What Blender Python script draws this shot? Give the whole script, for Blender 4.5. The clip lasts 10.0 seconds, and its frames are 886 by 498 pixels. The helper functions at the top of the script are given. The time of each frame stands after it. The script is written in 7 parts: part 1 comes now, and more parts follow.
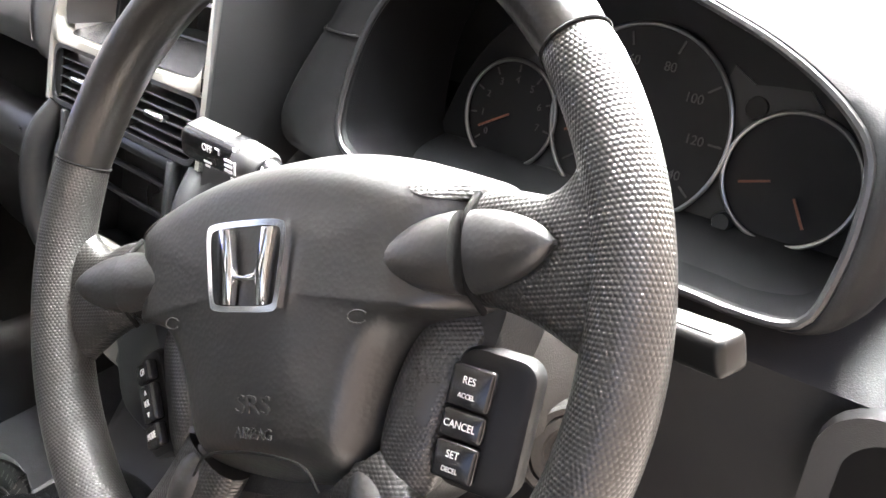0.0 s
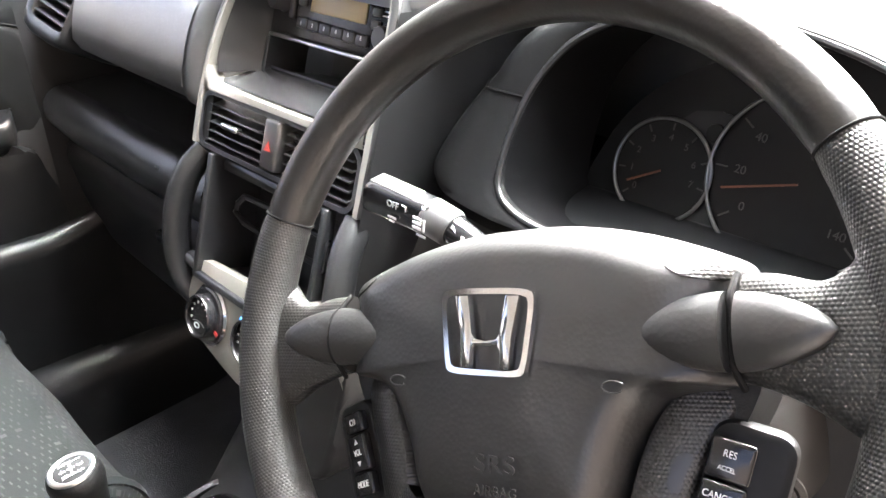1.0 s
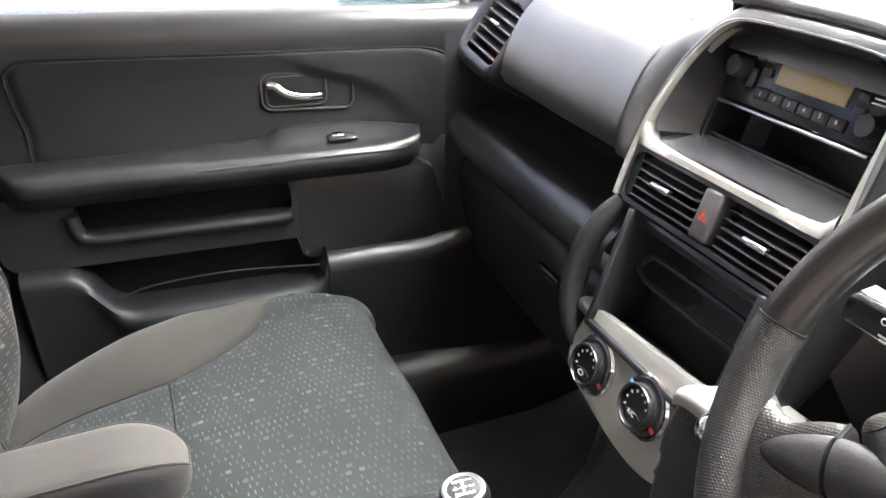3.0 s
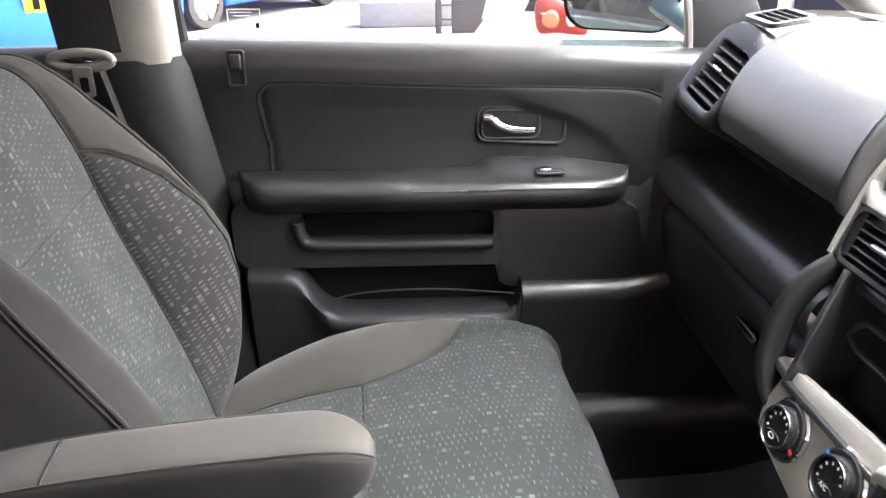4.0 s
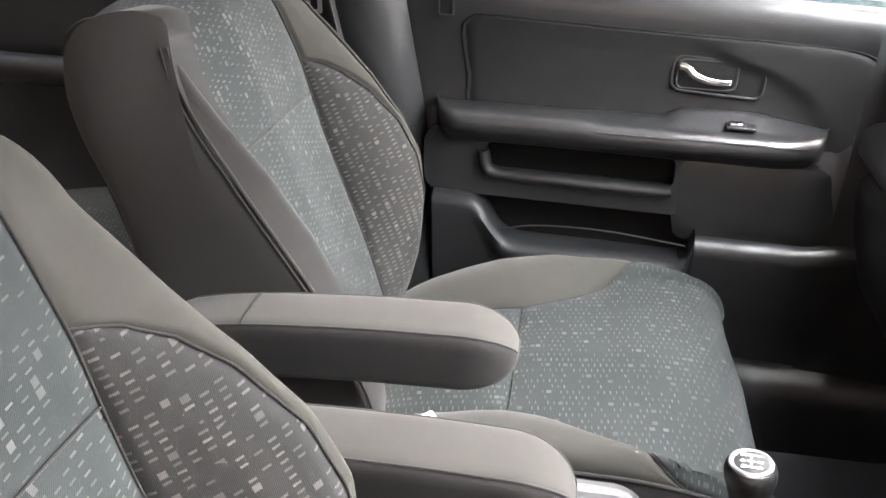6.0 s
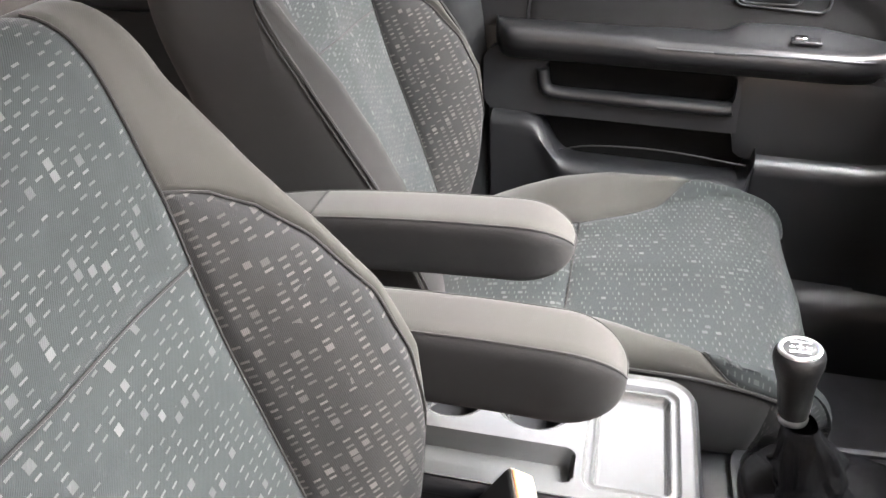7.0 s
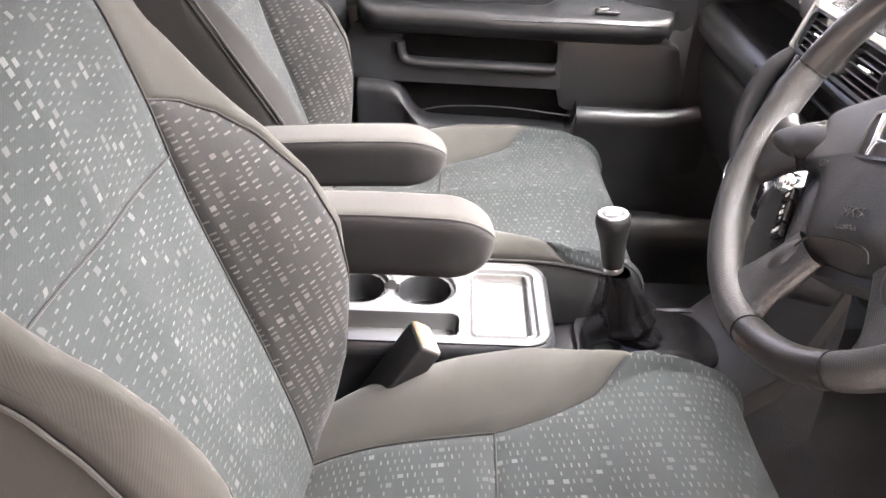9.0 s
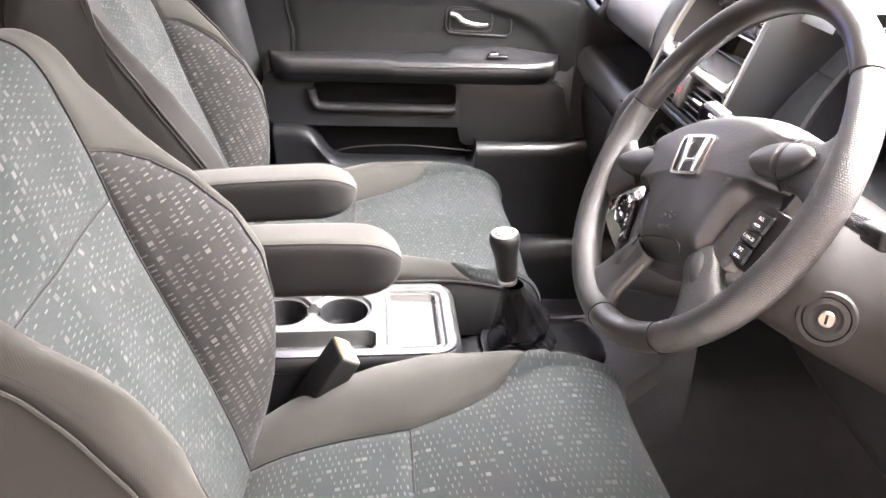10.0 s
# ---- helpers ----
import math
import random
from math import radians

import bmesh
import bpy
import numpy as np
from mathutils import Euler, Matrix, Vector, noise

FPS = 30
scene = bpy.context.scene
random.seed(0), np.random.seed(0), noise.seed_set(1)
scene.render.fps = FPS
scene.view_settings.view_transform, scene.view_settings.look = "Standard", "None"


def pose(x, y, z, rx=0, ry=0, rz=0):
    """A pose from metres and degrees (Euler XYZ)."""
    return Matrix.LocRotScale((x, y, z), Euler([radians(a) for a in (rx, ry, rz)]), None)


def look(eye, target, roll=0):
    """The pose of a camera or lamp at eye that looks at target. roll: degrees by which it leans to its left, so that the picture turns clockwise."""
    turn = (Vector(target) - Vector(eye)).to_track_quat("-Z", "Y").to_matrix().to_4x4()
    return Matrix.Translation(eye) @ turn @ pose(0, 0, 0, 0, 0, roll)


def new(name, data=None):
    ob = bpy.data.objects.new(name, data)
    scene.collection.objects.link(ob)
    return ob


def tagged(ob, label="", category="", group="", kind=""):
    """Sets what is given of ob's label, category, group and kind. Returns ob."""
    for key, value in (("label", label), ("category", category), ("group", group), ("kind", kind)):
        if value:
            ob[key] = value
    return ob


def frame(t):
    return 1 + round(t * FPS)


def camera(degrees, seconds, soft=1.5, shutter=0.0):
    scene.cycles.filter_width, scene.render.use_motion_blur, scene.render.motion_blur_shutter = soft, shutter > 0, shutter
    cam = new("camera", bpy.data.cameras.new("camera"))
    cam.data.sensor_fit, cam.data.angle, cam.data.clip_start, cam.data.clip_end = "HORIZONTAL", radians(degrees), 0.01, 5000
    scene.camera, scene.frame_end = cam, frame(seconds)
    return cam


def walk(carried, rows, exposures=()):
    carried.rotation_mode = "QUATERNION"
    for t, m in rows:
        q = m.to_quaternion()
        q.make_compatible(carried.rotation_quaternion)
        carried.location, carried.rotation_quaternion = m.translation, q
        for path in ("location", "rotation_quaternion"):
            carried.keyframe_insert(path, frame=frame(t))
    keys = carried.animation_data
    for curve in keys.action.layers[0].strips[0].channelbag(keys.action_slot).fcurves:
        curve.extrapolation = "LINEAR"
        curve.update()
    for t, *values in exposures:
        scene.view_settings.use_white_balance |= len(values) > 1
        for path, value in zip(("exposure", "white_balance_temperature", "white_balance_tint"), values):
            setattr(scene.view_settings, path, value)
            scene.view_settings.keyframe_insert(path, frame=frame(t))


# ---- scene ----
cam = camera(58.85, 10.0)
PATH = [
    (0, (0.6347, -0.0494, 1.3153), (0.0593, 0.5903, 0.8058), -0.33),
    (0.5, (0.6108, -0.0856, 1.3281), (0.0166, 0.5432, 0.8266), -0.17),
    (1, (0.5737, -0.1155, 1.3436), (-0.0464, 0.5024, 0.8603), -0.63),
    (1.5, (0.5535, -0.1654, 1.3519), (-0.1016, 0.4223, 0.8771), -0.20),
    (2, (0.5382, -0.2112, 1.3661), (-0.1595, 0.3338, 0.9010), 0.31),
    (2.5, (0.5093, -0.2092, 1.3751), (-0.2560, 0.2506, 0.9245), 0.41),
    (3, (0.4874, -0.2013, 1.3719), (-0.3394, 0.1289, 0.9164), 0.02),
    (3.2, (0.4850, -0.1984, 1.3740), (-0.3610, 0.0711, 0.9138), -0.72),
    (4.3, (0.5284, -0.2093, 1.3763), (-0.3906, -0.1829, 0.9828), 0.11),
    (4.5, (0.5378, -0.2082, 1.3724), (-0.3845, -0.2327, 0.9866), 0.17),
    (5, (0.5701, -0.1986, 1.3837), (-0.3502, -0.2987, 1.0057), 1.16),
    (5.5, (0.5869, -0.1911, 1.3798), (-0.3113, -0.3214, 0.9600), 1.75),
    (5.7, (0.5848, -0.1897, 1.3757), (-0.3038, -0.3202, 0.9359), 1.45),
    (6.8, (0.6295, -0.1761, 1.3347), (-0.2080, -0.3580, 0.8194), -0.54),
    (7, (0.6450, -0.1785, 1.3334), (-0.1848, -0.3808, 0.8132), -0.75),
    (7.5, (0.6778, -0.1680, 1.3286), (-0.1371, -0.4025, 0.7985), -1.30),
    (8, (0.7220, -0.1654, 1.3219), (-0.0890, -0.3618, 0.7708), -0.79),
    (8.5, (0.8054, -0.1892, 1.3252), (-0.0306, -0.2870, 0.7853), 0.28),
    (9, (0.9056, -0.1975, 1.3417), (0.0452, -0.2099, 0.8323), 1.59),
    (9.5, (0.9941, -0.1996, 1.3685), (0.1187, -0.1381, 0.8891), 1.41),
    (10, (1.0346, -0.1811, 1.3886), (0.1531, -0.0977, 0.9238), 1.39),
]
EXPOSURES = [(0.0, 3.5, 6600, 10), (1.5, 3.38, 6550, 10), (2.0, 3.22, 6550, 10), (3.0, 3.1, 6550, 11), (4.5, 3.06, 6500, 12), (5.5, 3.2, 6500, 12), (7.0, 3.42, 6550, 13), (8.5, 3.72, 6700, 17), (10.0, 3.92, 6700, 17)]
walk(cam, [(t, look(eye, target, roll)) for t, eye, target, roll in PATH], EXPOSURES)

# ---------------------------------------------------------------- light
world = bpy.data.worlds.new("overcast_sky")
scene.world = world
world.use_nodes = True
wn = world.node_tree.nodes
sky = wn.new("ShaderNodeTexSky")
sky.sky_type = 'NISHITA'
sky.sun_disc = False
sky.sun_elevation = radians(41)
sky.sun_rotation = radians(-21)
sky.air_density, sky.dust_density, sky.ozone_density = 0.4, 8.0, 0.3
wn["Background"].inputs["Strength"].default_value = 0.15
world.node_tree.links.new(sky.outputs["Color"], wn["Background"].inputs["Color"])

sun = new("sun", bpy.data.lights.new("sun", 'SUN'))
sun.data.energy, sun.data.angle, sun.data.color = 3.0, radians(50), (1.0, 0.985, 0.97)
sun.matrix_world = look((-1.2, 3.2, 3.0), (0, 0, 0))

# sky light falling in through the windscreen
screen_light = new("windscreen_skylight", bpy.data.lights.new("windscreen_skylight", 'AREA'))
screen_light.data.shape, screen_light.data.size, screen_light.data.size_y = 'RECTANGLE', 1.25, 0.72
screen_light.data.spread = radians(115)
screen_light.data.energy, screen_light.data.color = 10.0, (0.95, 0.98, 1.0)
screen_light.matrix_world = look((0, 0.565, 1.41), (0, 0.065, 0.545))

# ---------------------------------------------------------------- materials
def nodes_of(name):
    mat = bpy.data.materials.new(name)
    mat.use_nodes = True
    t = mat.node_tree
    return mat, t.nodes, t.links, t.nodes["Principled BSDF"]


def plain(name, color, rough=0.5, metal=0.0, grain=0.0, scale=900.0, vary=0.12, spec=0.5, blotch=14.0, depth=0.0004):
    """A surface with two scales of variation and an optional fine grain in relief."""
    mat, n, l, b = nodes_of(name)
    co = n.new("ShaderNodeTexCoord")
    big = n.new("ShaderNodeTexNoise")
    big.inputs["Scale"].default_value = blotch
    big.inputs["Detail"].default_value = 5
    l.new(co.outputs["Object"], big.inputs["Vector"])
    mix = n.new("ShaderNodeMix")
    mix.data_type = 'RGBA'
    mix.inputs["A"].default_value = (*[c * (1 - vary) for c in color], 1)
    mix.inputs["B"].default_value = (*[min(1, c * (1 + vary)) for c in color], 1)
    l.new(big.outputs["Fac"], mix.inputs["Factor"])
    l.new(mix.outputs["Result"], b.inputs["Base Color"])
    rr = n.new("ShaderNodeMapRange")
    rr.inputs["To Min"].default_value, rr.inputs["To Max"].default_value = rough * 0.94, min(1, rough * 1.06)
    l.new(big.outputs["Fac"], rr.inputs["Value"])
    l.new(rr.outputs["Result"], b.inputs["Roughness"])
    b.inputs["Metallic"].default_value = metal
    b.inputs["Specular IOR Level"].default_value = spec
    if grain:
        fine = n.new("ShaderNodeTexVoronoi")
        fine.inputs["Scale"].default_value = scale
        l.new(co.outputs["Object"], fine.inputs["Vector"])
        bump = n.new("ShaderNodeBump")
        bump.inputs["Strength"].default_value = grain
        bump.inputs["Distance"].default_value = depth
        l.new(fine.outputs["Distance"], bump.inputs["Height"])
        l.new(bump.outputs["Normal"], b.inputs["Normal"])
    return mat


def math_node(n, l, op, a, b=None, c=None):
    m = n.new("ShaderNodeMath")
    m.operation = op
    for k, v in enumerate((a, b, c)):
        if v is None:
            continue
        if isinstance(v, (int, float)):
            m.inputs[k].default_value = v
        else:
            l.new(v, m.inputs[k])
    return m.outputs[0]


def woven(name, base, mark, cell=(0.0116, 0.0080), density=0.78, thick=0.125):
    """Seat cloth: dark ground with rows of short pale woven dashes, some of them wide squares. It runs on the UV map, in metres."""
    mat, n, l, b = nodes_of(name)
    uv = n.new("ShaderNodeUVMap")
    sep = n.new("ShaderNodeSeparateXYZ")
    l.new(uv.outputs["UV"], sep.inputs[0])
    M = lambda op, a, bb=None, c=None: math_node(n, l, op, a, bb, c)
    u, v = M('DIVIDE', sep.outputs["X"], cell[0]), M('DIVIDE', sep.outputs["Y"], cell[1])
    cu = M('FLOOR', u)
    v2 = M('ADD', v, M('MULTIPLY', M('MODULO', M('ADD', cu, 1000), 2), 0.5))
    cv = M('FLOOR', v2)
    fu, fv = M('FRACT', u), M('FRACT', v2)
    cells = n.new("ShaderNodeCombineXYZ")
    l.new(cu, cells.inputs[0])
    l.new(cv, cells.inputs[1])
    rnd = n.new("ShaderNodeTexWhiteNoise")
    rnd.noise_dimensions = '3D'
    l.new(cells.outputs[0], rnd.inputs["Vector"])
    split = n.new("ShaderNodeSeparateColor")
    l.new(rnd.outputs["Color"], split.inputs[0])
    wide = M('GREATER_THAN', split.outputs[0], 0.9)
    half = M('ADD', M('MULTIPLY', wide, 0.40 - thick), thick)
    du = M('ABSOLUTE', M('SUBTRACT', fu, 0.5))
    skew = M('ABSOLUTE', M('ADD', M('SUBTRACT', fv, 0.5), M('MULTIPLY', M('SUBTRACT', fu, 0.5), 0.12)))
    inside = M('MULTIPLY', M('LESS_THAN', skew, half), M('LESS_THAN', du, M('ADD', M('MULTIPLY', split.outputs[1], 0.08), 0.24)))
    # rows of marks come and go in broad waves
    wave = n.new("ShaderNodeTexNoise")
    wave.inputs["Scale"].default_value = 9
    l.new(uv.outputs["UV"], wave.inputs["Vector"])
    on = M('LESS_THAN', split.outputs[1], M('ADD', M('MULTIPLY', M('SUBTRACT', wave.outputs["Fac"], 0.5), 0.7), density))
    strength = M('MULTIPLY', M('MULTIPLY', inside, on), M('ADD', M('MULTIPLY', M('MULTIPLY', split.outputs[2], split.outputs[2]), 0.38), 0.32))
    # threads
    thr = n.new("ShaderNodeTexWave")
    thr.wave_type, thr.bands_direction = 'BANDS', 'DIAGONAL'
    thr.inputs["Scale"].default_value = 330
    thr.inputs["Distortion"].default_value = 0.6
    l.new(uv.outputs["UV"], thr.inputs["Vector"])
    worn = n.new("ShaderNodeTexNoise")
    worn.inputs["Scale"].default_value = 7
    worn.inputs["Detail"].default_value = 6
    l.new(uv.outputs["UV"], worn.inputs["Vector"])
    ground = n.new("ShaderNodeMix")
    ground.data_type = 'RGBA'
    ground.inputs["A"].default_value = (*[c * 0.75 for c in base], 1)
    ground.inputs["B"].default_value = (*[c * 1.3 for c in base], 1)
    l.new(worn.outputs["Fac"], ground.inputs["Factor"])
    mix = n.new("ShaderNodeMix")
    mix.data_type = 'RGBA'
    l.new(ground.outputs["Result"], mix.inputs["A"])
    mix.inputs["B"].default_value = (*mark, 1)
    l.new(strength, mix.inputs["Factor"])
    l.new(mix.outputs["Result"], b.inputs["Base Color"])
    b.inputs["Roughness"].default_value = 0.85
    b.inputs["Sheen Weight"].default_value = 0.05
    b.inputs["Sheen Roughness"].default_value = 0.4
    b.inputs["Specular IOR Level"].default_value = 0.10
    bump = n.new("ShaderNodeBump")
    bump.inputs["Strength"].default_value = 0.22
    bump.inputs["Distance"].default_value = 0.0005
    l.new(M('ADD', thr.outputs["Fac"], M('MULTIPLY', strength, 1.2)), bump.inputs["Height"])
    l.new(bump.outputs["Normal"], b.inputs["Normal"])
    return mat


def twill(name, base, thread=175.0, sheen=0.06):
    """Plain ribbed cloth on the UV map, in metres."""
    mat, n, l, b = nodes_of(name)
    uv = n.new("ShaderNodeUVMap")
    thr = n.new("ShaderNodeTexWave")
    thr.wave_type, thr.bands_direction = 'BANDS', 'DIAGONAL'
    thr.inputs["Scale"].default_value = thread
    thr.inputs["Distortion"].default_value = 0.4
    l.new(uv.outputs["UV"], thr.inputs["Vector"])
    worn = n.new("ShaderNodeTexNoise")
    worn.inputs["Scale"].default_value = 8
    worn.inputs["Detail"].default_value = 7
    l.new(uv.outputs["UV"], worn.inputs["Vector"])
    mix = n.new("ShaderNodeMix")
    mix.data_type = 'RGBA'
    mix.inputs["A"].default_value = (*[c * 0.8 for c in base], 1)
    mix.inputs["B"].default_value = (*[c * 1.22 for c in base], 1)
    fac = math_node(n, l, 'ADD', math_node(n, l, 'MULTIPLY', worn.outputs["Fac"], 0.86), math_node(n, l, 'MULTIPLY', thr.outputs["Fac"], 0.14))
    l.new(fac, mix.inputs["Factor"])
    l.new(mix.outputs["Result"], b.inputs["Base Color"])
    b.inputs["Roughness"].default_value = 0.88
    b.inputs["Sheen Weight"].default_value = sheen
    b.inputs["Specular IOR Level"].default_value = 0.12
    bump = n.new("ShaderNodeBump")
    bump.inputs["Strength"].default_value = 0.11
    bump.inputs["Distance"].default_value = 0.0004
    l.new(thr.outputs["Fac"], bump.inputs["Height"])
    l.new(bump.outputs["Normal"], b.inputs["Normal"])
    return mat


def glass(name, tint=(1, 1, 1), rough=0.0):
    mat, n, l, b = nodes_of(name)
    b.inputs["Base Color"].default_value = (*tint, 1)
    b.inputs["Transmission Weight"].default_value = 1.0
    b.inputs["Roughness"].default_value = rough
    b.inputs["IOR"].default_value = 1.45
    return mat


DASH = plain("grained_black_plastic", (0.015, 0.0155, 0.0168), 0.28, grain=0.25, scale=1300, vary=0.1)
PAD = plain("soft_dash_skin", (0.030, 0.0307, 0.032), 0.30, grain=0.2, scale=1100, vary=0.1, spec=1.0)
TRIM = plain("door_trim_vinyl", (0.0092, 0.0093, 0.0098), 0.32, grain=0.2, scale=1000, vary=0.12, spec=0.5)
TRIM_CLOTH = plain("door_insert_cloth", (0.0098, 0.0094, 0.0093), 0.8, grain=0.4, scale=1600, vary=0.12, spec=0.08)
HOOD = plain("hood_skin", (0.0052, 0.0053, 0.0057), 0.55, grain=0.2, scale=1000, vary=0.1, spec=0.16)
LOWER = plain("hard_lower_plastic", (0.0125, 0.0126, 0.0135), 0.36, grain=0.3, scale=900, vary=0.15, spec=0.35)
SILVER = plain("silver_paint", (0.26, 0.25, 0.225), 0.36, 0.45, vary=0.04)
CHROME = plain("chrome", (0.8, 0.8, 0.8), 0.1, 1.0, vary=0.03)
STEEL = plain("steel", (0.55, 0.55, 0.55), 0.28, 1.0, vary=0.05)
GLOSS = plain("gloss_black", (0.012, 0.012, 0.013), 0.2, vary=0.1)
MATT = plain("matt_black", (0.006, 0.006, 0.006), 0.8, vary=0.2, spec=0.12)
RUBBER = plain("rubber", (0.02, 0.02, 0.02), 0.7, vary=0.15)
PILLAR = plain("pillar_trim", (0.085, 0.079, 0.072), 0.6, grain=0.2, vary=0.08)
LINER = plain("roof_lining", (0.62, 0.61, 0.59), 0.9, vary=0.05)
CARPET = plain("carpet", (0.078, 0.080, 0.086), 0.95, grain=0.8, scale=700, vary=0.3, spec=0.1, depth=0.002)
HUB = plain("airbag_skin", (0.0102, 0.0102, 0.0103), 0.38, grain=0.2, scale=420, vary=0.1, spec=0.75, depth=0.0005)


def studded(name, base, pitch=0.003, rough=0.4):
    """Grip covered in small staggered studs, on the UV map in metres."""
    mat, n, l, b = nodes_of(name)
    uv = n.new("ShaderNodeUVMap")
    sep = n.new("ShaderNodeSeparateXYZ")
    l.new(uv.outputs["UV"], sep.inputs[0])
    M = lambda op, a, bb=None, c=None: math_node(n, l, op, a, bb, c)
    u, v = M('DIVIDE', sep.outputs["X"], pitch), M('DIVIDE', sep.outputs["Y"], pitch * 0.87)
    odd = M('MODULO', M('FLOOR', M('ADD', v, 1000)), 2)
    u2 = M('ADD', M('ADD', u, M('MULTIPLY', odd, 0.5)), 1000)
    du, dv = M('SUBTRACT', M('FRACT', u2), 0.5), M('SUBTRACT', M('FRACT', M('ADD', v, 1000)), 0.5)
    d = M('SQRT', M('ADD', M('MULTIPLY', du, du), M('MULTIPLY', dv, dv)))
    h = M('MAXIMUM', M('SUBTRACT', 1.0, M('MULTIPLY', M('MULTIPLY', d, d), 5.0)), 0.0)
    bump = n.new("ShaderNodeBump")
    bump.inputs["Strength"].default_value = 0.6
    bump.inputs["Distance"].default_value = 0.00038
    l.new(h, bump.inputs["Height"])
    l.new(bump.outputs["Normal"], b.inputs["Normal"])
    worn = n.new("ShaderNodeTexNoise")
    worn.inputs["Scale"].default_value = 40
    l.new(uv.outputs["UV"], worn.inputs["Vector"])
    mix = n.new("ShaderNodeMix")
    mix.data_type = 'RGBA'
    mix.inputs["A"].default_value = (*[c * 0.85 for c in base], 1)
    mix.inputs["B"].default_value = (*[c * 1.15 for c in base], 1)
    l.new(worn.outputs["Fac"], mix.inputs["Factor"])
    l.new(mix.outputs["Result"], b.inputs["Base Color"])
    b.inputs["Roughness"].default_value = rough
    b.inputs["Specular IOR Level"].default_value = 0.75
    return mat


GRIP = studded("studded_grip", (0.0135, 0.0130, 0.0122), 0.0021, 0.32)
RIM = plain("smooth_rim_leather", (0.0095, 0.0086, 0.0080), 0.30, grain=0.2, scale=420, vary=0.1, blotch=25)
LEATHER = plain("gaiter_leather", (0.006, 0.006, 0.0063), 0.20, grain=0.4, scale=600, vary=0.15)
WEB = plain("belt_webbing", (0.0085, 0.0078, 0.0076), 0.8, grain=0.4, scale=1500, spec=0.15)
WHITE = plain("white_print", (0.75, 0.75, 0.75), 0.6, vary=0.02)
RED = plain("red_plastic", (0.30, 0.020, 0.013), 0.35, vary=0.05)
ORANGE = plain("orange_plastic", (0.50, 0.20, 0.09), 0.35, vary=0.05)
CLOTH = woven("patterned_cloth", (0.0117, 0.0133, 0.0133), (0.064, 0.066, 0.063), density=0.72, thick=0.105)
BOLSTER_CLOTH = woven("bolster_cloth", (0.0115, 0.0112, 0.0111), (0.068, 0.065, 0.060), cell=(0.0125, 0.0068), density=0.68, thick=0.16)
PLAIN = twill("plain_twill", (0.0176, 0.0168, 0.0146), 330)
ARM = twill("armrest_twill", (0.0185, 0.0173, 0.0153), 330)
# the armrest's own twill with the shade of its sides put in
ARM_SHADED = twill("armrest_shaded_twill", (0.0078, 0.0072, 0.0070), 360, 0.03)
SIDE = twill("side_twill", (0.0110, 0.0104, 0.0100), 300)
HEAD = twill("headrest_twill", (0.020, 0.0195, 0.0188), 260)
GLASS = glass("window_glass")

# ---------------------------------------------------------------- mesh helpers
def part(name, bm, material, parent=None, label="", sharp=38, category="", group="", kind="", flip=False, smooth=True):
    """Links a bmesh as one mesh object under a thing, or as a thing of its own."""
    bmesh.ops.remove_doubles(bm, verts=bm.verts, dist=1e-6)
    bmesh.ops.recalc_face_normals(bm, faces=bm.faces)
    if flip:
        bmesh.ops.reverse_faces(bm, faces=bm.faces)
    me = bpy.data.meshes.new(name)
    bm.to_mesh(me)
    bm.free()
    for p in me.polygons:
        p.use_smooth = smooth
    me.set_sharp_from_angle(angle=radians(sharp))
    me.materials.append(material)
    ob = new(name, me)
    if parent is not None:
        ob.parent = parent
        ob.matrix_parent_inverse = parent.matrix_world.inverted()
    return tagged(ob, label, category, group, kind)


def thing(name, place, label, category, group="", kind=""):
    ob = new(name)
    ob.empty_display_size = 0.05
    ob.matrix_world = place if isinstance(place, Matrix) else Matrix.Translation(place)
    return tagged(ob, label, category, group, kind)


def B():
    return bmesh.new()


def grid(bm, rows, close_u=False, close_v=False, uv=None):
    """Quads over rows of points. uv: rows of (u, v) in metres."""
    vs = [[bm.verts.new(p) for p in row] for row in rows]
    lay = bm.loops.layers.uv.verify() if uv else None
    nu, nv = len(vs), len(vs[0])
    for i in range(nu if close_u else nu - 1):
        for j in range(nv if close_v else nv - 1):
            a, b2 = (i + 1) % nu, (j + 1) % nv
            idx = ((i, j), (a, j), (a, b2), (i, b2))
            try:
                f = bm.faces.new([vs[p][q] for p, q in idx])
            except ValueError:
                continue
            if lay:
                for loop, (p, q) in zip(f.loops, idx):
                    loop[lay].uv = uv[p][q]
    return vs


def cap(bm, loop):
    try:
        bm.faces.new(loop)
    except ValueError:
        pass


def rbox(bm, size, place=None, bevel=0.004, segs=3):
    """A box with rounded edges."""
    made = bmesh.ops.create_cube(bm, size=1, matrix=Matrix.Diagonal((*size, 1)))
    vs = set(made["verts"])
    if bevel:
        es = [e for e in bm.edges if e.verts[0] in vs and e.verts[1] in vs]
        out = bmesh.ops.bevel(bm, geom=es, offset=min(bevel, min(size) * 0.49), segments=segs, profile=0.5, affect='EDGES')
        vs = {v for v in vs if v.is_valid} | set(out["verts"])
    if place is not None:
        m = place if isinstance(place, Matrix) else Matrix.Translation(place)
        bmesh.ops.transform(bm, matrix=m, verts=list(vs))
    return bm


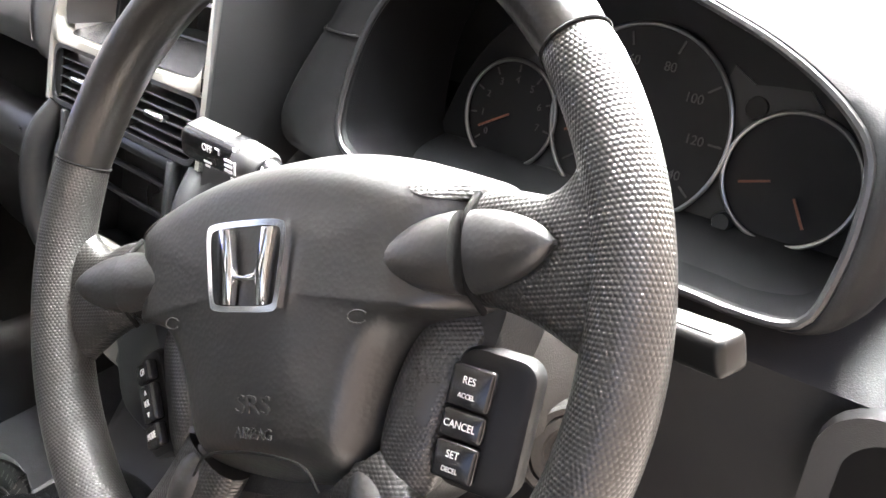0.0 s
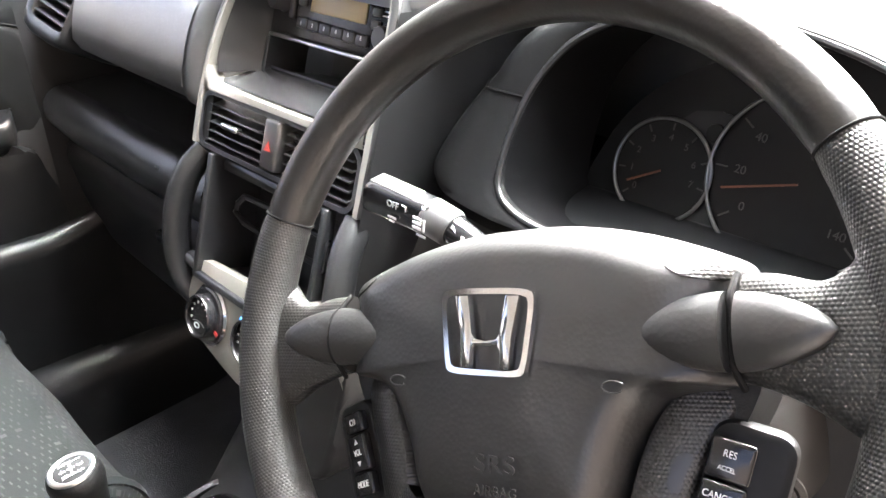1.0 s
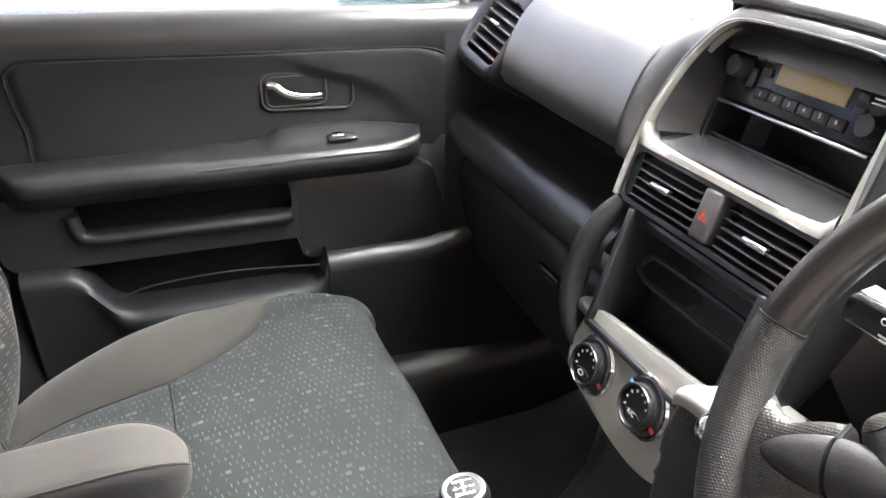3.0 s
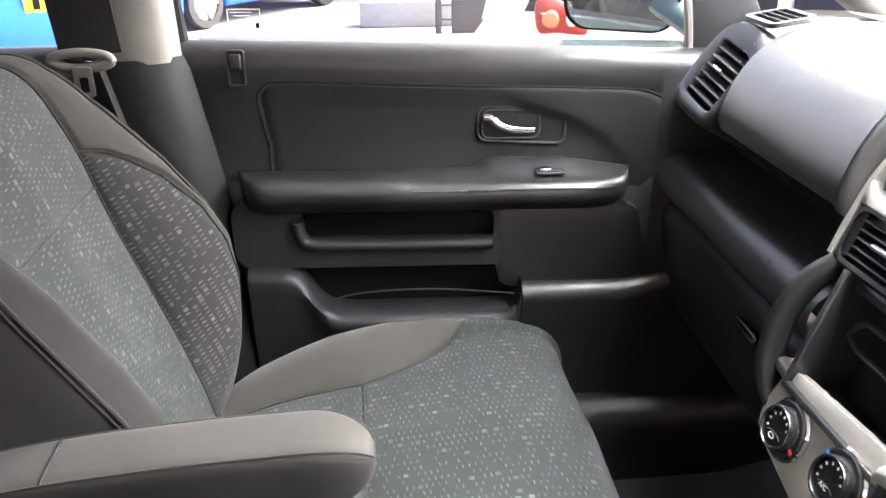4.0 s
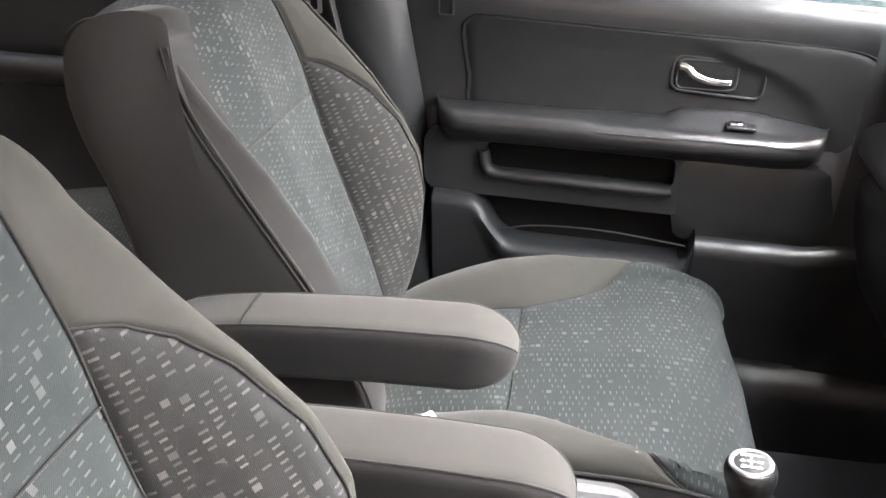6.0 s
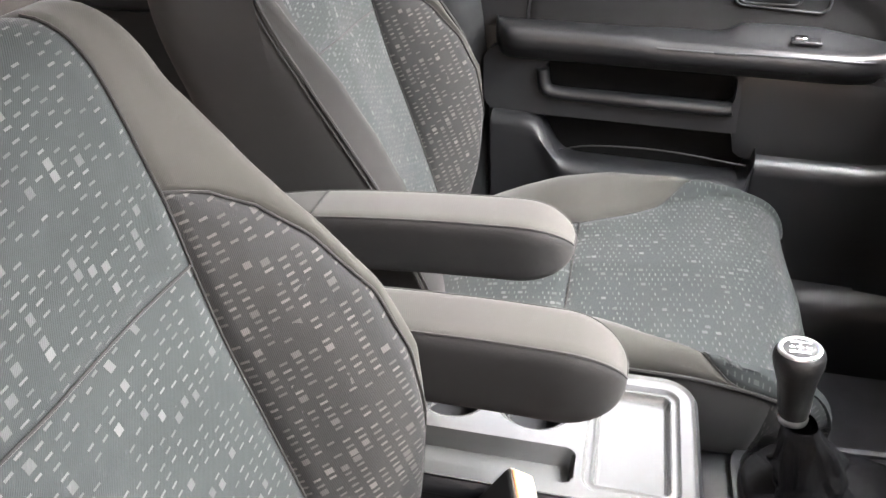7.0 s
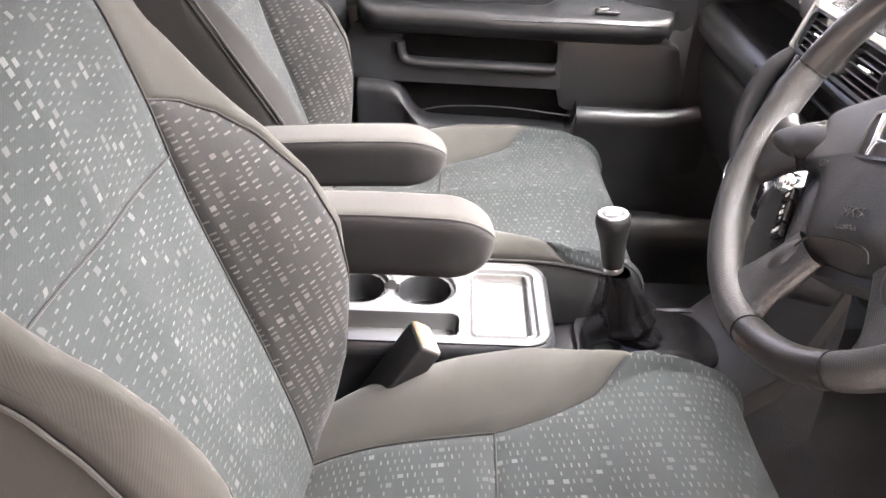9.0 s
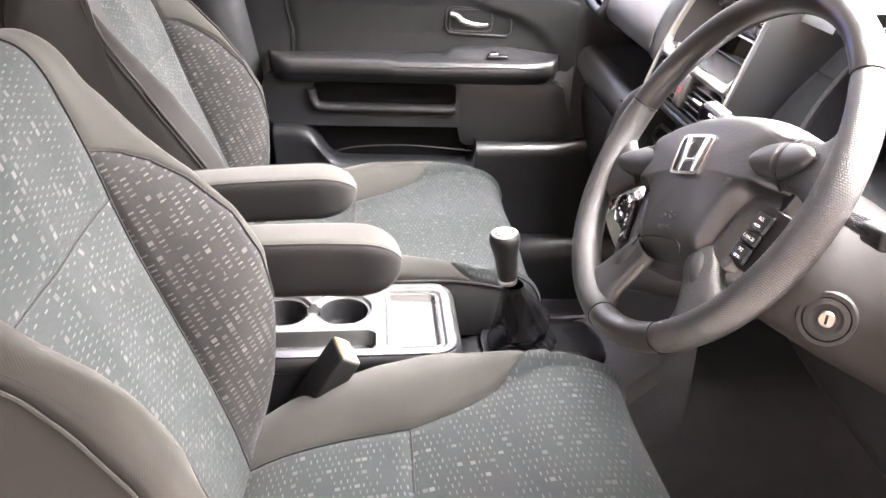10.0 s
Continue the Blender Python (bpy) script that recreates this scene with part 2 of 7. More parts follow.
def lathe(bm, profile, n=32, place=None, arc=360):
    """Turns (radius, height) round z."""
    full = arc >= 360
    k = n if full else n + 1
    m = place if place is not None else Matrix.Identity(4)
    rows = [[m @ Vector((r * math.cos(radians(arc) * i / n), r * math.sin(radians(arc) * i / n), h)) for r, h in profile] for i in range(k)]
    grid(bm, rows, close_u=full)
    return bm


def smooth_path(pts, n):
    """Catmull-Rom through points of any dimension, n samples."""
    p = np.array(pts, float)
    d = np.r_[0, np.cumsum(np.linalg.norm(np.diff(p, axis=0), axis=1))]
    out = []
    ext = np.vstack([2 * p[0] - p[1], p, 2 * p[-1] - p[-2]])
    for s in np.linspace(0, d[-1], n):
        i = min(max(np.searchsorted(d, s, side="right") - 1, 0), len(p) - 2)
        t = (s - d[i]) / max(d[i + 1] - d[i], 1e-9)
        a, b, c, e = ext[i:i + 4]
        out.append(0.5 * (2 * b + (c - a) * t + (2 * a - 5 * b + 4 * c - e) * t**2 + (3 * b - a - 3 * c + e) * t**3))
    return np.array(out)


def sweep(bm, path, radius, n=10, closed=False, caps=True, flat=(1, 1), up=(0, 0, 1), section=None):
    """A tube (or a section of (a, b) pairs) along a path. radius: a number or one per point."""
    P = [Vector(p) for p in path]
    rad = radius if hasattr(radius, "__len__") else [radius] * len(P)
    sec = section or [(math.cos(2 * math.pi * k / n) * flat[0], math.sin(2 * math.pi * k / n) * flat[1]) for k in range(n)]
    rows = []
    for i, p in enumerate(P):
        if closed:
            t = P[(i + 1) % len(P)] - P[i - 1]
        else:
            t = P[min(i + 1, len(P) - 1)] - P[max(i - 1, 0)]
        t.normalize()
        side = t.cross(Vector(up))
        if side.length < 1e-4:
            side = t.cross(Vector((1, 0, 0)))
        side.normalize()
        top = side.cross(t)
        rows.append([p + (side * a + top * b) * rad[i] for a, b in sec])
    vs = grid(bm, rows, close_u=closed, close_v=True)
    if caps and not closed:
        cap(bm, vs[0][::-1])
        cap(bm, vs[-1])
    return bm


def prism(bm, poly, depth, place, bevel=0.0, segs=2, both=False):
    """A flat outline (x, y) drawn out along z by depth, its upper rim bevelled."""
    vs = [bm.verts.new((x, y, 0)) for x, y in poly]
    f = bm.faces.new(vs)
    f.normal_update()
    if f.normal.z > 0:
        f.normal_flip()
    ext = bmesh.ops.extrude_face_region(bm, geom=[f])
    top = [v for v in ext["geom"] if isinstance(v, bmesh.types.BMVert)]
    for v in top:
        v.co.z = depth
    allv = vs + top
    if bevel:
        st, sb = set(top), set(vs)
        es = [e for e in bm.edges if (e.verts[0] in st and e.verts[1] in st) or (both and e.verts[0] in sb and e.verts[1] in sb)]
        out = bmesh.ops.bevel(bm, geom=es, offset=bevel, segments=segs, profile=0.5, affect='EDGES')
        allv = [v for v in set(allv) | set(out["verts"]) if v.is_valid]
    bmesh.ops.transform(bm, matrix=place, verts=list(set(allv)))
    return bm


def rrect(w, h, r, n=5, cx=0.0, cy=0.0):
    """A rounded rectangle's outline."""
    pts = []
    r = min(r, w / 2 * 0.999, h / 2 * 0.999)
    for k, (sx, sy) in enumerate(((1, 1), (-1, 1), (-1, -1), (1, -1))):
        for i in range(n + 1):
            a = math.pi / 2 * (k + i / n)
            pts.append((cx + sx * (w / 2 - r) + r * math.cos(a), cy + sy * (h / 2 - r) + r * math.sin(a)))
    return pts


def ring_plate(bm, outer, inner, depth, place):
    """A flat frame between two outlines with equal numbers of points, drawn out along z."""
    rows = []
    for loop, z in ((outer, 0), (outer, depth), (inner, depth), (inner, 0)):
        rows.append([place @ Vector((x, y, z)) for x, y in loop])
    grid(bm, rows, close_u=True, close_v=True)
    return bm


def axes(origin, x, z):
    """A pose from its origin, its x axis and its outward z axis."""
    z = Vector(z).normalized()
    x = Vector(x)
    x = (x - z * x.dot(z)).normalized()
    y = z.cross(x)
    m = Matrix((x, y, z)).transposed().to_4x4()
    m.translation = origin
    return m


def lettering(name, text, size, place, material, parent, depth=0.0002, align='CENTER', squeeze=1.0):
    cu = bpy.data.curves.new(name, 'FONT')
    cu.body, cu.size, cu.align_x, cu.align_y, cu.extrude = text, size, align, 'CENTER', depth
    tmp = bpy.data.objects.new(name, cu)
    me = bpy.data.meshes.new_from_object(tmp)
    bpy.data.objects.remove(tmp)
    me.transform(Matrix.Diagonal((squeeze, 1, 1, 1)))
    me.transform(place)
    me.materials.append(material)
    ob = new(name, me)
    if parent is not None:
        ob.parent = parent
        ob.matrix_parent_inverse = parent.matrix_world.inverted()
    return ob


def interp(x, xs, ys):
    return float(np.interp(x, xs, ys))


class Pad:
    """An upholstered body: a line in the y-z plane with a section hung across it.
    line: (y, z) points; section(s) -> pieces of (x, f) points, f out of the line, from the middle round to the back; the right half.
    Across the body, piece k of m covers a = k/m .. (k+1)/m. bulge(s, a): padding on top, for a body with unlike halves."""

    def __init__(self, line, n, section, samples=24, bulge=None):
        self.bulge = bulge
        p = smooth_path(line, n)
        t = np.gradient(p, axis=0)
        t /= np.linalg.norm(t, axis=1)[:, None]
        self.p, self.nrm, self.n = p, np.stack([t[:, 1], -t[:, 0]], 1), n
        self.len = np.r_[0, np.cumsum(np.linalg.norm(np.diff(p, axis=0), axis=1))]
        self.sec = []
        for i in range(n):
            pieces = [smooth_path(c, samples + 1) for c in section(i / (n - 1))]
            self.sec.append(np.vstack([pieces[0]] + [c[1:] for c in pieces[1:]]))
        self.m = len(self.sec[0]) - 1
        self.arc = [np.r_[0, np.cumsum(np.linalg.norm(np.diff(c, axis=0), axis=1))] for c in self.sec]

    def s_at(self, axis, value):
        """The s at which the line passes a y (axis 0) or a z (axis 1)."""
        k = int(np.argmin(np.abs(self.p[:, axis] - value)))
        return k / (self.n - 1)

    def at(self, s, a, lift=0.0):
        """s: 0..1 along; a: -1..1 across the section."""
        i = min(max(s, 0), 1) * (self.n - 1)
        k = min(int(i), self.n - 2)
        w = i - k
        sgn = -1 if a < 0 else 1

        def row(k):
            c = self.sec[k]
            j = min(abs(a), 1) * self.m
            m = min(int(j), self.m - 1)
            q = c[m] * (1 - (j - m)) + c[m + 1] * (j - m)
            d = c[min(m + 2, self.m)] - c[max(m - 1, 0)]
            d = d / max(np.linalg.norm(d), 1e-9)
            q = q + lift * np.array([-d[1], d[0]])
            y, z = self.p[k] + self.nrm[k] * (q[1] + (self.bulge(k / (self.n - 1), a) if self.bulge else 0.0))
            return np.array([sgn * q[0], y, z]), sgn * (self.arc[k][m] + (j - m) * (self.arc[k][m + 1] - self.arc[k][m]))

        p0, u0 = row(k)
        p1, u1 = row(k + 1)
        v = self.len[k] * (1 - w) + self.len[k + 1] * w
        return p0 * (1 - w) + p1 * w, (u0 * (1 - w) + u1 * w, v)

    def patch(self, bm, s0, s1, a0, a1, ns, na, puff=0.004, groove=0.003):
        """A padded panel between s0..s1 and a0(s)..a1(s), swollen in its middle and sunk at its seams."""
        rows, uvs = [], []
        for i in range(ns + 1):
            s = s0 + (s1 - s0) * i / ns
            lo = a0(s) if callable(a0) else a0
            hi = a1(s) if callable(a1) else a1
            pts = [self.at(s, lo + (hi - lo) * j / na) for j in range(na + 1)]
            width = abs(pts[-1][1][0] - pts[0][1][0])
            es = min(i, ns - i) / ns * abs(s1 - s0) * self.len[-1]
            row, uvr = [], []
            for j in range(na + 1):
                e = min(es, min(j, na - j) / na * width)
                lift = puff * min(1, e / 0.05) ** 0.6 - groove * max(0, 1 - e / 0.008)
                p, q = self.at(s, lo + (hi - lo) * j / na, lift)
                row.append(Vector(p))
                uvr.append(q)
            rows.append(row)
            uvs.append(uvr)
        grid(bm, rows, uv=uvs)
        return bm

    def seam(self, bm, fa, s0, s1, n, r=0.0022, lift=0.0):
        pts = []
        for i in range(n + 1):
            s = s0 + (s1 - s0) * i / n
            pts.append(Vector(self.at(s, fa(s) if callable(fa) else fa, lift)[0]))
        sweep(bm, pts, r, 6)
        return bm


def dome(bm, outline, zfun, centre=(0, 0), rings=10, place=Matrix.Identity(4), skirt=0.0, uv=False):
    """A domed plate over an outline (x, y): zfun(t), t from 0 in the middle to 1 at the rim; skirt: depth of its side wall."""
    rows, uvs = [], []
    for i in range(1, rings + 1):
        t = 1 - (1 - i / rings) ** 1.6
        rows.append([place @ Vector((centre[0] + (x - centre[0]) * t, centre[1] + (y - centre[1]) * t, zfun(t))) for x, y in outline])
        uvs.append([(centre[0] + (x - centre[0]) * t, centre[1] + (y - centre[1]) * t) for x, y in outline])
    if skirt:
        rows.append([place @ Vector((x, y, zfun(1) - skirt)) for x, y in outline])
        uvs.append([(x, y) for x, y in outline])
    vs = grid(bm, rows, close_v=True, uv=uvs if uv else None)
    cap(bm, vs[0])
    return bm


def mirrored(half):
    """A closed outline from its right half, given from the top middle down to the bottom middle."""
    left = [(-x, y) for x, y in half[::-1] if abs(x) > 1e-9]
    return half + left


def rounded(poly, n):
    """A smooth closed outline through points."""
    p = np.array(poly, float)
    q = np.vstack([p[-3:], p, p[:3]])
    full = smooth_path(q, len(q) * n)
    d = np.r_[0, np.cumsum(np.linalg.norm(np.diff(full, axis=0), axis=1))]
    k0 = int(np.argmin(np.linalg.norm(full[: 6 * n] - p[0], axis=1)))
    k1 = len(full) - 6 * n + int(np.argmin(np.linalg.norm(full[len(full) - 6 * n:] - p[0], axis=1)))
    return [tuple(v) for v in full[k0:k1]]

# ---------------------------------------------------------------- ground and car shell
GROUND = -0.1
bm = B()
grid(bm, [[(x, y, GROUND) for y in (-400, 400)] for x in (-400, 400)])
part("ground", bm, plain("concrete_yard", (0.26, 0.25, 0.235), 0.9, blotch=2.0, vary=0.25), None, "pale dusty concrete yard ground", kind="structure")

bm = B()
rbox(bm, (1.46, 2.6, 0.04), (0, -0.55, 0.36), 0.005)
part("floor", bm, CARPET, None, "black carpeted car floor", kind="structure")
bm = B()
rows = []
for y, z in ((0.10, 1.53), (-0.1, 1.60), (-0.5, 1.645), (-1.2, 1.64), (-1.85, 1.58)):
    rows.append([(x, y, z - 0.09 * (abs(x) / 0.66) ** 4) for x in np.linspace(-0.66, 0.66, 13)])
grid(bm, rows)
part("ceiling", bm, LINER, None, "pale cloth roof lining", kind="structure")
bm = B()
rows = []
for y, z in ((0.16, 1.555), (-0.1, 1.63), (-0.5, 1.675), (-1.2, 1.67), (-1.9, 1.60)):
    rows.append([(x, y, z - 0.10 * (abs(x) / 0.7) ** 4) for x in np.linspace(-0.72, 0.72, 13)])
grid(bm, rows)
PAINT = plain("dark_green_paint", (0.03, 0.05, 0.05), 0.25, 0.3, vary=0.05)
part("roof", bm, PAINT, None, "dark painted car roof skin", kind="structure")
bm = B()
rbox(bm, (1.4, 0.04, 1.2), (0, -1.95, 0.95), 0.01)
part("wall_rear", bm, LINER, None, "trimmed rear wall of the car", kind="structure")

# sills
for sg in (-1, 1):
    bm = B()
    rows = [[(sg * x, y, z) for x, z in smooth_path([(0.60, 0.38), (0.612, 0.47), (0.63, 0.515), (0.67, 0.528), (0.74, 0.52), (0.78, 0.47), (0.78, 0.30)], 20)] for y in (-1.5, 0.42, 0.52)]
    rows[-1] = [(x * 0.95, y, z + 0.05) for x, y, z in rows[-1]]
    grid(bm, rows)
    part("sill_trim", bm, LOWER, None, "black plastic door sill trim", kind="structure")
# kick panel at the foot of the screen pillar
bm = B()
rows = [[(-x, y, z) for y, z in ((0.34, 0.40), (0.33, 0.62), (0.31, 0.80), (0.29, 0.95), (0.28, 1.10))] for x in (0.66, 0.70)]
grid(bm, [[(-0.66 + 0.02 * k, 0.26 + 0.16 * k, z) for z in (0.38, 0.6, 0.8, 1.0, 1.12)] for k in (0, 1, 2, 3)])
part("kick_panel", bm, LOWER, None, "black kick panel by the footwell", kind="structure")

# windscreen and screen pillars
bm = B()
grid(bm, [[(x, y + 0.10 * (1 - (x / 0.7) ** 2), z) for x in np.linspace(-0.70, 0.70, 15)] for y, z in ((0.80, 1.14), (0.45, 1.35), (0.10, 1.545))])
ob = part("window_1", bm, GLASS, None, "clear windscreen glass", kind="structure", smooth=False)
sol = ob.modifiers.new("thickness", 'SOLIDIFY')
sol.thickness = 0.004
ob.visible_shadow = False
for sg in (-1, 1):
    bm = B()
    rbox(bm, (0.06, 0.95, 0.075), look((sg * 0.715, 0.80, 1.10), (sg * 0.66, 0.08, 1.56)) @ pose(0, 0, -0.42, 90, 0, 0), 0.02)
    part("screen_pillar", bm, PILLAR, None, "grey trimmed screen pillar", kind="structure")

# ---------------------------------------------------------------- front passenger door
def dp(u, z, w):
    """A point on the door: u forward, z up, w inward; the door toes in a little towards the front."""
    return Vector((-0.70 + 0.07 * u + w, -0.1 + u, z))


DM = axes(dp(0, 0, 0), (0.07, 1, 0), (1, -0.07, 0))   # local x forward, y up, z inward
door = thing("door_1", dp(0.0, 0.5, -0.06), "black trimmed front passenger door with chrome handle", "car door", kind="structure")


def door_grid(us, prof, name, mat, lab="", sharp=45):
    """prof(u) -> list of (z, w)."""
    bm = B()
    grid(bm, [[dp(u, z, w) for z, w in prof(u)] for u in us])
    return part(name, bm, mat, door, lab, sharp)


# outer skin and inner carcass
bm = B()
prism(bm, [(-0.37, 0.34), (0.50, 0.34), (0.52, 0.7), (0.44, 1.14), (-0.385, 1.155), (-0.375, 0.8)], 0.09, DM @ pose(0, 0, -0.165), 0.01)
part("door_skin", bm, PAINT, door)
bm = B()
prism(bm, [(-0.35, 0.42), (0.47, 0.42), (0.47, 0.9), (0.43, 1.09), (-0.37, 1.10)], 0.015, DM @ pose(0, 0, -0.075), 0.005)
part("door_carcass", bm, MATT, door)


def sill_prof(u):
    """The whole inner skin from the window sill down to the armrest."""
    top = 1.166 - 0.02 * (u + 0.39) / 0.79
    return smooth_path([(top - 0.03, -0.068), (top, -0.062), (top + 0.002, -0.052), (top - 0.006, -0.038), (top - 0.024, -0.028), (top - 0.050, -0.028), (1.06, -0.036), (1.00, -0.040), (0.94, -0.036), (0.90, -0.028)], 30)


door_grid(np.linspace(-0.385, 0.455, 30), sill_prof, "upper_trim", TRIM, "soft black upper door trim", 60)
# padded insert with its groove; its front part rises in a sweeping curve
insert = rounded([(-0.275, 1.075), (-0.266, 1.096), (-0.243, 1.106), (-0.136, 1.103), (0.052, 1.096), (0.231, 1.091), (0.335, 1.086), (0.378, 1.073), (0.400, 1.050), (0.400, 0.993), (0.372, 0.915), (0.345, 0.905), (0.25, 0.91), (0.05, 0.915), (-0.12, 0.92), (-0.25, 0.925), (-0.264, 1.0)], 5)


def skin_w(z):
    return interp(z, (0.90, 0.94, 1.0, 1.06, 1.10, 1.116), (-0.028, -0.036, -0.040, -0.036, -0.029, -0.028))


def insert_w(u, z, t):
    crest = interp(u, (0.10, 0.147, 0.22, 0.281, 0.326, 0.358), (1.09, 1.062, 1.041, 1.009, 0.963, 0.906))
    m = min(1.0, max(0.0, (z - crest + 0.010) / 0.020)) * min(1.0, max(0.0, (u - 0.10) / 0.08))
    return skin_w(z) + 0.003 - 0.006 * max(0.0, (t - 0.93) / 0.07) ** 2 + 0.0055 * m * m * (3 - 2 * m) * (1 - t**6) - 0.003 * (1 - t * t) * (1 - m)


bm = B()
rows = []
for i in range(1, 31):
    t = 1 - (1 - i / 30) ** 1.4
    rows.append([DM @ Vector((0.06 + (x - 0.06) * t, 1.02 + (y - 1.02) * t, insert_w(0.06 + (x - 0.06) * t, 1.02 + (y - 1.02) * t, t))) for x, y in insert])
vs = grid(bm, rows, close_v=True)
cap(bm, vs[0])
part("insert_panel", bm, TRIM_CLOTH, door, "dark cloth door insert", 60)
bm = B()
sweep(bm, [DM @ Vector((x, y, skin_w(y) + 0.0002)) for x, y in insert], 0.0017, 6, closed=True)
part("insert_seam", bm, MATT, door)
door_grid(np.linspace(-0.385, -0.262, 6), lambda u: [(0.94, -0.034), (0.90, -0.02), (0.72, 0.0), (0.45, 0.01)], "rear_edge", TRIM, "black rear edge of the trim")
# rising curved field behind the insert, towards the dashboard
door_grid(np.linspace(0.24, 0.47, 12), lambda u: [(0.935, -0.046 + 0.02 * max(0, (u - 0.24) / 0.2)), (0.86, 0.0), (0.75, 0.01), (0.45, 0.0)], "front_field", TRIM, "black curved front field")

# armrest
def arm_prof(u):
    e = min(1, max(0, (u + 0.315) / 0.05))
    f = min(1, max(0, (0.335 - u) / 0.10))
    k = math.sqrt(max(0.0, 1 - (1 - e) ** 2)) * math.sqrt(max(0.0, 1 - (1 - f) ** 2))
    step = 0.004 * (1 / (1 + math.exp((u + 0.045) / 0.005)))
    hump = 0.018 / (1 + math.exp(-(u - 0.086) / 0.006)) * min(1, max(0, (0.325 - u) / 0.11)) - 0.007 / (1 + math.exp((u + 0.045) / 0.006))
    top = 0.957 + step
    w = -0.044 + 0.098 * k
    return smooth_path([(0.955 + step + hump, -0.046), (0.960 + step + hump * 0.9, -0.026), (0.960 + step + hump * 0.7, -0.044 + 0.032 * k), (top, -0.044 + 0.068 * k), (top - 0.002, -0.044 + 0.088 * k), (top - 0.012, w), (top - 0.030, -0.044 + 0.097 * k), (0.915, -0.045 + 0.083 * k), (0.902, -0.045 + 0.065 * k), (0.90, -0.046)], 30)


door_grid(np.linspace(-0.314, 0.334, 60), arm_prof, "door_armrest", TRIM, "padded black door armrest", 60)
bm = B()
sweep(bm, [dp(u, arm_prof(u)[13][0] + 0.0005, arm_prof(u)[13][1] + 0.0005) for u in np.linspace(-0.035, 0.29, 40)], 0.0016, 6)
part("armrest_trim", bm, DASH, door, "fine trim line")
bm = B()
rbox(bm, (0.046, 0.006, 0.022), DM @ pose(0.192, 0.9645, 0.014, 6, 0, 0), 0.002)
base = part("switch_base", bm, GLOSS, door)
bm = B()
rbox(bm, (0.020, 0.006, 0.012), DM @ pose(0.184, 0.969, 0.014, 12, 0, 0), 0.002)
part("window_switch", bm, CHROME, door, "bright window switch")

# upper pocket: dark slot with a lip
bm = B()
ring_plate(bm, rrect(0.66, 0.12, 0.03, 6, 0.0, 0.858), rrect(0.322, 0.058, 0.018, 6, -0.057, 0.872), 0.032, DM @ pose(0, 0, -0.022))
part("pocket_surround", bm, LOWER, door, "hard black pocket surround", 35)
bm = B()
sweep(bm, [dp(u, z, 0.014) for u, z in smooth_path([(-0.222, 0.885), (-0.217, 0.858), (-0.198, 0.844), (-0.10, 0.842), (0.07, 0.841), (0.100, 0.844)], 40)], 0.0115, 14, flat=(1.0, 1.2), up=(1, 0, 0))
part("pocket_lip", bm, TRIM, door, "rounded pull lip")
bm = B()
dome(bm, rounded([(0.118, 0.905), (0.25, 0.905), (0.335, 0.90), (0.352, 0.86), (0.375, 0.79), (0.37, 0.765), (0.25, 0.757), (0.135, 0.755), (0.112, 0.78), (0.108, 0.85)], 5), lambda t: 0.0135 - 0.005 * t**8, (0.24, 0.83), 6, DM, 0.03)
part("speaker_panel", bm, TRIM, door, "dark cloth lower panel", 60)
# lower bin with its scooped opening
def low_prof(u):
    scoop = 1 / (1 + math.exp(-(u + 0.205) / 0.012)) * (1 / (1 + math.exp((u - 0.145) / 0.004)))
    top = 0.80 - 0.085 * scoop if u < 0.15 else 0.765 + 0.02 * max(0, (u - 0.33) / 0.08)
    return smooth_path([(top, -0.03), (top + 0.002, 0.012 + 0.01 * scoop), (top - 0.004, 0.030 + 0.008 * scoop), (top - 0.014, 0.038 + 0.006 * scoop), (top - 0.04, 0.034), (0.66, 0.022), (0.60, 0.014), (0.44, 0.004)], 26)


door_grid(np.concatenate([np.linspace(-0.31, -0.14, 30), np.linspace(-0.13, 0.13, 10), np.linspace(0.14, 0.16, 12), np.linspace(0.17, 0.42, 14)]), low_prof, "door_bin", LOWER, "hard black door bin", 50)
bm = B()
sweep(bm, [dp(u, z, w) for u, z, w in smooth_path([(-0.185, 0.735, 0.015), (-0.12, 0.748, 0.01), (0.0, 0.752, 0.008), (0.14, 0.742, 0.01)], 24)], 0.0014, 6)
part("bin_edge", bm, TRIM, door)

# handle recess and chrome pull
bm = B()
sweep(bm, [DM @ Vector((x, y - 0.10 * max(0, x - 0.15), -0.0375)) for x, y in rrect(0.144, 0.058, 0.016, 8, 0.150, 1.031)], 0.0026, 10, closed=True, up=(1, -0.07, 0))
sweep(bm, [DM @ Vector((x, y, -0.0375)) for x, y in rrect(0.094, 0.048, 0.012, 8, 0.132, 1.030)], 0.0024, 10, closed=True, up=(1, -0.07, 0))
hr = part("handle_surround", bm, LOWER, door, "black moulded handle surround", 60)
# flat matt black plate paints in the shade of the handle recess
bm = B()
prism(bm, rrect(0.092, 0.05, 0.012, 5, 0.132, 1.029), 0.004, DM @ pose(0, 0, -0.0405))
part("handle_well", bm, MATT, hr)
bm = B()
pts = smooth_path([(0.089, 1.043, -0.033), (0.100, 1.0415, -0.029), (0.112, 1.031, -0.027), (0.130, 1.0245, -0.026), (0.150, 1.0215, -0.027), (0.171, 1.0215, -0.029)], 24)
sweep(bm, [DM @ Vector(p) for p in pts], [0.0055 - 0.0022 * i / 23 for i in range(24)], 10, flat=(0.9, 1.2))
part("door_handle", bm, CHROME, hr, "chrome door handle")
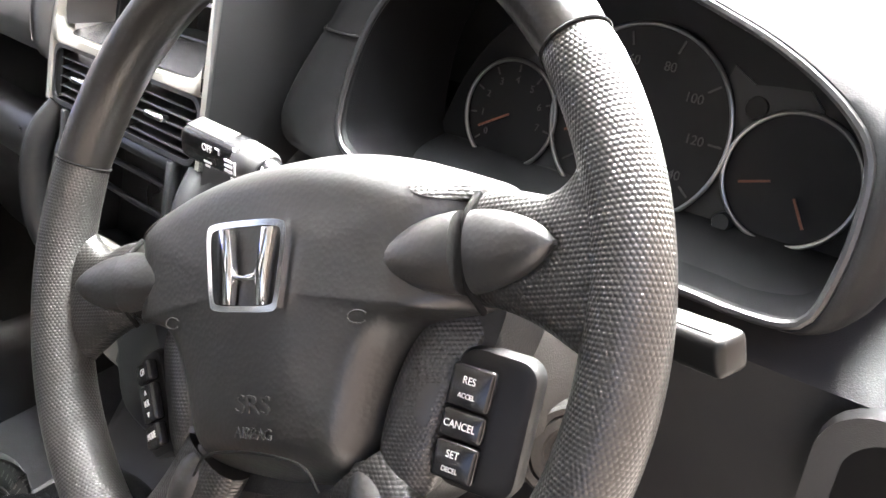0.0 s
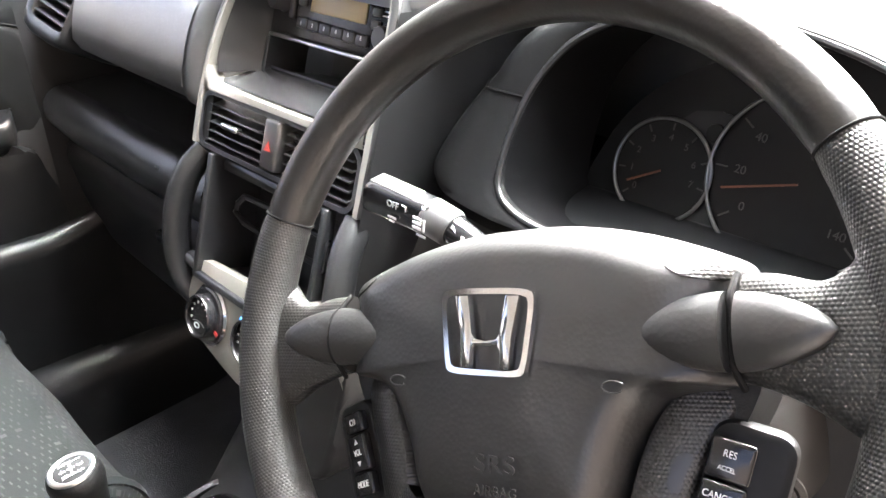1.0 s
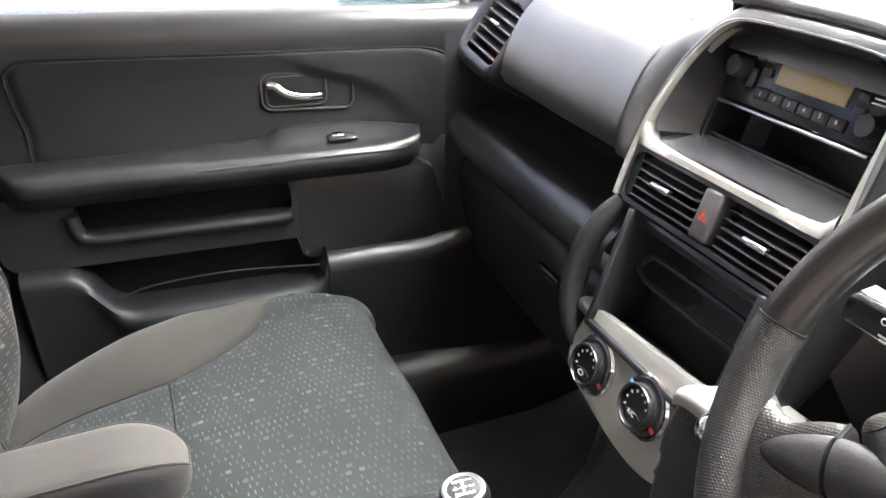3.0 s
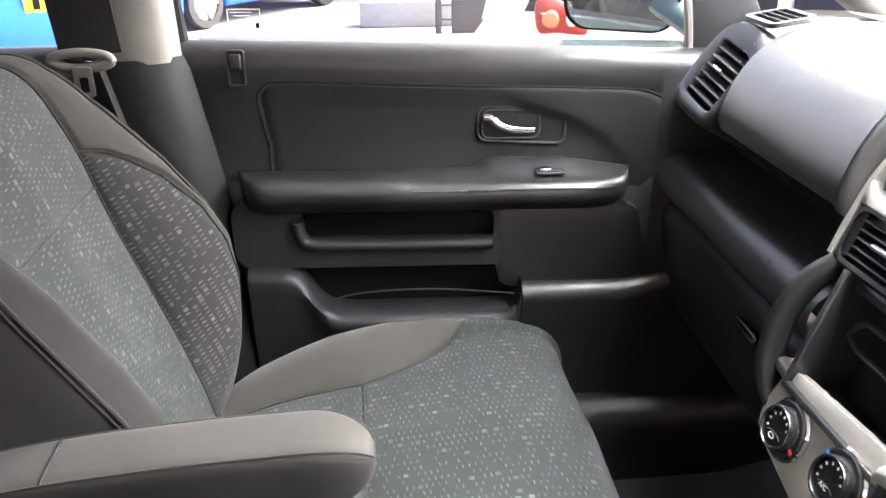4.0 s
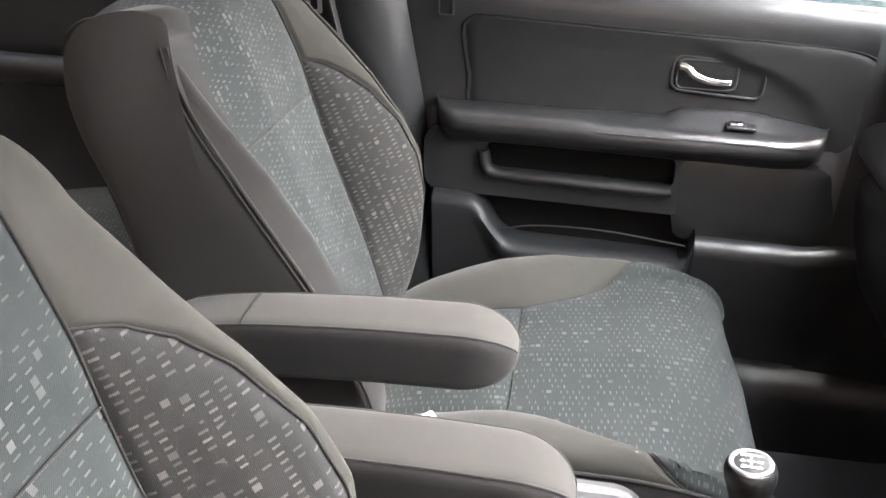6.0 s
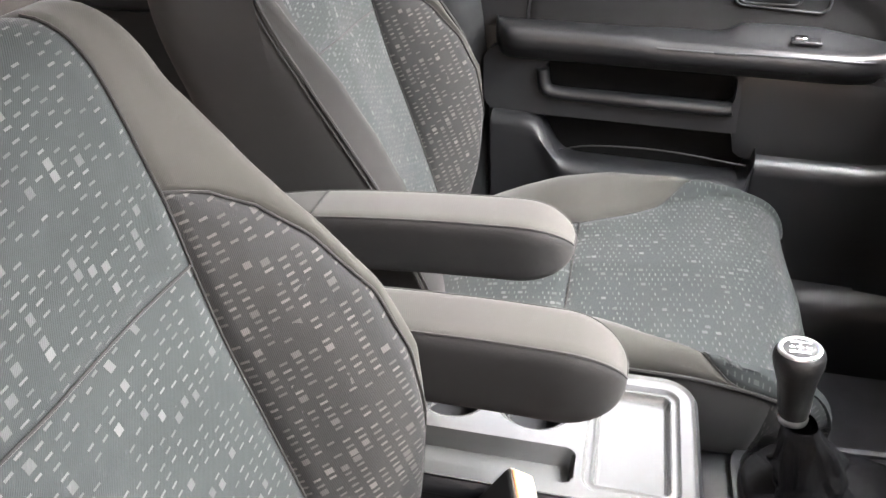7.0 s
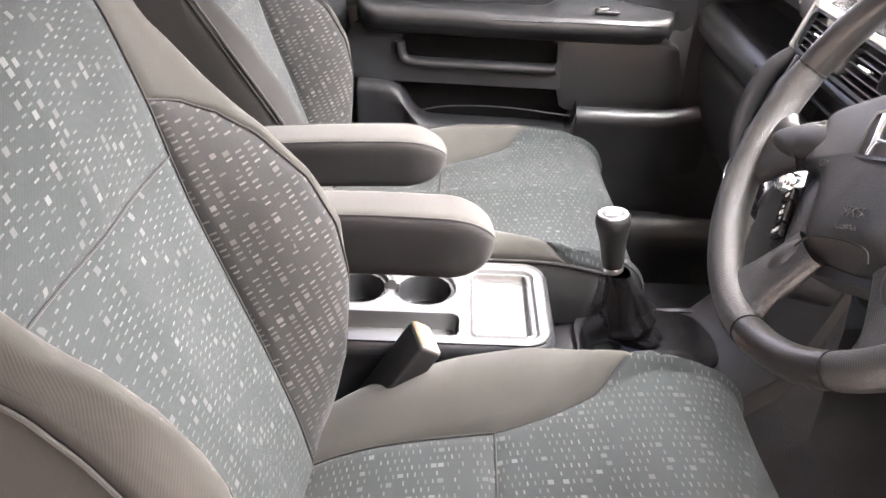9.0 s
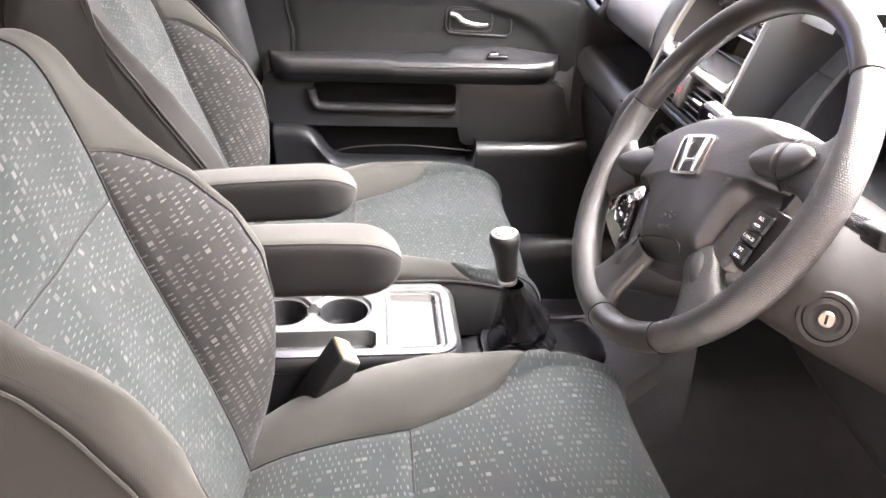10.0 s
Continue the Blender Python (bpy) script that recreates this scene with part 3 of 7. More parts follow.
# lock slot near the rear edge
bm = B()
ring_plate(bm, rrect(0.028, 0.056, 0.006), rrect(0.022, 0.050, 0.004), 0.008, DM @ pose(-0.302, 1.128, -0.0315, -4, 0, 0))
lk = part("lock_slot", bm, LOWER, door, "", 40)
bm = B()
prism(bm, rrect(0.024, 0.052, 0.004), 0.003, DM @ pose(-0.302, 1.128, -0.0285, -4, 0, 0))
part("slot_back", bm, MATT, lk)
bm = B()
rbox(bm, (0.019, 0.024, 0.008), DM @ pose(-0.302, 1.139, -0.024, -4, 0, 0), 0.003)
part("lock_knob", bm, LOWER, lk)
bm = B()
rbox(bm, (0.005, 0.005, 0.003), DM @ pose(-0.287, 0.905, 0.012), 0.001)
part("trim_clip", bm, WHITE, door)
# side glass and frame
bm = B()
rbox(bm, (0.83, 0.46, 0.004), DM @ pose(0.025, 1.35, -0.062, 3, 0, 0), 0)
ob = part("window_2", bm, GLASS, None, "clear front passenger window glass", kind="structure", smooth=False)
ob.visible_shadow = False
bm = B()
sweep(bm, [dp(0.425, 1.14, -0.06), dp(0.415, 1.20, -0.055), dp(0.40, 1.27, -0.05), dp(0.36, 1.35, -0.045)], 0.007, 8)
part("window_frame", bm, PILLAR, door)
bm = B()
sweep(bm, [dp(-0.385, 1.14, -0.06), dp(-0.395, 1.30, -0.05), dp(-0.40, 1.55, -0.035)], 0.014, 8)
part("window_frame", bm, MATT, door)
# black triangle behind the mirror
bm = B()
prism(bm, [(0.415, 1.14), (0.56, 1.14), (0.52, 1.22), (0.42, 1.33)], 0.02, DM @ pose(0, 0, -0.075), 0.004)
part("mirror_sail", bm, TRIM, door)

# small white-edged sticker in the corner of the glass
SM = DM @ pose(0.025, 1.35, -0.062, 3, 0, 0) @ pose(-0.315, -0.154, 0.0022)
sticker = thing("window_sticker", SM, "small white bordered sticker on the window glass", "sticker")
bm = B()
ring_plate(bm, rrect(0.052, 0.033, 0.001, 2), rrect(0.049, 0.030, 0.001, 2), 0.0003, SM)
part("border", bm, WHITE, sticker)
for y, w in ((0.011, 0.034), (0.006, 0.026), (-0.010, 0.030)):
    bm = B()
    rbox(bm, (w, 0.0012, 0.0003), SM @ pose(-0.004, y, 0.0002), 0)
    part("printed_bar", bm, WHITE, sticker)
bm = B()
rbox(bm, (0.006, 0.008, 0.0003), SM @ pose(0.020, -0.009, 0.0002), 0)
part("printed_bar", bm, MATT, sticker)

# door mirror
MR = axes((-0.97, 0.285, 1.215), (0.30, 1.0, 0), (0.75, -0.62, 0.06))
mir = thing("door_mirror", MR, "teal green door mirror with clear glass", "mirror")
TEAL = plain("teal_paint", (0.05, 0.085, 0.088), 0.3, 0.2, vary=0.05)
bm = B()
dome(bm, rrect(0.225, 0.155, 0.05, 8), lambda t: -0.09 + 0.085 * t**4, (0, 0), 8, MR, -0.012)
part("mirror_shell", bm, TEAL, mir, "painted mirror shell", 60)
bm = B()
ring_plate(bm, rrect(0.226, 0.156, 0.05, 8), rrect(0.2195, 0.1495, 0.047, 8), 0.012, MR)
part("mirror_rim", bm, MATT, mir, "black mirror rim")
bm = B()
prism(bm, rrect(0.221, 0.151, 0.047, 8), 0.003, MR @ pose(0, 0, 0.004))
part("mirror_glass", bm, plain("mirror_silver", (0.9, 0.9, 0.9), 0.02, 1.0, vary=0.0), mir, "reflecting mirror glass")
bm = B()
sweep(bm, [(-0.93, 0.35, 1.19), (-0.85, 0.385, 1.16), (-0.76, 0.40, 1.15)], 0.035, 12, flat=(1, 0.6))
part("mirror_arm", bm, TEAL, mir)

# ---------------------------------------------------------------- centre pillar, belt, rear door and bench
pil = thing("centre_pillar", (-0.73, -0.55, 0.5), "grey centre pillar trim with seat belt", "pillar", kind="structure")
bm = B()
grid(bm, [[(-0.745 + 0.042 * math.sin(math.pi * k / 10) ** 0.4 - 0.02 * (z - 1.15) * -1.0, -0.478 - 0.135 * k / 10 - 0.02 * (z - 1.15), z) for k in range(11)] for z in (1.145, 1.3, 1.45, 1.6)])
part("upper_trim", bm, PILLAR, pil, "pale grey upper trim", 60)
bm = B()
grid(bm, [[(-0.74 + (0.04 + 0.02 * t) * math.sin(math.pi * k / 10) ** 0.6, -0.445 + 0.05 * t - 0.18 * k / 10 - 0.03 * (1 - t), z) for k in range(11)] for t, z in ((0, 1.152), (0.1, 1.13), (0.5, 0.95), (0.8, 0.75), (1.0, 0.52))])
part("lower_trim", bm, HOOD, pil, "dark lower trim", 60)
belt = thing("seat_belt", (-0.66, -0.60, 1.17), "black webbing seat belt with steel tongue", "seat belt")
bm = B()
rbox(bm, (0.003, 0.088, 0.46), pose(-0.668, -0.604, 1.395, 3, 4, 0), 0.001)
part("webbing", bm, WEB, belt)
bm = B()
sweep(bm, [(-0.675, -0.582, 1.16), (-0.68, -0.55, 1.0), (-0.69, -0.52, 0.8), (-0.69, -0.50, 0.6)], 0.014, 6, flat=(0.1, 1.0), up=(1, 0, 0))
part("webbing", bm, WEB, belt)
bm = B()
sweep(bm, [Vector((-0.655, -0.598 + 0.042 * math.cos(a), 1.163 + 0.011 * math.sin(a))) for a in np.linspace(0, 2 * math.pi, 25)[:-1]], 0.0068, 10, closed=True, up=(1, 0, 0))
part("tongue_grip", bm, plain("grey_grip", (0.06, 0.058, 0.055), 0.5), belt, "black plastic tongue grip")
bm = B()
ring_plate(bm, rrect(0.026, 0.042, 0.004), rrect(0.013, 0.022, 0.003, 5, 0, -0.004), 0.003, axes((-0.640, -0.594, 1.136), (0, 1, 0), (1, 0, 0)))
part("tongue", bm, STEEL, belt, "steel tongue")

rd = thing("door_2", (-0.74, -1.0, 0.5), "black trimmed rear passenger door", "car door", kind="structure")
bm = B()
rows = []
for y in np.linspace(-1.60, -0.62, 8):
    rows.append([(x, y, z) for z, x in smooth_path([(1.14, -0.775), (1.166, -0.765), (1.16, -0.735), (1.11, -0.725), (1.10, -0.745), (1.02, -0.745)], 14)])
grid(bm, rows)
part("upper_trim", bm, TRIM, rd, "soft black upper trim", 50)
bm = B()
grid(bm, [[(-0.742, y, 1.10), (-0.745, y, 1.0), (-0.74, y, 0.8), (-0.72, y, 0.42)] for y in (-1.6, -0.6)])
part("door_panel", bm, LOWER, rd)
bm = B()
sweep(bm, [(-0.71, -1.5, 0.985), (-0.69, -1.2, 0.98), (-0.69, -0.82, 0.972), (-0.735, -0.72, 0.965)], 0.036, 12, flat=(0.8, 0.8))
part("door_armrest", bm, TRIM, rd, "padded black armrest", 60)
bm = B()
rbox(bm, (0.10, 0.98, 0.80), (-0.815, -1.11, 0.74), 0.02)
part("door_skin", bm, PAINT, rd)
bm = B()
rbox(bm, (0.022, 0.02, 0.018), (-0.742, -0.80, 1.165), 0.004)
part("lock_knob", bm, LOWER, rd)

rear = thing("rear_seat", (-0.3, -1.3, 0.5), "dark patterned cloth rear bench seat", "car seat")
bm = B()
rows, uvs = [], []
prof = smooth_path([(-0.90, 0.50), (-0.865, 0.66), (-0.885, 0.75), (-0.95, 0.795), (-1.05, 0.79), (-1.22, 0.76)], 26)
for x in np.linspace(-0.68, 0.68, 30):
    e = 0.03 * (abs(abs(x) - 0.34) / 0.34) ** 4
    rows.append([(x, y, z - e) for y, z in prof])
    uvs.append([(x, 0.03 * k) for k in range(26)])
grid(bm, rows, uv=uvs)
part("bench_cushion", bm, CLOTH, rear, "patterned dark cloth cushion", 60)
bm = B()
rows, uvs = [], []
prof = smooth_path([(-1.12, 0.66), (-1.15, 0.75), (-1.24, 1.0), (-1.30, 1.18), (-1.34, 1.22), (-1.40, 1.19), (-1.36, 0.7)], 26)
for x in np.linspace(-0.66, 0.66, 30):
    rows.append([(x, y - 0.03 * (abs(x) / 0.66) ** 3, z) for y, z in prof])
    uvs.append([(x, 0.03 * k) for k in range(26)])
grid(bm, rows, uv=uvs)
part("bench_backrest", bm, SIDE, rear, "dark cloth backrest", 60)

# ---------------------------------------------------------------- front seats
def back_section(s, fall=0.0, over=0.86, driver=False):
    """over: where along the line the top begins to close over."""
    hi = interp(s, (0, 0.55, 0.72, 1), (0.128, 0.152, 0.164, 0.165))
    wo = interp(s, (0, 0.25, 0.5, 0.75, 1), (0.225, 0.245, 0.245, 0.233, 0.208))
    b = interp(s, (0, 0.03, 0.16, 0.31, 0.41, 0.52, 0.65, 0.77, 0.9, 1), (0.0, 0.01, 0.06, 0.102, 0.116, 0.108, 0.086, 0.052, 0.022, 0.014))
    if driver:
        b = interp(s, (0, 0.03, 0.16, 0.31, 0.41, 0.52, 0.62, 0.72, 0.84, 1), (0.0, 0.01, 0.06, 0.102, 0.116, 0.106, 0.080, 0.042, 0.012, 0.004))
        wo += interp(s, (0.3, 0.5, 0.7, 1), (0.0, 0.008, 0.012, 0.004))
    drop = 0.027 + fall * interp(s, (0, 0.45, 0.75, 1), (0.0, 0.1, 1.0, 1.0))
    top = max(0.0, (s - over) / (1 - over))
    c = max(0.03, math.sqrt(max(0, 1 - top**2)))
    if over > 0.9:
        # the line itself rolls over the top: the back draws in towards it and the shoulders fall away
        m = min(1.0, max(0.0, (s - 0.74) / 0.18))
        back_in, fall_off = 1 - 0.62 * m * m * (3 - 2 * m), 0.030 * min(1.0, max(0.0, (s - 0.86) / 0.2)) ** 1.5
        wo, hi = wo * (1 - 0.07 * m * m), hi * (1 - 0.05 * m * m)
        shoulder = lambda x: -fall_off * max(0.0, (x - 0.06) / 0.14) ** 2
    else:
        back_in, shoulder = 1.0, lambda x: 0.0
    pieces = [
        [(0, 0.004), (hi * 0.55, 0.0), (hi, 0.004)],
        [(hi, 0.004), (hi + (wo - hi) * 0.36, b * 0.62), (hi + (wo - hi) * 0.68, b * 0.97), (wo - 0.014, b - 0.42 * drop), (wo - 0.002, b - drop)],
        [(wo - 0.002, b - drop), (wo + 0.001, (b - 0.11) / 2), (wo - 0.014, -0.098)],
        [(wo - 0.014, -0.098), (wo * 0.6, -0.12), (0, -0.122)],
    ]
    if over > 0.9:
        return [[(x, (f if f > 0 else f * back_in) + shoulder(x)) for x, f in p] for p in pieces]
    return [[(x * (0.91 + 0.09 * c), -0.055 + (f + 0.055) * c) for x, f in p] for p in pieces]


def outer_bolster(s, a):
    """The driver's bolster beside the door stands prouder than the one beside the armrest."""
    across = interp(a, (0.25, 0.34, 0.43, 0.52, 0.72), (0.0, 0.45, 1.0, 1.0, 0.0))
    return across * interp(s, (0.25, 0.45, 0.68, 0.85, 1), (0.0, 0.026, 0.066, 0.048, 0.016))


def cushion_section(s):
    front = interp(s, (0, 0.28, 0.45, 0.58, 0.7, 0.85, 1), (0.0, 0.1, 0.7, 1.0, 0.9, 0.3, -0.2))
    wo = interp(s, (0, 0.12, 0.3, 0.6, 1), (0.215, 0.24, 0.252, 0.25, 0.235))
    hi = interp(s, (0, 0.36, 0.46, 0.55, 0.64, 1), (wo - 0.03, wo - 0.03, 0.19, 0.155, 0.132, 0.125))
    bh = 0.008 + 0.036 * front
    return [
        [(0, 0.004), (hi * 0.6, 0.0), (hi, 0.002)],
        [(hi, 0.002), (hi + (wo - hi) * 0.45, bh), (wo - 0.018, bh - 0.004), (wo - 0.004, bh - 0.026)],
        [(wo - 0.004, bh - 0.026), (wo, -0.06), (wo - 0.012, -0.12)],
        [(wo - 0.012, -0.12), (wo * 0.5, -0.13), (0, -0.13)],
    ]


BACK_LINE = [(-0.352, 0.645), (-0.370, 0.72), (-0.400, 0.81), (-0.433, 0.90), (-0.455, 0.96), (-0.474, 1.018), (-0.493, 1.082), (-0.510, 1.137), (-0.528, 1.183), (-0.550, 1.211)]
PASSENGER_BACK_LINE = BACK_LINE[:6] + [(-0.494, 1.080), (-0.508, 1.117), (-0.522, 1.152), (-0.538, 1.177), (-0.563, 1.191), (-0.594, 1.196), (-0.618, 1.189), (-0.630, 1.172), (-0.634, 1.150), (-0.629, 1.110), (-0.620, 1.070)]
DRIVER_BACK_LINE = BACK_LINE[:5] + [(-0.474, 1.018), (-0.494, 1.087), (-0.513, 1.148), (-0.533, 1.20), (-0.556, 1.229)]
CUSHION_LINE = [(0.150, 0.56), (0.164, 0.625), (0.160, 0.683), (0.124, 0.722), (0.05, 0.73), (-0.05, 0.718), (-0.14, 0.708), (-0.26, 0.688), (-0.335, 0.662), (-0.375, 0.635)]


def front_seat(name, at, inboard, label, tilt=0.0, back_line=BACK_LINE):
    """One front seat; inboard: the side (-1 or 1) on which its folding armrest hangs."""
    seat = thing(name, (at[0], at[1], 0.0), label, "car seat", "front seats")
    move = Matrix.Translation((at[0], at[1], 0))

    def put(nm, bm, mat, parent=seat, lab="", sharp=50):
        bmesh.ops.transform(bm, matrix=move, verts=bm.verts)
        return part(nm, bm, mat, parent, lab, sharp)

    back = Pad(back_line, 60 if inboard < 0 else 80, lambda s: back_section(s * (1.0 if inboard < 0 else 1.27), 0.022 if inboard < 0 else 0.0, 0.86 if inboard < 0 else 0.93, inboard < 0),
               bulge=outer_bolster if inboard < 0 else None)
    arc_s, arc_a = (0.0, 0.318, 0.508, 0.614, 0.678, 0.715, 0.736), (0.45, 0.445, 0.43, 0.40, 0.36, 0.31, 0.25)
    top_of = 0.736
    if inboard > 0:
        arc_s, top_of = tuple(v / 1.27 for v in arc_s), top_of / 1.27
    qa = lambda s: interp(s, arc_s, arc_a)
    mid = 0.645 if inboard < 0 else 0.516
    # edge seam: on the passenger seat it draws inwards towards the top
    ea = (lambda s: 0.5) if inboard < 0 else (lambda s: interp(s * 1.27, (0, 0.3, 0.6, 0.8, 1.0, 1.27), (0.478, 0.472, 0.445, 0.405, 0.375, 0.36)))

    # backrest: seat cloth in two fields, bolsters of two cloths, dark flanks
    bm = B()
    back.patch(bm, 0.0, mid, -0.25, 0.25, 34, 30)
    put("backrest_lower_panel", bm, CLOTH, seat, "patterned grey cloth backrest panel")
    bm = B()
    sweep(bm, [Vector(back.at(mid, a, -0.001)[0]) for a in np.linspace(-0.25, 0.25, 40)], 0.0012, 6)
    put("seam", bm, SIDE)
    bm = B()
    back.patch(bm, mid, 1.0, -0.25, 0.25, 30, 30)
    put("backrest_upper_panel", bm, CLOTH)
    for sg in (-1, 1):
        bm = B()
        back.patch(bm, 0.0, top_of, lambda s: 0.25 * sg, lambda s: sg * max(qa(s), 0.252), 44, 14)
        put("backrest_bolster", bm, BOLSTER_CLOTH, seat, "dark patterned bolster")
        bm = B()
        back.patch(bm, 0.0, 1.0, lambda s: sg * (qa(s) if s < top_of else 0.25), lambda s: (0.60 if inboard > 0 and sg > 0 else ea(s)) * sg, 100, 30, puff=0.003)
        # passenger's inboard edge takes the darker twill to paint in its shade
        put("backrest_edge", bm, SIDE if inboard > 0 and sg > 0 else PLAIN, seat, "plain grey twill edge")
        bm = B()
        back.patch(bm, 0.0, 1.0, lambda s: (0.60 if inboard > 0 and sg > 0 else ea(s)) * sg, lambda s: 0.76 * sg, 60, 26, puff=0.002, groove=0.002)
        # driver's outer flank takes the lighter twill to paint in daylight
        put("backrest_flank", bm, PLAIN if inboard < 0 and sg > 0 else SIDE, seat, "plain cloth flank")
        if inboard < 0 or sg < 0:
            bm = B()
            back.seam(bm, lambda s: ea(s) * sg, 0.02, 0.97, 70, 0.0016 if inboard < 0 else 0.0022, 0.0)
            put("piping", bm, PLAIN if inboard < 0 else SIDE)
        bm = B()
        back.seam(bm, 0.25 * sg, 0.02, 0.97, 70, 0.0012, -0.0006)
        put("seam", bm, SIDE)
        bm = B()
        back.seam(bm, lambda s: sg * max(qa(s), 0.251), 0.02, top_of, 60, 0.0012, -0.0008)
        put("seam", bm, SIDE)
        if inboard < 0 or sg < 0:
            bm = B()
            back.seam(bm, lambda s: (ea(s) - (0.025 if inboard < 0 else -0.016)) * sg, 0.02, 0.95, 70, 0.0009, 0.0006)
            put("seam", bm, SIDE)
    bm = B()
    back.patch(bm, 0.0, 1.0, -1.0, -0.76, 40, 8, 0.0, 0.0)
    back.patch(bm, 0.0, 1.0, 0.76, 1.0, 40, 8, 0.0, 0.0)
    put("backrest_shell", bm, SIDE)
    if inboard > 0:
        # broad rounded side panel towards the driver
        front = [(-0.500, 1.204), (-0.495, 1.178), (-0.478, 1.133), (-0.430, 1.066), (-0.413, 1.039), (-0.372, 0.977), (-0.339, 0.925), (-0.310, 0.860), (-0.284, 0.800), (-0.282, 0.745), (-0.290, 0.705)]
        rear_line = [(-0.46, 0.700), (-0.500, 0.730), (-0.520, 0.840), (-0.548, 0.951), (-0.562, 1.012), (-0.580, 1.055), (-0.594, 1.090), (-0.603, 1.130), (-0.600, 1.170), (-0.580, 1.198), (-0.552, 1.210), (-0.524, 1.212)]
        face = axes((0.3095, 0, 0), (0, 1, 0), (1, 0, 0.066))

        def bend(v):
            """The upper front corner of the panel leans in over the shoulder."""
            up, fore = min(1, max(0, (v.z - 1.06) / 0.14)), min(1, max(0, (v.y + 0.575) / 0.07))
            return Vector((v.x - 0.022 * up * up * (3 - 2 * up) * fore - 0.006 * up, v.y, v.z))

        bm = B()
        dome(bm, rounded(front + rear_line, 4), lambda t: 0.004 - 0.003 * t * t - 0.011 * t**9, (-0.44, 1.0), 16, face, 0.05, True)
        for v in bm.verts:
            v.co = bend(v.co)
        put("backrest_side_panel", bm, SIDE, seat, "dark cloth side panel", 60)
        for off, r in ((0.0, 0.0022), (-0.006, 0.0011)):
            bm = B()
            sweep(bm, [bend(face @ Vector((y + off, z, -0.0020 - 0.5 * off))) for y, z in smooth_path(front[1:], 50)], r, 6)
            put("piping", bm, SIDE)

    # cushion
    cu = Pad([(y + (0.016 if inboard > 0 else 0.0) * min(1, max(0, (y + 0.05) / 0.15)), z) for y, z in CUSHION_LINE], 60, cushion_section)
    split = cu.s_at(0, -0.14)
    lip_s = 0.145

    def cloth_to(s):
        m = min(1.0, max(0.0, (s - 0.33) / 0.15))
        return 0.5 - 0.25 * m * m * (3 - 2 * m)

    bm = B()
    cu.patch(bm, 0.0, lip_s, -0.5, 0.5, 16, 50)
    put("cushion_front_face", bm, BOLSTER_CLOTH, seat, "dark patterned cloth front face")
    bm = B()
    cu.patch(bm, lip_s, split, lambda s: -cloth_to(s), lambda s: cloth_to(s), 60, 44, groove=0.0015)
    put("cushion_front_panel", bm, CLOTH, seat, "patterned grey cloth cushion")
    bm = B()
    sweep(bm, [Vector(cu.at(split, a, -0.001)[0]) for a in np.linspace(-0.25, 0.25, 40)], 0.0011, 6)
    put("seam", bm, SIDE)
    bm = B()
    cu.patch(bm, split, 1.0, -0.25, 0.25, 24, 30)
    put("cushion_rear_panel", bm, CLOTH)
    for sg in (-1, 1):
        bm = B()
        cu.patch(bm, 0.34, 1.0, lambda s: min(0.498, cloth_to(s)) * sg, lambda s: 0.5 * sg, 70, 14, puff=0.003)
        put("cushion_bolster", bm, PLAIN, seat, "plain grey twill bolster")
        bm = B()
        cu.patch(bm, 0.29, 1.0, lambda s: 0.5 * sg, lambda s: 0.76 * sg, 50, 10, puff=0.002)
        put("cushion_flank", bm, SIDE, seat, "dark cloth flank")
        bm = B()
        cu.patch(bm, 0.0, 0.29, lambda s: 0.5 * sg, lambda s: 0.76 * sg, 16, 10, puff=0.002)
        put("cushion_front_corner", bm, BOLSTER_CLOTH, seat, "dark patterned cloth front corner")
        bm = B()
        cu.seam(bm, lambda s: cloth_to(s) * sg, 0.345, 0.98, 80, 0.0011, -0.0006)
        put("seam", bm, SIDE)
        bm = B()
        cu.seam(bm, 0.5 * sg, 0.02, 0.98, 60, 0.0024)
        put("piping", bm, SIDE)
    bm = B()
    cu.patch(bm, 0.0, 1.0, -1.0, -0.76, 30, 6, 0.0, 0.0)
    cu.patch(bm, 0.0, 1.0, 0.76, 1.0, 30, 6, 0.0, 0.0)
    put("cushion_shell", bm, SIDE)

    # plinth and runners under the cushion
    bm = B()
    rbox(bm, (0.46, 0.42, 0.12), (0, -0.10, 0.535), 0.02)
    put("seat_base", bm, LOWER)
    for sg in (-1, 1):
        bm = B()
        rbox(bm, (0.035, 0.50, 0.085), (sg * 0.19, -0.10, 0.4225), 0.005)
        put("seat_runner", bm, STEEL)

    # folding armrest on the inboard flank
    tip = -0.148 if inboard < 0 else -0.122
    lift, thick = (-0.011, 0.043) if inboard < 0 else (0.0135, 0.0345)
    bm = B()
    line = smooth_path([(-0.52, 0.862 + lift), (-0.42, 0.884 + lift), (-0.30, 0.891 + lift + 0.4 * tilt), (-0.20, 0.891 + lift + 0.8 * tilt), (tip, 0.890 + lift + tilt)], 50)
    # closer rows towards the rounded tip
    line = [np.array([np.interp(q, np.linspace(0, 1, 50), line[:, c]) for c in (0, 1)]) for q in [1 - (1 - i / 59) ** 1.8 for i in range(60)]]
    rows, uvs = [], []
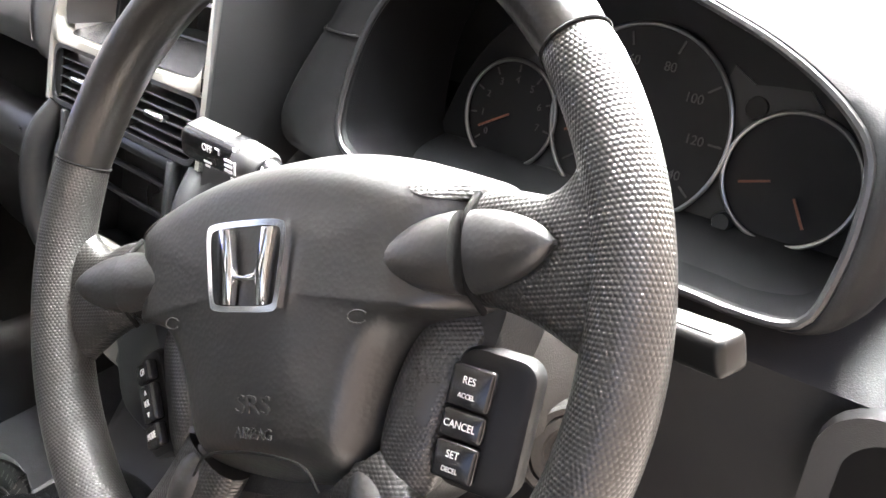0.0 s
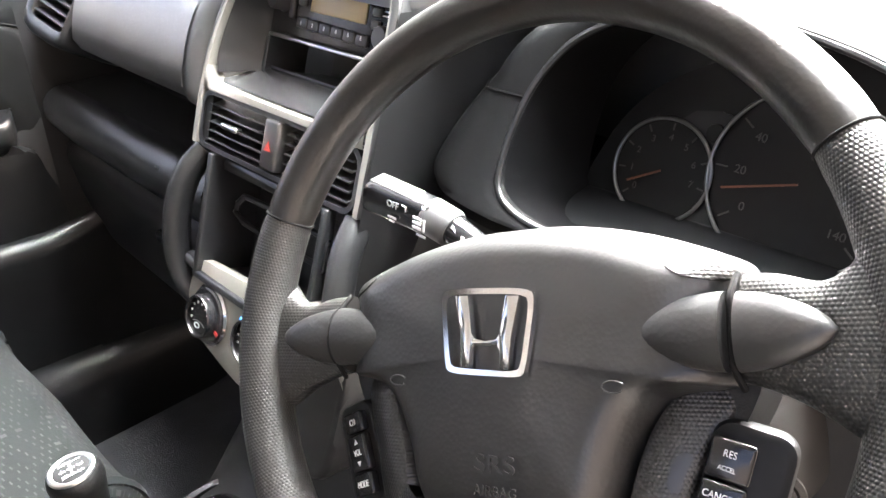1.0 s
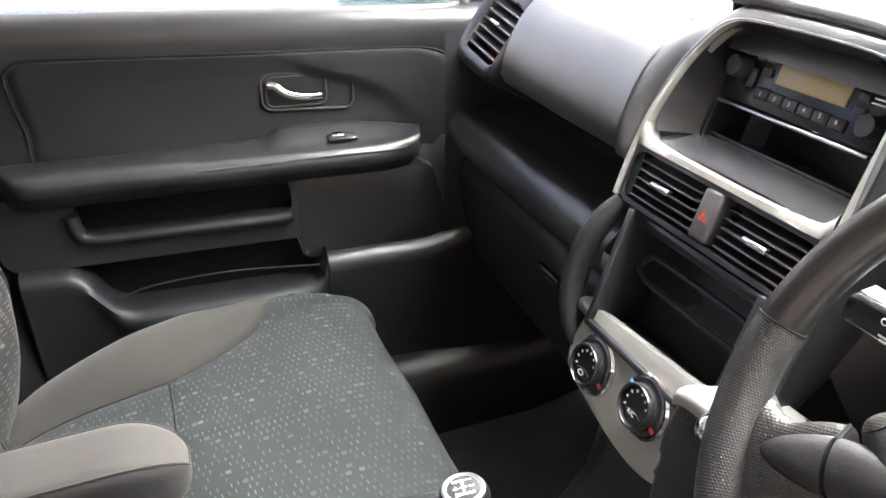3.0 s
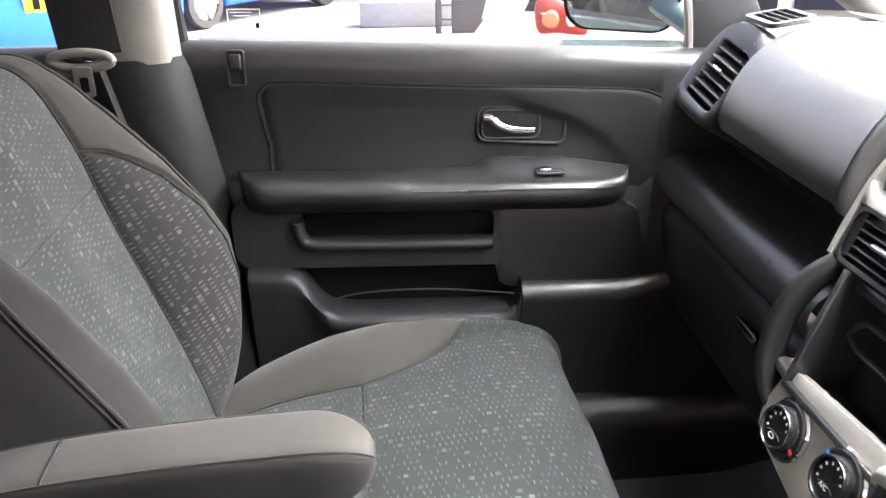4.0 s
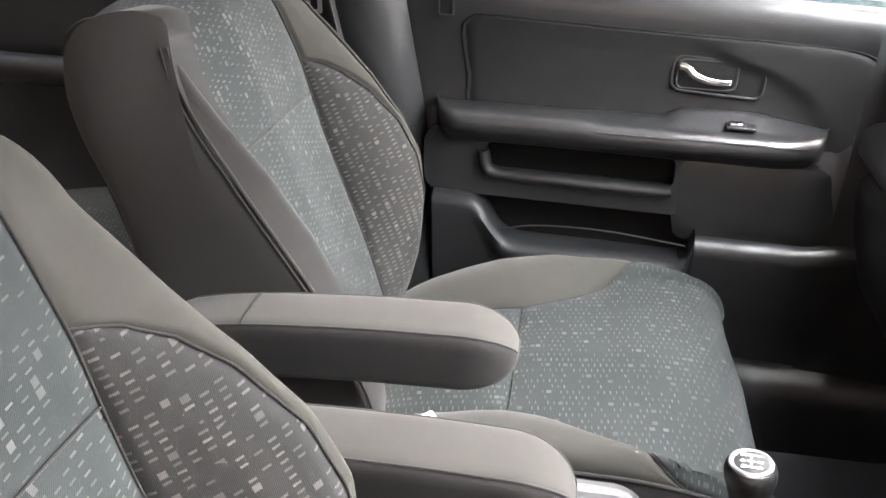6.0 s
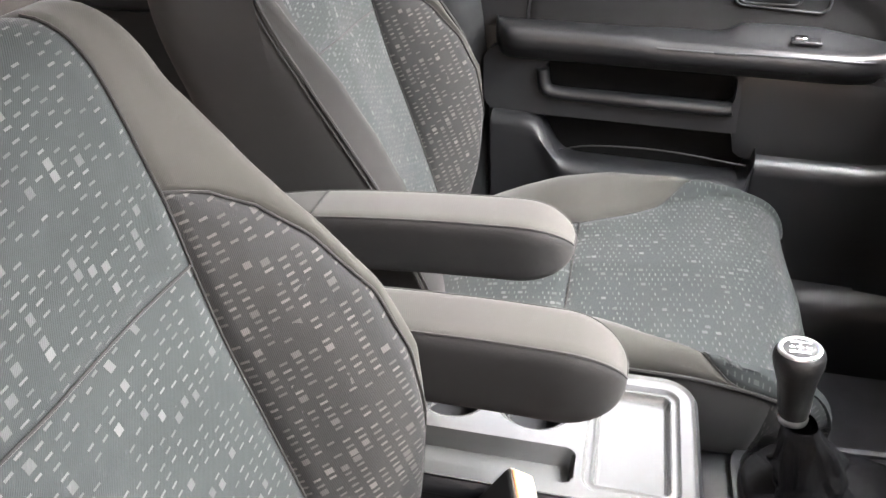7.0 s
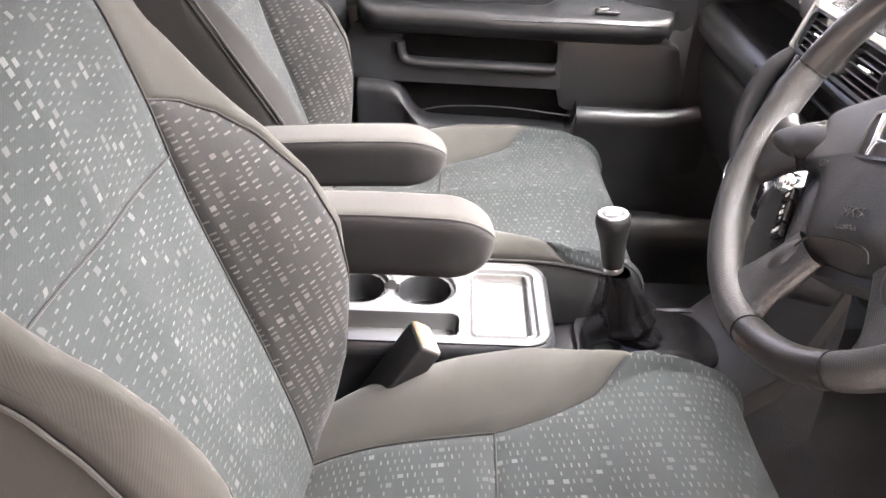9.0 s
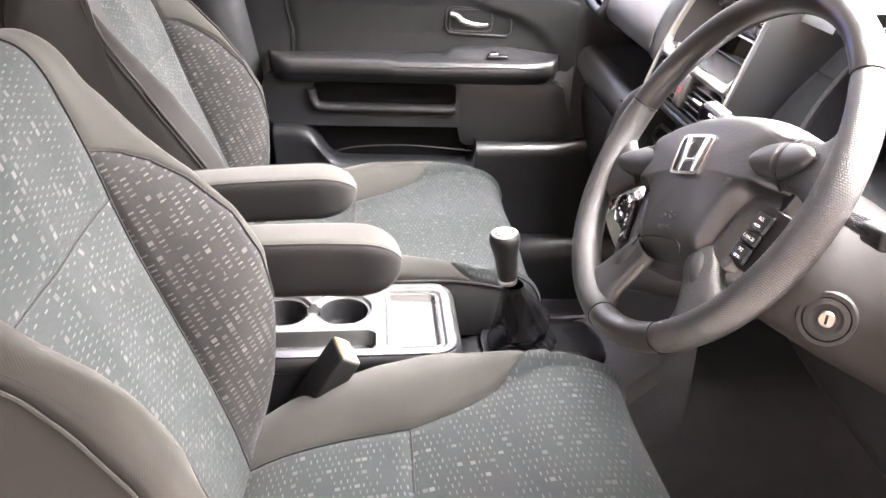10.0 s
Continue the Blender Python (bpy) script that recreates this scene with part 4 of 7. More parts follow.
    for i, (y, z) in enumerate(line):
        e = (y - tip + 0.060) / 0.060
        c = math.sqrt(max(0.0004, 1 - max(0, e) ** 2))
        r0 = (y + 0.52) / 0.05
        c *= math.sqrt(max(0.0004, 1 - max(0, 1 - r0) ** 2))
        w = 0.038 * (0.22 + 0.78 * c)
        h = thick * c
        row = []
        for k in range(40):
            t = 2 * math.pi * k / 40
            cx, cz = math.cos(t), math.sin(t)
            row.append((inboard * 0.285 + w * math.copysign(abs(cx) ** 0.38, cx), y, z + h * math.copysign(abs(cz) ** 0.42, cz)))
        rows.append(row)
        uvs.append([(0.006 * k, y) for k in range(40)])
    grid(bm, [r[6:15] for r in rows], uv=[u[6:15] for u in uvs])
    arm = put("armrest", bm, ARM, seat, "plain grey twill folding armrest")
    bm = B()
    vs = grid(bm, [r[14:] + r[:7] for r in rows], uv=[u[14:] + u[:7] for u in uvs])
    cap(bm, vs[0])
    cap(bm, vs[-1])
    put("armrest_side", bm, ARM_SHADED, arm, "twill sides with shade painted in")
    bm = B()
    side = [Vector(rows[i][6]) for i in range(4, 58)] + [Vector(rows[i][14]) for i in range(57, 3, -1)]
    sweep(bm, side, 0.0013, 6)
    put("armrest_seam", bm, SIDE, arm)
    bm = B()
    sweep(bm, [Vector(r) for r in rows[11][6:15]], 0.0011, 6)
    put("armrest_seam", bm, SIDE, arm)
    return seat


driver_seat = front_seat("driver_seat", (0.375, 0.0), -1, "grey patterned cloth driver seat with folding armrest", -0.004, DRIVER_BACK_LINE)
front_seat("passenger_seat", (-0.345, -0.088), 1, "grey patterned cloth passenger seat with folding armrest", 0.011, PASSENGER_BACK_LINE)


# passenger headrest on two steel posts
head = thing("headrest", (-0.352, -0.70, 1.235), "dark grey cloth headrest on chrome posts", "headrest")
for dx in (-0.07, 0.07):
    bm = B()
    sweep(bm, [(-0.352 + dx, -0.694, 1.185), (-0.352 + dx, -0.697, 1.215), (-0.352 + dx, -0.701, 1.265)], 0.0058, 12)
    part("post", bm, CHROME, head, "chrome post")
    bm = B()
    rbox(bm, (0.046, 0.030, 0.016), pose(-0.352 + dx, -0.696, 1.2050, 6, 0, 0), 0.005)
    part("post_guide", bm, LOWER, head, "black post guide")
def headrest_pad(x0, x1, z0, z1, y0, half, lean, square=8):
    """A cushion block between x0 and x1, leaning back as it rises."""
    bm = B()
    rows, uvs = [], []
    cx, hx = (x0 + x1) / 2, (x1 - x0) / 2
    for i in range(25):
        t = i / 24
        z = z0 + (z1 - z0) * t
        c = math.sqrt(max(0.0009, 1 - abs(2 * t - 1) ** square))
        row = []
        for k in range(36):
            a = 2 * math.pi * k / 36
            ca, sa = math.cos(a), math.sin(a)
            row.append((cx + (hx - 0.016 * (1 - c)) * math.copysign(abs(ca) ** 0.26, ca), y0 - lean * t + (half - 0.022 * (1 - c)) * math.copysign(abs(sa) ** 0.34, sa), z))
        rows.append(row)
        uvs.append([(k * 0.018, z) for k in range(36)])
    vs = grid(bm, rows, close_v=True, uv=uvs)
    cap(bm, vs[0])
    cap(bm, vs[-1])
    return bm


part("headrest_pad", headrest_pad(-0.488, -0.318, 1.234, 1.412, -0.694, 0.042, -0.030), HEAD, head, "dark grey cloth pad", 60)
cheek = part("headrest_cheek", headrest_pad(-0.326, -0.218, 1.229, 1.408, -0.685, 0.041, -0.030), HEAD, head, "dark grey cloth cheek", 60)
bm = B()
sweep(bm, [(-0.2225, -0.685 + 0.036 + 0.030 * t, 1.229 + 0.179 * t) for t in np.linspace(0.06, 0.94, 20)], 0.0012, 6)
part("cheek_seam", bm, HEAD, cheek)

# ---------------------------------------------------------------- steering wheel, turned a little to the left
W = axes((0.376, 0.1214, 1.1231), (0.9117, 0.2214, 0.3458), (0.0241, -0.8695, 0.4933))
WP = W @ pose(0, -0.0105, 0.0095, 0, -1.5, 0)   # the airbag cover and spokes stand a little proud of the rim
wheel = thing("steering_wheel", W, "grey four-spoke steering wheel with chrome badge", "steering wheel")
RING, TUBE = 0.1703, 0.0146


def rim_arc(a0, a1, r, n, grow=0.0):
    pts = []
    for i in range(n + 1):
        a = radians(a0 + (a1 - a0) * i / n)
        pts.append(W @ Vector((RING * math.cos(a), RING * math.sin(a), 0)))
    bm = B()
    rad = []
    for i in range(n + 1):
        e = min(i, n - i)
        rad.append(r * (0.955 if e == 0 else 0.985 if e == 1 else 1.0) + grow * math.sin(math.pi * i / n))
    up = W.to_3x3() @ Vector((0, 0, 1))
    rows, uvs = [], []
    for i, p in enumerate(pts):
        a = radians(a0 + (a1 - a0) * i / n)
        out = W.to_3x3() @ Vector((math.cos(a), math.sin(a), 0))
        rows.append([p + rad[i] * (out * 0.94 * math.cos(2 * math.pi * k / 24) + up * 1.05 * math.sin(2 * math.pi * k / 24)) for k in range(25)])
        uvs.append([(0.0041 * k, RING * a) for k in range(25)])
    vs = grid(bm, rows, uv=uvs)
    cap(bm, vs[0][:-1])
    cap(bm, vs[-1][:-1])
    return bm


part("upper_rim", rim_arc(26, 154, TUBE, 64), RIM, wheel, "smooth worn leather upper rim")
part("side_rim", rim_arc(154, 253, TUBE, 60, 0.0012), GRIP, wheel, "dimpled grey grip")
part("side_rim", rim_arc(-73, 26, TUBE, 60, 0.0012), GRIP, wheel, "dimpled grey grip")
part("lower_rim", rim_arc(253, 287, TUBE, 24), RIM, wheel, "smooth lower rim")

# stitched joints between the smooth and the dimpled leather
for a in (26, 154, 253, 287):
    out = W.to_3x3() @ Vector((math.cos(radians(a)), math.sin(radians(a)), 0))
    up = W.to_3x3() @ Vector((0, 0, 1))
    mid = W @ Vector((RING * math.cos(radians(a)), RING * math.sin(radians(a)), 0))
    bm = B()
    sweep(bm, [mid + TUBE * 0.985 * (out * 0.94 * math.cos(q) + up * 1.05 * math.sin(q)) for q in np.linspace(0, 2 * math.pi, 33)[:-1]], 0.0007, 6, closed=True, up=tuple(out.cross(up)))
    part("rim_joint", bm, MATT, wheel)

HALF_PAD = [(0, 0.0665), (0.03, 0.0655), (0.06, 0.0605), (0.087, 0.0525), (0.1065, 0.0430), (0.1062, 0.027), (0.1052, 0.0137), (0.1068, 0.002), (0.1085, -0.0075), (0.098, -0.0095), (0.083, -0.014), (0.0715, -0.026),
            (0.062, -0.048), (0.057, -0.066), (0.049, -0.078), (0.025, -0.081), (0, -0.082)]
pad_line = mirrored(HALF_PAD[:-1] + [(0, -0.082)])
bm = B()
dome(bm, rounded(pad_line, 5), lambda t: 0.006 * (1 - t * t) - 0.003 - 0.022 * max(0, (t - 0.72) / 0.28) ** 2.4, (0, 0.005), 18, WP, 0.028)
pad = part("airbag_pad", bm, HUB, wheel, "charcoal airbag cover", 60)

# hub body behind the pad, and the four spokes
bm = B()
dome(bm, rounded(mirrored([(0, 0.045), (0.06, 0.043), (0.102, 0.034), (0.114, 0.012), (0.112, -0.012), (0.085, -0.06), (0.066, -0.088), (0.03, -0.09), (0, -0.09)]), 5), lambda t: -0.027, (0, -0.01), 3, WP, 0.035)
part("hub_body", bm, LOWER, wheel)


def spoke(pts_w, thick, z0, z1, mat, name, lab):
    """A spoke lofted along a line in the wheel's plane; pts_w: (x, y, halfwidth)."""
    line = smooth_path([(x, y, w) for x, y, w in pts_w], 26)
    rows = []
    for i, (x, y, w) in enumerate(line):
        k0, k1 = max(i - 1, 0), min(i + 1, len(line) - 1)
        d = line[k1][:2] - line[k0][:2]
        d /= np.linalg.norm(d)
        nrm = np.array([-d[1], d[0]])
        z = z0 + (z1 - z0) * i / (len(line) - 1)
        row = []
        for k in range(20):
            a = 2 * math.pi * k / 20
            ca, sa = math.cos(a), math.sin(a)
            o = nrm * w * math.copysign(abs(ca) ** 0.75, ca)
            row.append(WP @ Vector((x + o[0], y + o[1], z + thick * math.copysign(abs(sa) ** 0.75, sa))))
        rows.append(row)
    inv = WP.inverted()
    uvs = [[tuple((inv @ v).xy) for v in row] for row in rows]
    bm = B()
    vs = grid(bm, rows, close_v=True, uv=uvs)
    cap(bm, vs[0])
    cap(bm, vs[-1])
    return part(name, bm, mat, wheel, lab, 60)


for sg in (1, -1):
    spoke([(sg * 0.1100, 0.0155, 0.0220), (sg * 0.120, 0.0145, 0.0225), (sg * 0.136, 0.010, 0.0235), (sg * 0.150, 0.008, 0.031), (sg * 0.164, 0.008, 0.045)], 0.0115, -0.0205, -0.012, GRIP, "spoke", "dimpled grey upper spoke")
    spoke([(sg * 0.047, -0.072, 0.020), (sg * 0.062, -0.094, 0.0215), (sg * 0.077, -0.116, 0.027), (sg * 0.088, -0.137, 0.044)], 0.011, -0.020, -0.012, GRIP, "spoke", "dimpled grey lower spoke")
    # smooth almond insets over each upper spoke, in two halves with a gap between
    for x0, x1 in ((0.0650, 0.1068), (0.1112, 0.1480)):
        rows = []
        for i in range(15):
            x = x0 + (x1 - x0) * i / 14
            t = (x - 0.109) / (0.0443 if x < 0.109 else 0.0393)
            half = 0.0160 * max(0.0, 1 - abs(t) ** (2.0 if t < 0 else 1.7)) ** 0.62
            row = []
            for k in range(13):
                q = -1 + 2 * k / 12
                q = math.sin(q * math.pi / 2)
                hgt = 0.0105 * max(0.0, 1 - abs(t) ** 2.4) ** 0.5 * math.sqrt(max(0, 1 - q * q))
                row.append(WP @ Vector((sg * x, 0.0137 + half * q, (-0.007 + hgt if x < 0.109 else -0.0092 + 0.2 * (x - 0.11) + hgt * 0.9))))
            rows.append(row)
        bm = B()
        vs = grid(bm, rows)
        for end in (0, -1):
            foot = [bm.verts.new(v.co + (WP.to_3x3() @ Vector((0, 0, -0.012)))) for v in vs[end]]
            for k in range(12):
                cap(bm, [vs[end][k], vs[end][k + 1], foot[k + 1], foot[k]])
        part("inset", bm, HUB, wheel, "smooth charcoal inset", 50)
    bm = B()
    gap = smooth_path([(0.1092, 0.037), (0.1090, 0.030), (0.1088, 0.0137), (0.1094, 0.000), (0.1108, -0.009)], 24)
    sweep(bm, [WP @ Vector((sg * x, y, -0.0058 - 0.013 * min(1, max(0, (abs(y - 0.0137) - 0.012) / 0.014)) ** 1.3)) for x, y in gap], 0.0015, 8)
    part("spoke_gap", bm, MATT, wheel, "dark gap beside the airbag cover")
    # dimpled cheek between pad and switches
    cheek = [(0.091, -0.0075), (0.108, -0.0125), (0.104, -0.026), (0.096, -0.044), (0.089, -0.062), (0.083, -0.078), (0.070, -0.081), (0.063, -0.066), (0.066, -0.047), (0.073, -0.028), (0.082, -0.014)]
    bm = B()
    dome(bm, rounded([(sg * x, y) for x, y in cheek], 4), lambda t: -0.002 - 0.005 * t**3, (sg * 0.084, -0.043), 7, WP @ pose(sg * 0.074, 0, -0.010, 0, sg * 20, 0) @ pose(-sg * 0.074, 0, 0), 0.02, True)
    part("cheek", bm, GRIP, wheel, "dimpled grey cheek", 60)
    # lower almond insets
    bm = B()
    ell = [(sg * (0.060 + 0.010 * math.cos(a) + 0.0115 * math.sin(a)), -0.088 + 0.006 * math.cos(a) - 0.020 * math.sin(a)) for a in [2 * math.pi * k / 28 for k in range(28)]]
    dome(bm, ell, lambda t: -0.003 - 0.009 * t**2.2, (sg * 0.060, -0.088), 7, WP, 0.008)
    part("inset", bm, HUB, wheel, "smooth charcoal inset", 60)

# switch clusters
POD = plain("switch_pod_black", (0.006, 0.006, 0.0062), 0.5, vary=0.1, spec=0.3)
LEFT_WORDS = (("CH", None), ("VOL", None), ("MODE", None))
RIGHT_WORDS = (("RES", "ACCEL"), ("CANCEL", None), ("SET", "DECEL"))
for sg, words in ((1, RIGHT_WORDS), (-1, LEFT_WORDS)):
    H = WP @ pose(sg * 0.0975, -0.0500, -0.024, 0, sg * 14, -sg * 17) @ Matrix.Scale(0.74, 4)
    bm = B()
    prism(bm, rrect(0.046, 0.076, 0.012), 0.017, H @ pose(sg * 0.0095, 0.002, -0.012), 0.005)
    pod = part("switch_pod", bm, POD, wheel, "black switch pod")
    for k, (w1, w2) in enumerate(words):
        h = ((0.0225, 0.0155, 0.0205) if sg > 0 else (0.0155, 0.0270, 0.0165))[k]
        yc = ((0.0195, -0.0005, -0.0195) if sg > 0 else (0.0235, 0.0010, -0.0220))[k]
        bm = B()
        rbox(bm, (0.024, h, 0.008), H @ pose(0, yc, 0.0095, 0, 0, 0), 0.0026)
        button = part("button", bm, GLOSS, pod, "black push button with white lettering")
        if sg > 0:
            lettering("lettering", w1, 0.0056, H @ pose(-0.001, yc + (0.0035 if w2 else 0), 0.0137), WHITE, button, squeeze=0.82)
            if w2:
                lettering("lettering", w2, 0.0037, H @ pose(-0.001, yc - 0.0045, 0.0137), WHITE, button, squeeze=0.82)
        else:
            lettering("lettering", w1, 0.0066, H @ pose(0.001, yc, 0.0137), WHITE, button, squeeze=0.80)
            for up in (1, -1) if w1 == "VOL" else ():
                bm = B()
                prism(bm, [(0.0024, 0.0), (0.0, 0.0034 * up), (-0.0024, 0.0)][::up], 0.0003, H @ pose(0.001, yc + 0.0062 * up, 0.0135))
                part("arrow", bm, WHITE, button)

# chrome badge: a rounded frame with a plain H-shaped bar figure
E_ = WP @ pose(0.001, 0.0142, 0.004, 0, 0, -2)
frame_out = rounded([(-0.0225, 0.0195), (0, 0.0205), (0.0225, 0.0195), (0.0258, 0.014), (0.0245, 0.0), (0.0222, -0.0155), (0.0185, -0.0192), (0, -0.0197), (-0.0185, -0.0192), (-0.0222, -0.0155), (-0.0245, 0.0), (-0.0258, 0.014)], 5)
frame_in = [(x * 0.885, y * 0.865) for x, y in frame_out]
bm = B()
ring_plate(bm, frame_out, frame_in, 0.0034, E_)
badge = part("badge_frame", bm, CHROME, wheel, "chrome badge frame", 50)
for sg in (1, -1):
    bm = B()
    prism(bm, [(sg * x, y) for x, y in ((0.0105, 0.0172), (0.0182, 0.0172), (0.0146, -0.001), (0.0132, -0.0166), (0.0086, -0.0166), (0.0076, -0.001))][::sg], 0.0036, E_, 0.0009)
    part("badge_bar", bm, CHROME, badge)
bm = B()
prism(bm, [(-0.0086, 0.0008), (-0.0060, -0.0028), (0, -0.0038), (0.0060, -0.0028), (0.0086, 0.0008), (0.0084, -0.0086), (0.0062, -0.0056), (0, -0.0046 - 0.0018), (-0.0062, -0.0056), (-0.0084, -0.0086)], 0.0034, E_, 0.0007)
part("badge_bar", bm, CHROME, badge)
# studded corner patches on the airbag cover
def pad_z(x, y):
    d = Vector((x, y - 0.005))
    best = 1.0
    for (ax, ay), (bx, by) in zip(pad_loop, pad_loop[1:] + pad_loop[:1]):
        ex, ey = bx - ax, by - ay
        det = d.x * -ey + d.y * ex
        if abs(det) < 1e-12:
            continue
        r = (ax * -ey + (ay - 0.005) * ex) / det
        q = (d.x * (ay - 0.005) - d.y * ax) / det
        if r > 0 and -1e-6 <= q <= 1 + 1e-6:
            best = min(1.0, 1 / r)
            break
    return 0.006 * (1 - best**2) - 0.003 - 0.022 * max(0, (best - 0.72) / 0.28) ** 2.4


pad_loop = rounded(pad_line, 5)
for sg in (1, -1):
    loop = rounded([(0.079, 0.0525), (0.0815, 0.043), (0.090, 0.0365), (0.1045, 0.0345), (0.1052, 0.0410), (0.092, 0.0480)], 5)
    cx, cy = 0.0935, 0.0425
    rows, uvs = [], []
    for m in (0.1, 0.4, 0.7, 0.93, 1.0):
        ring = [(cx + (x - cx) * m, cy + (y - cy) * m) for x, y in loop]
        rows.append([WP @ Vector((sg * x, y, pad_z(x, y) + (0.0009 if m < 0.99 else -0.001))) for x, y in ring])
        uvs.append(ring)
    bm = B()
    vs = grid(bm, rows, close_v=True, uv=uvs)
    cap(bm, vs[0])
    part("studded_patch", bm, GRIP, pad, "dimpled corner patch", 60)
# moulded lettering and horn marks on the pad
MOULD = plain("moulded_lettering", (0.024, 0.0235, 0.023), 0.4, vary=0.03)
lettering("lettering", "SRS", 0.0112, WP @ pose(0.004, -0.0455, 0.0041), MOULD, pad, 0.0004, squeeze=1.35)
lettering("lettering", "AIRBAG", 0.0068, WP @ pose(0.004, -0.0575, 0.0036), MOULD, pad, 0.0004, squeeze=1.0)
for x in (-0.057, 0.062):
    bm = B()
    sweep(bm, [WP @ Vector((x + 0.0052 * math.cos(a), -0.009 + 0.0026 * math.sin(a), 0.0016)) for a in np.linspace(0.5, 5.6, 12)], 0.0004, 5)
    part("horn_mark", bm, MOULD, pad)
# parting line of the lower cover
bm = B()
sweep(bm, [WP @ Vector((x, y, 0.0005)) for x, y in smooth_path([(-0.040, -0.079), (-0.030, -0.069), (0.0, -0.066), (0.030, -0.069), (0.040, -0.079)], 24)], 0.0007, 5)
part("parting_line", bm, MATT, pad)

# ---------------------------------------------------------------- dashboard
def extrude_profile(bm, prof, xs, close=False):
    """A (y, z) profile carried along x; xs: (x, dy, dz) stations."""
    return grid(bm, [[(x, y + dy, z + dz) for y, z in prof] for x, dy, dz in xs], close_v=close)


dash = thing("dashboard", (0, 0.45, 1.0), "black moulded dashboard with open shelf", "dashboard")
# passenger side: soft upper pad, open shelf, padded roll, glove box
upper = smooth_path([(0.86, 1.150), (0.62, 1.200), (0.46, 1.222), (0.37, 1.222), (0.315, 1.205), (0.282, 1.175), (0.262, 1.135), (0.254, 1.100), (0.262, 1.088)], 40)
bm = B()
extrude_profile(bm, upper, [(-0.456, 0.004, 0), (-0.3, 0, 0), (-0.16, -0.008, 0.004)])
part("upper_pad", bm, PAD, dash, "soft black upper pad", 60)
bm = B()
extrude_profile(bm, [(0.262, 1.088), (0.37, 1.075), (0.385, 1.06), (0.38, 1.005), (0.37, 0.996), (0.285, 0.992)], [(-0.665, 0.02, 0), (-0.14, -0.005, 0.01)])
part("shelf", bm, LOWER, dash, "black shelf recess", 30)
bm = B()
roll = smooth_path([(0.287, 0.992), (0.262, 0.994), (0.243, 0.982), (0.236, 0.962), (0.242, 0.94), (0.262, 0.925), (0.30, 0.918)], 24)
extrude_profile(bm, roll, [(-0.668, 0.03, -0.002), (-0.55, 0.018, 0), (-0.35, 0.006, 0.008), (-0.14, -0.004, 0.016)])
part("padded_roll", bm, DASH, dash, "satin black padded roll", 60)
bm = B()
extrude_profile(bm, smooth_path([(0.29, 0.92), (0.268, 0.905), (0.262, 0.88), (0.275, 0.80), (0.30, 0.72), (0.33, 0.70), (0.5, 0.66)], 24), [(-0.66, 0.02, 0), (-0.14, 0.0, 0)])
part("glove_box_door", bm, LOWER, dash, "hard black glove box door", 50)
bm = B()
rbox(bm, (0.055, 0.012, 0.014), pose(-0.30, 0.262, 0.872, -10, 0, 0), 0.004)
part("glove_box_latch", bm, GLOSS, dash)
# firewall behind the footwells
bm = B()
rbox(bm, (1.44, 0.03, 0.85), (0, 0.72, 0.775), 0.005)
part("firewall", bm, CARPET, dash)
# driver side: top pad running to the windscreen
bm = B()
prof = smooth_path([(0.86, 1.150), (0.62, 1.200), (0.56, 1.215), (0.535, 1.20), (0.52, 1.15), (0.515, 1.08), (0.51, 1.0)], 24)
extrude_profile(bm, prof, [(0.09, -0.02, 0.002), (0.2, 0, 0), (0.55, 0, 0), (0.70, 0, -0.01)])
part("upper_pad", bm, PAD, dash, "soft black upper pad", 60)

# end vent by the passenger door
V0 = axes((-0.540, 0.266, 1.138), (1, -0.10, 0), (0.12, -0.86, 0.50))
V = V0 @ pose(0.028, 0.021, 0.002, 0, 0, -5)
vent = thing("side_vent", V, "round-ended black air vent with chrome tab", "air vent")
fo = rounded([(-0.050, -0.066), (0.0, -0.071), (0.044, -0.066), (0.052, -0.04), (0.054, 0.02), (0.050, 0.062), (0.03, 0.074), (-0.02, 0.072), (-0.050, 0.055), (-0.060, 0.02), (-0.060, -0.03)], 4)
fi = rounded([(-0.034, -0.047), (0.0, -0.049), (0.041, -0.047), (0.0435, -0.03), (0.0435, 0.02), (0.041, 0.036), (0.0, 0.038), (-0.032, 0.036), (-0.0355, 0.02), (-0.0355, -0.03)], 4)
n_ = 44
pick = lambda loop: [loop[int(k * len(loop) / n_)] for k in range(n_)]
fo, fi = pick(fo), pick(fi)
bm = B()
rows = [[V @ Vector((x * k, y * k, z)) for x, y in fo] for k, z in ((0.97, -0.09), (1.0, -0.02), (0.985, -0.003), (0.93, 0.003))] + [[V @ Vector((x * k, y * k, z)) for x, y in fi] for k, z in ((1.07, 0.005), (1.0, 0.003), (0.97, -0.03))]
grid(bm, rows, close_v=True)
part("vent_frame", bm, DASH, vent, "rounded black vent frame", 50)
bm = B()
extrude_profile(bm, upper, [(-0.60, 0.045, -0.014), (-0.58, 0.022, -0.004), (-0.563, 0.014, 0.0)])
part("end_cap", bm, PAD, dash, "soft black end cap", 60)
bm = B()
extrude_profile(bm, upper[:23], [(-0.58, 0.006, 0.0), (-0.45, 0.004, 0.0)])
part("upper_pad", bm, PAD, dash, "", 60)
bm = B()
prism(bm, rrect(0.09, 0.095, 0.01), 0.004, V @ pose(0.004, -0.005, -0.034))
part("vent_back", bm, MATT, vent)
for k in range(6):
    bm = B()
    rbox(bm, (0.080, 0.0024, 0.016), V @ pose(0.004, -0.037 + 0.0128 * k, -0.005, 22, 0, 0), 0.0008, 1)
    part("slat", bm, DASH, vent)
bm = B()
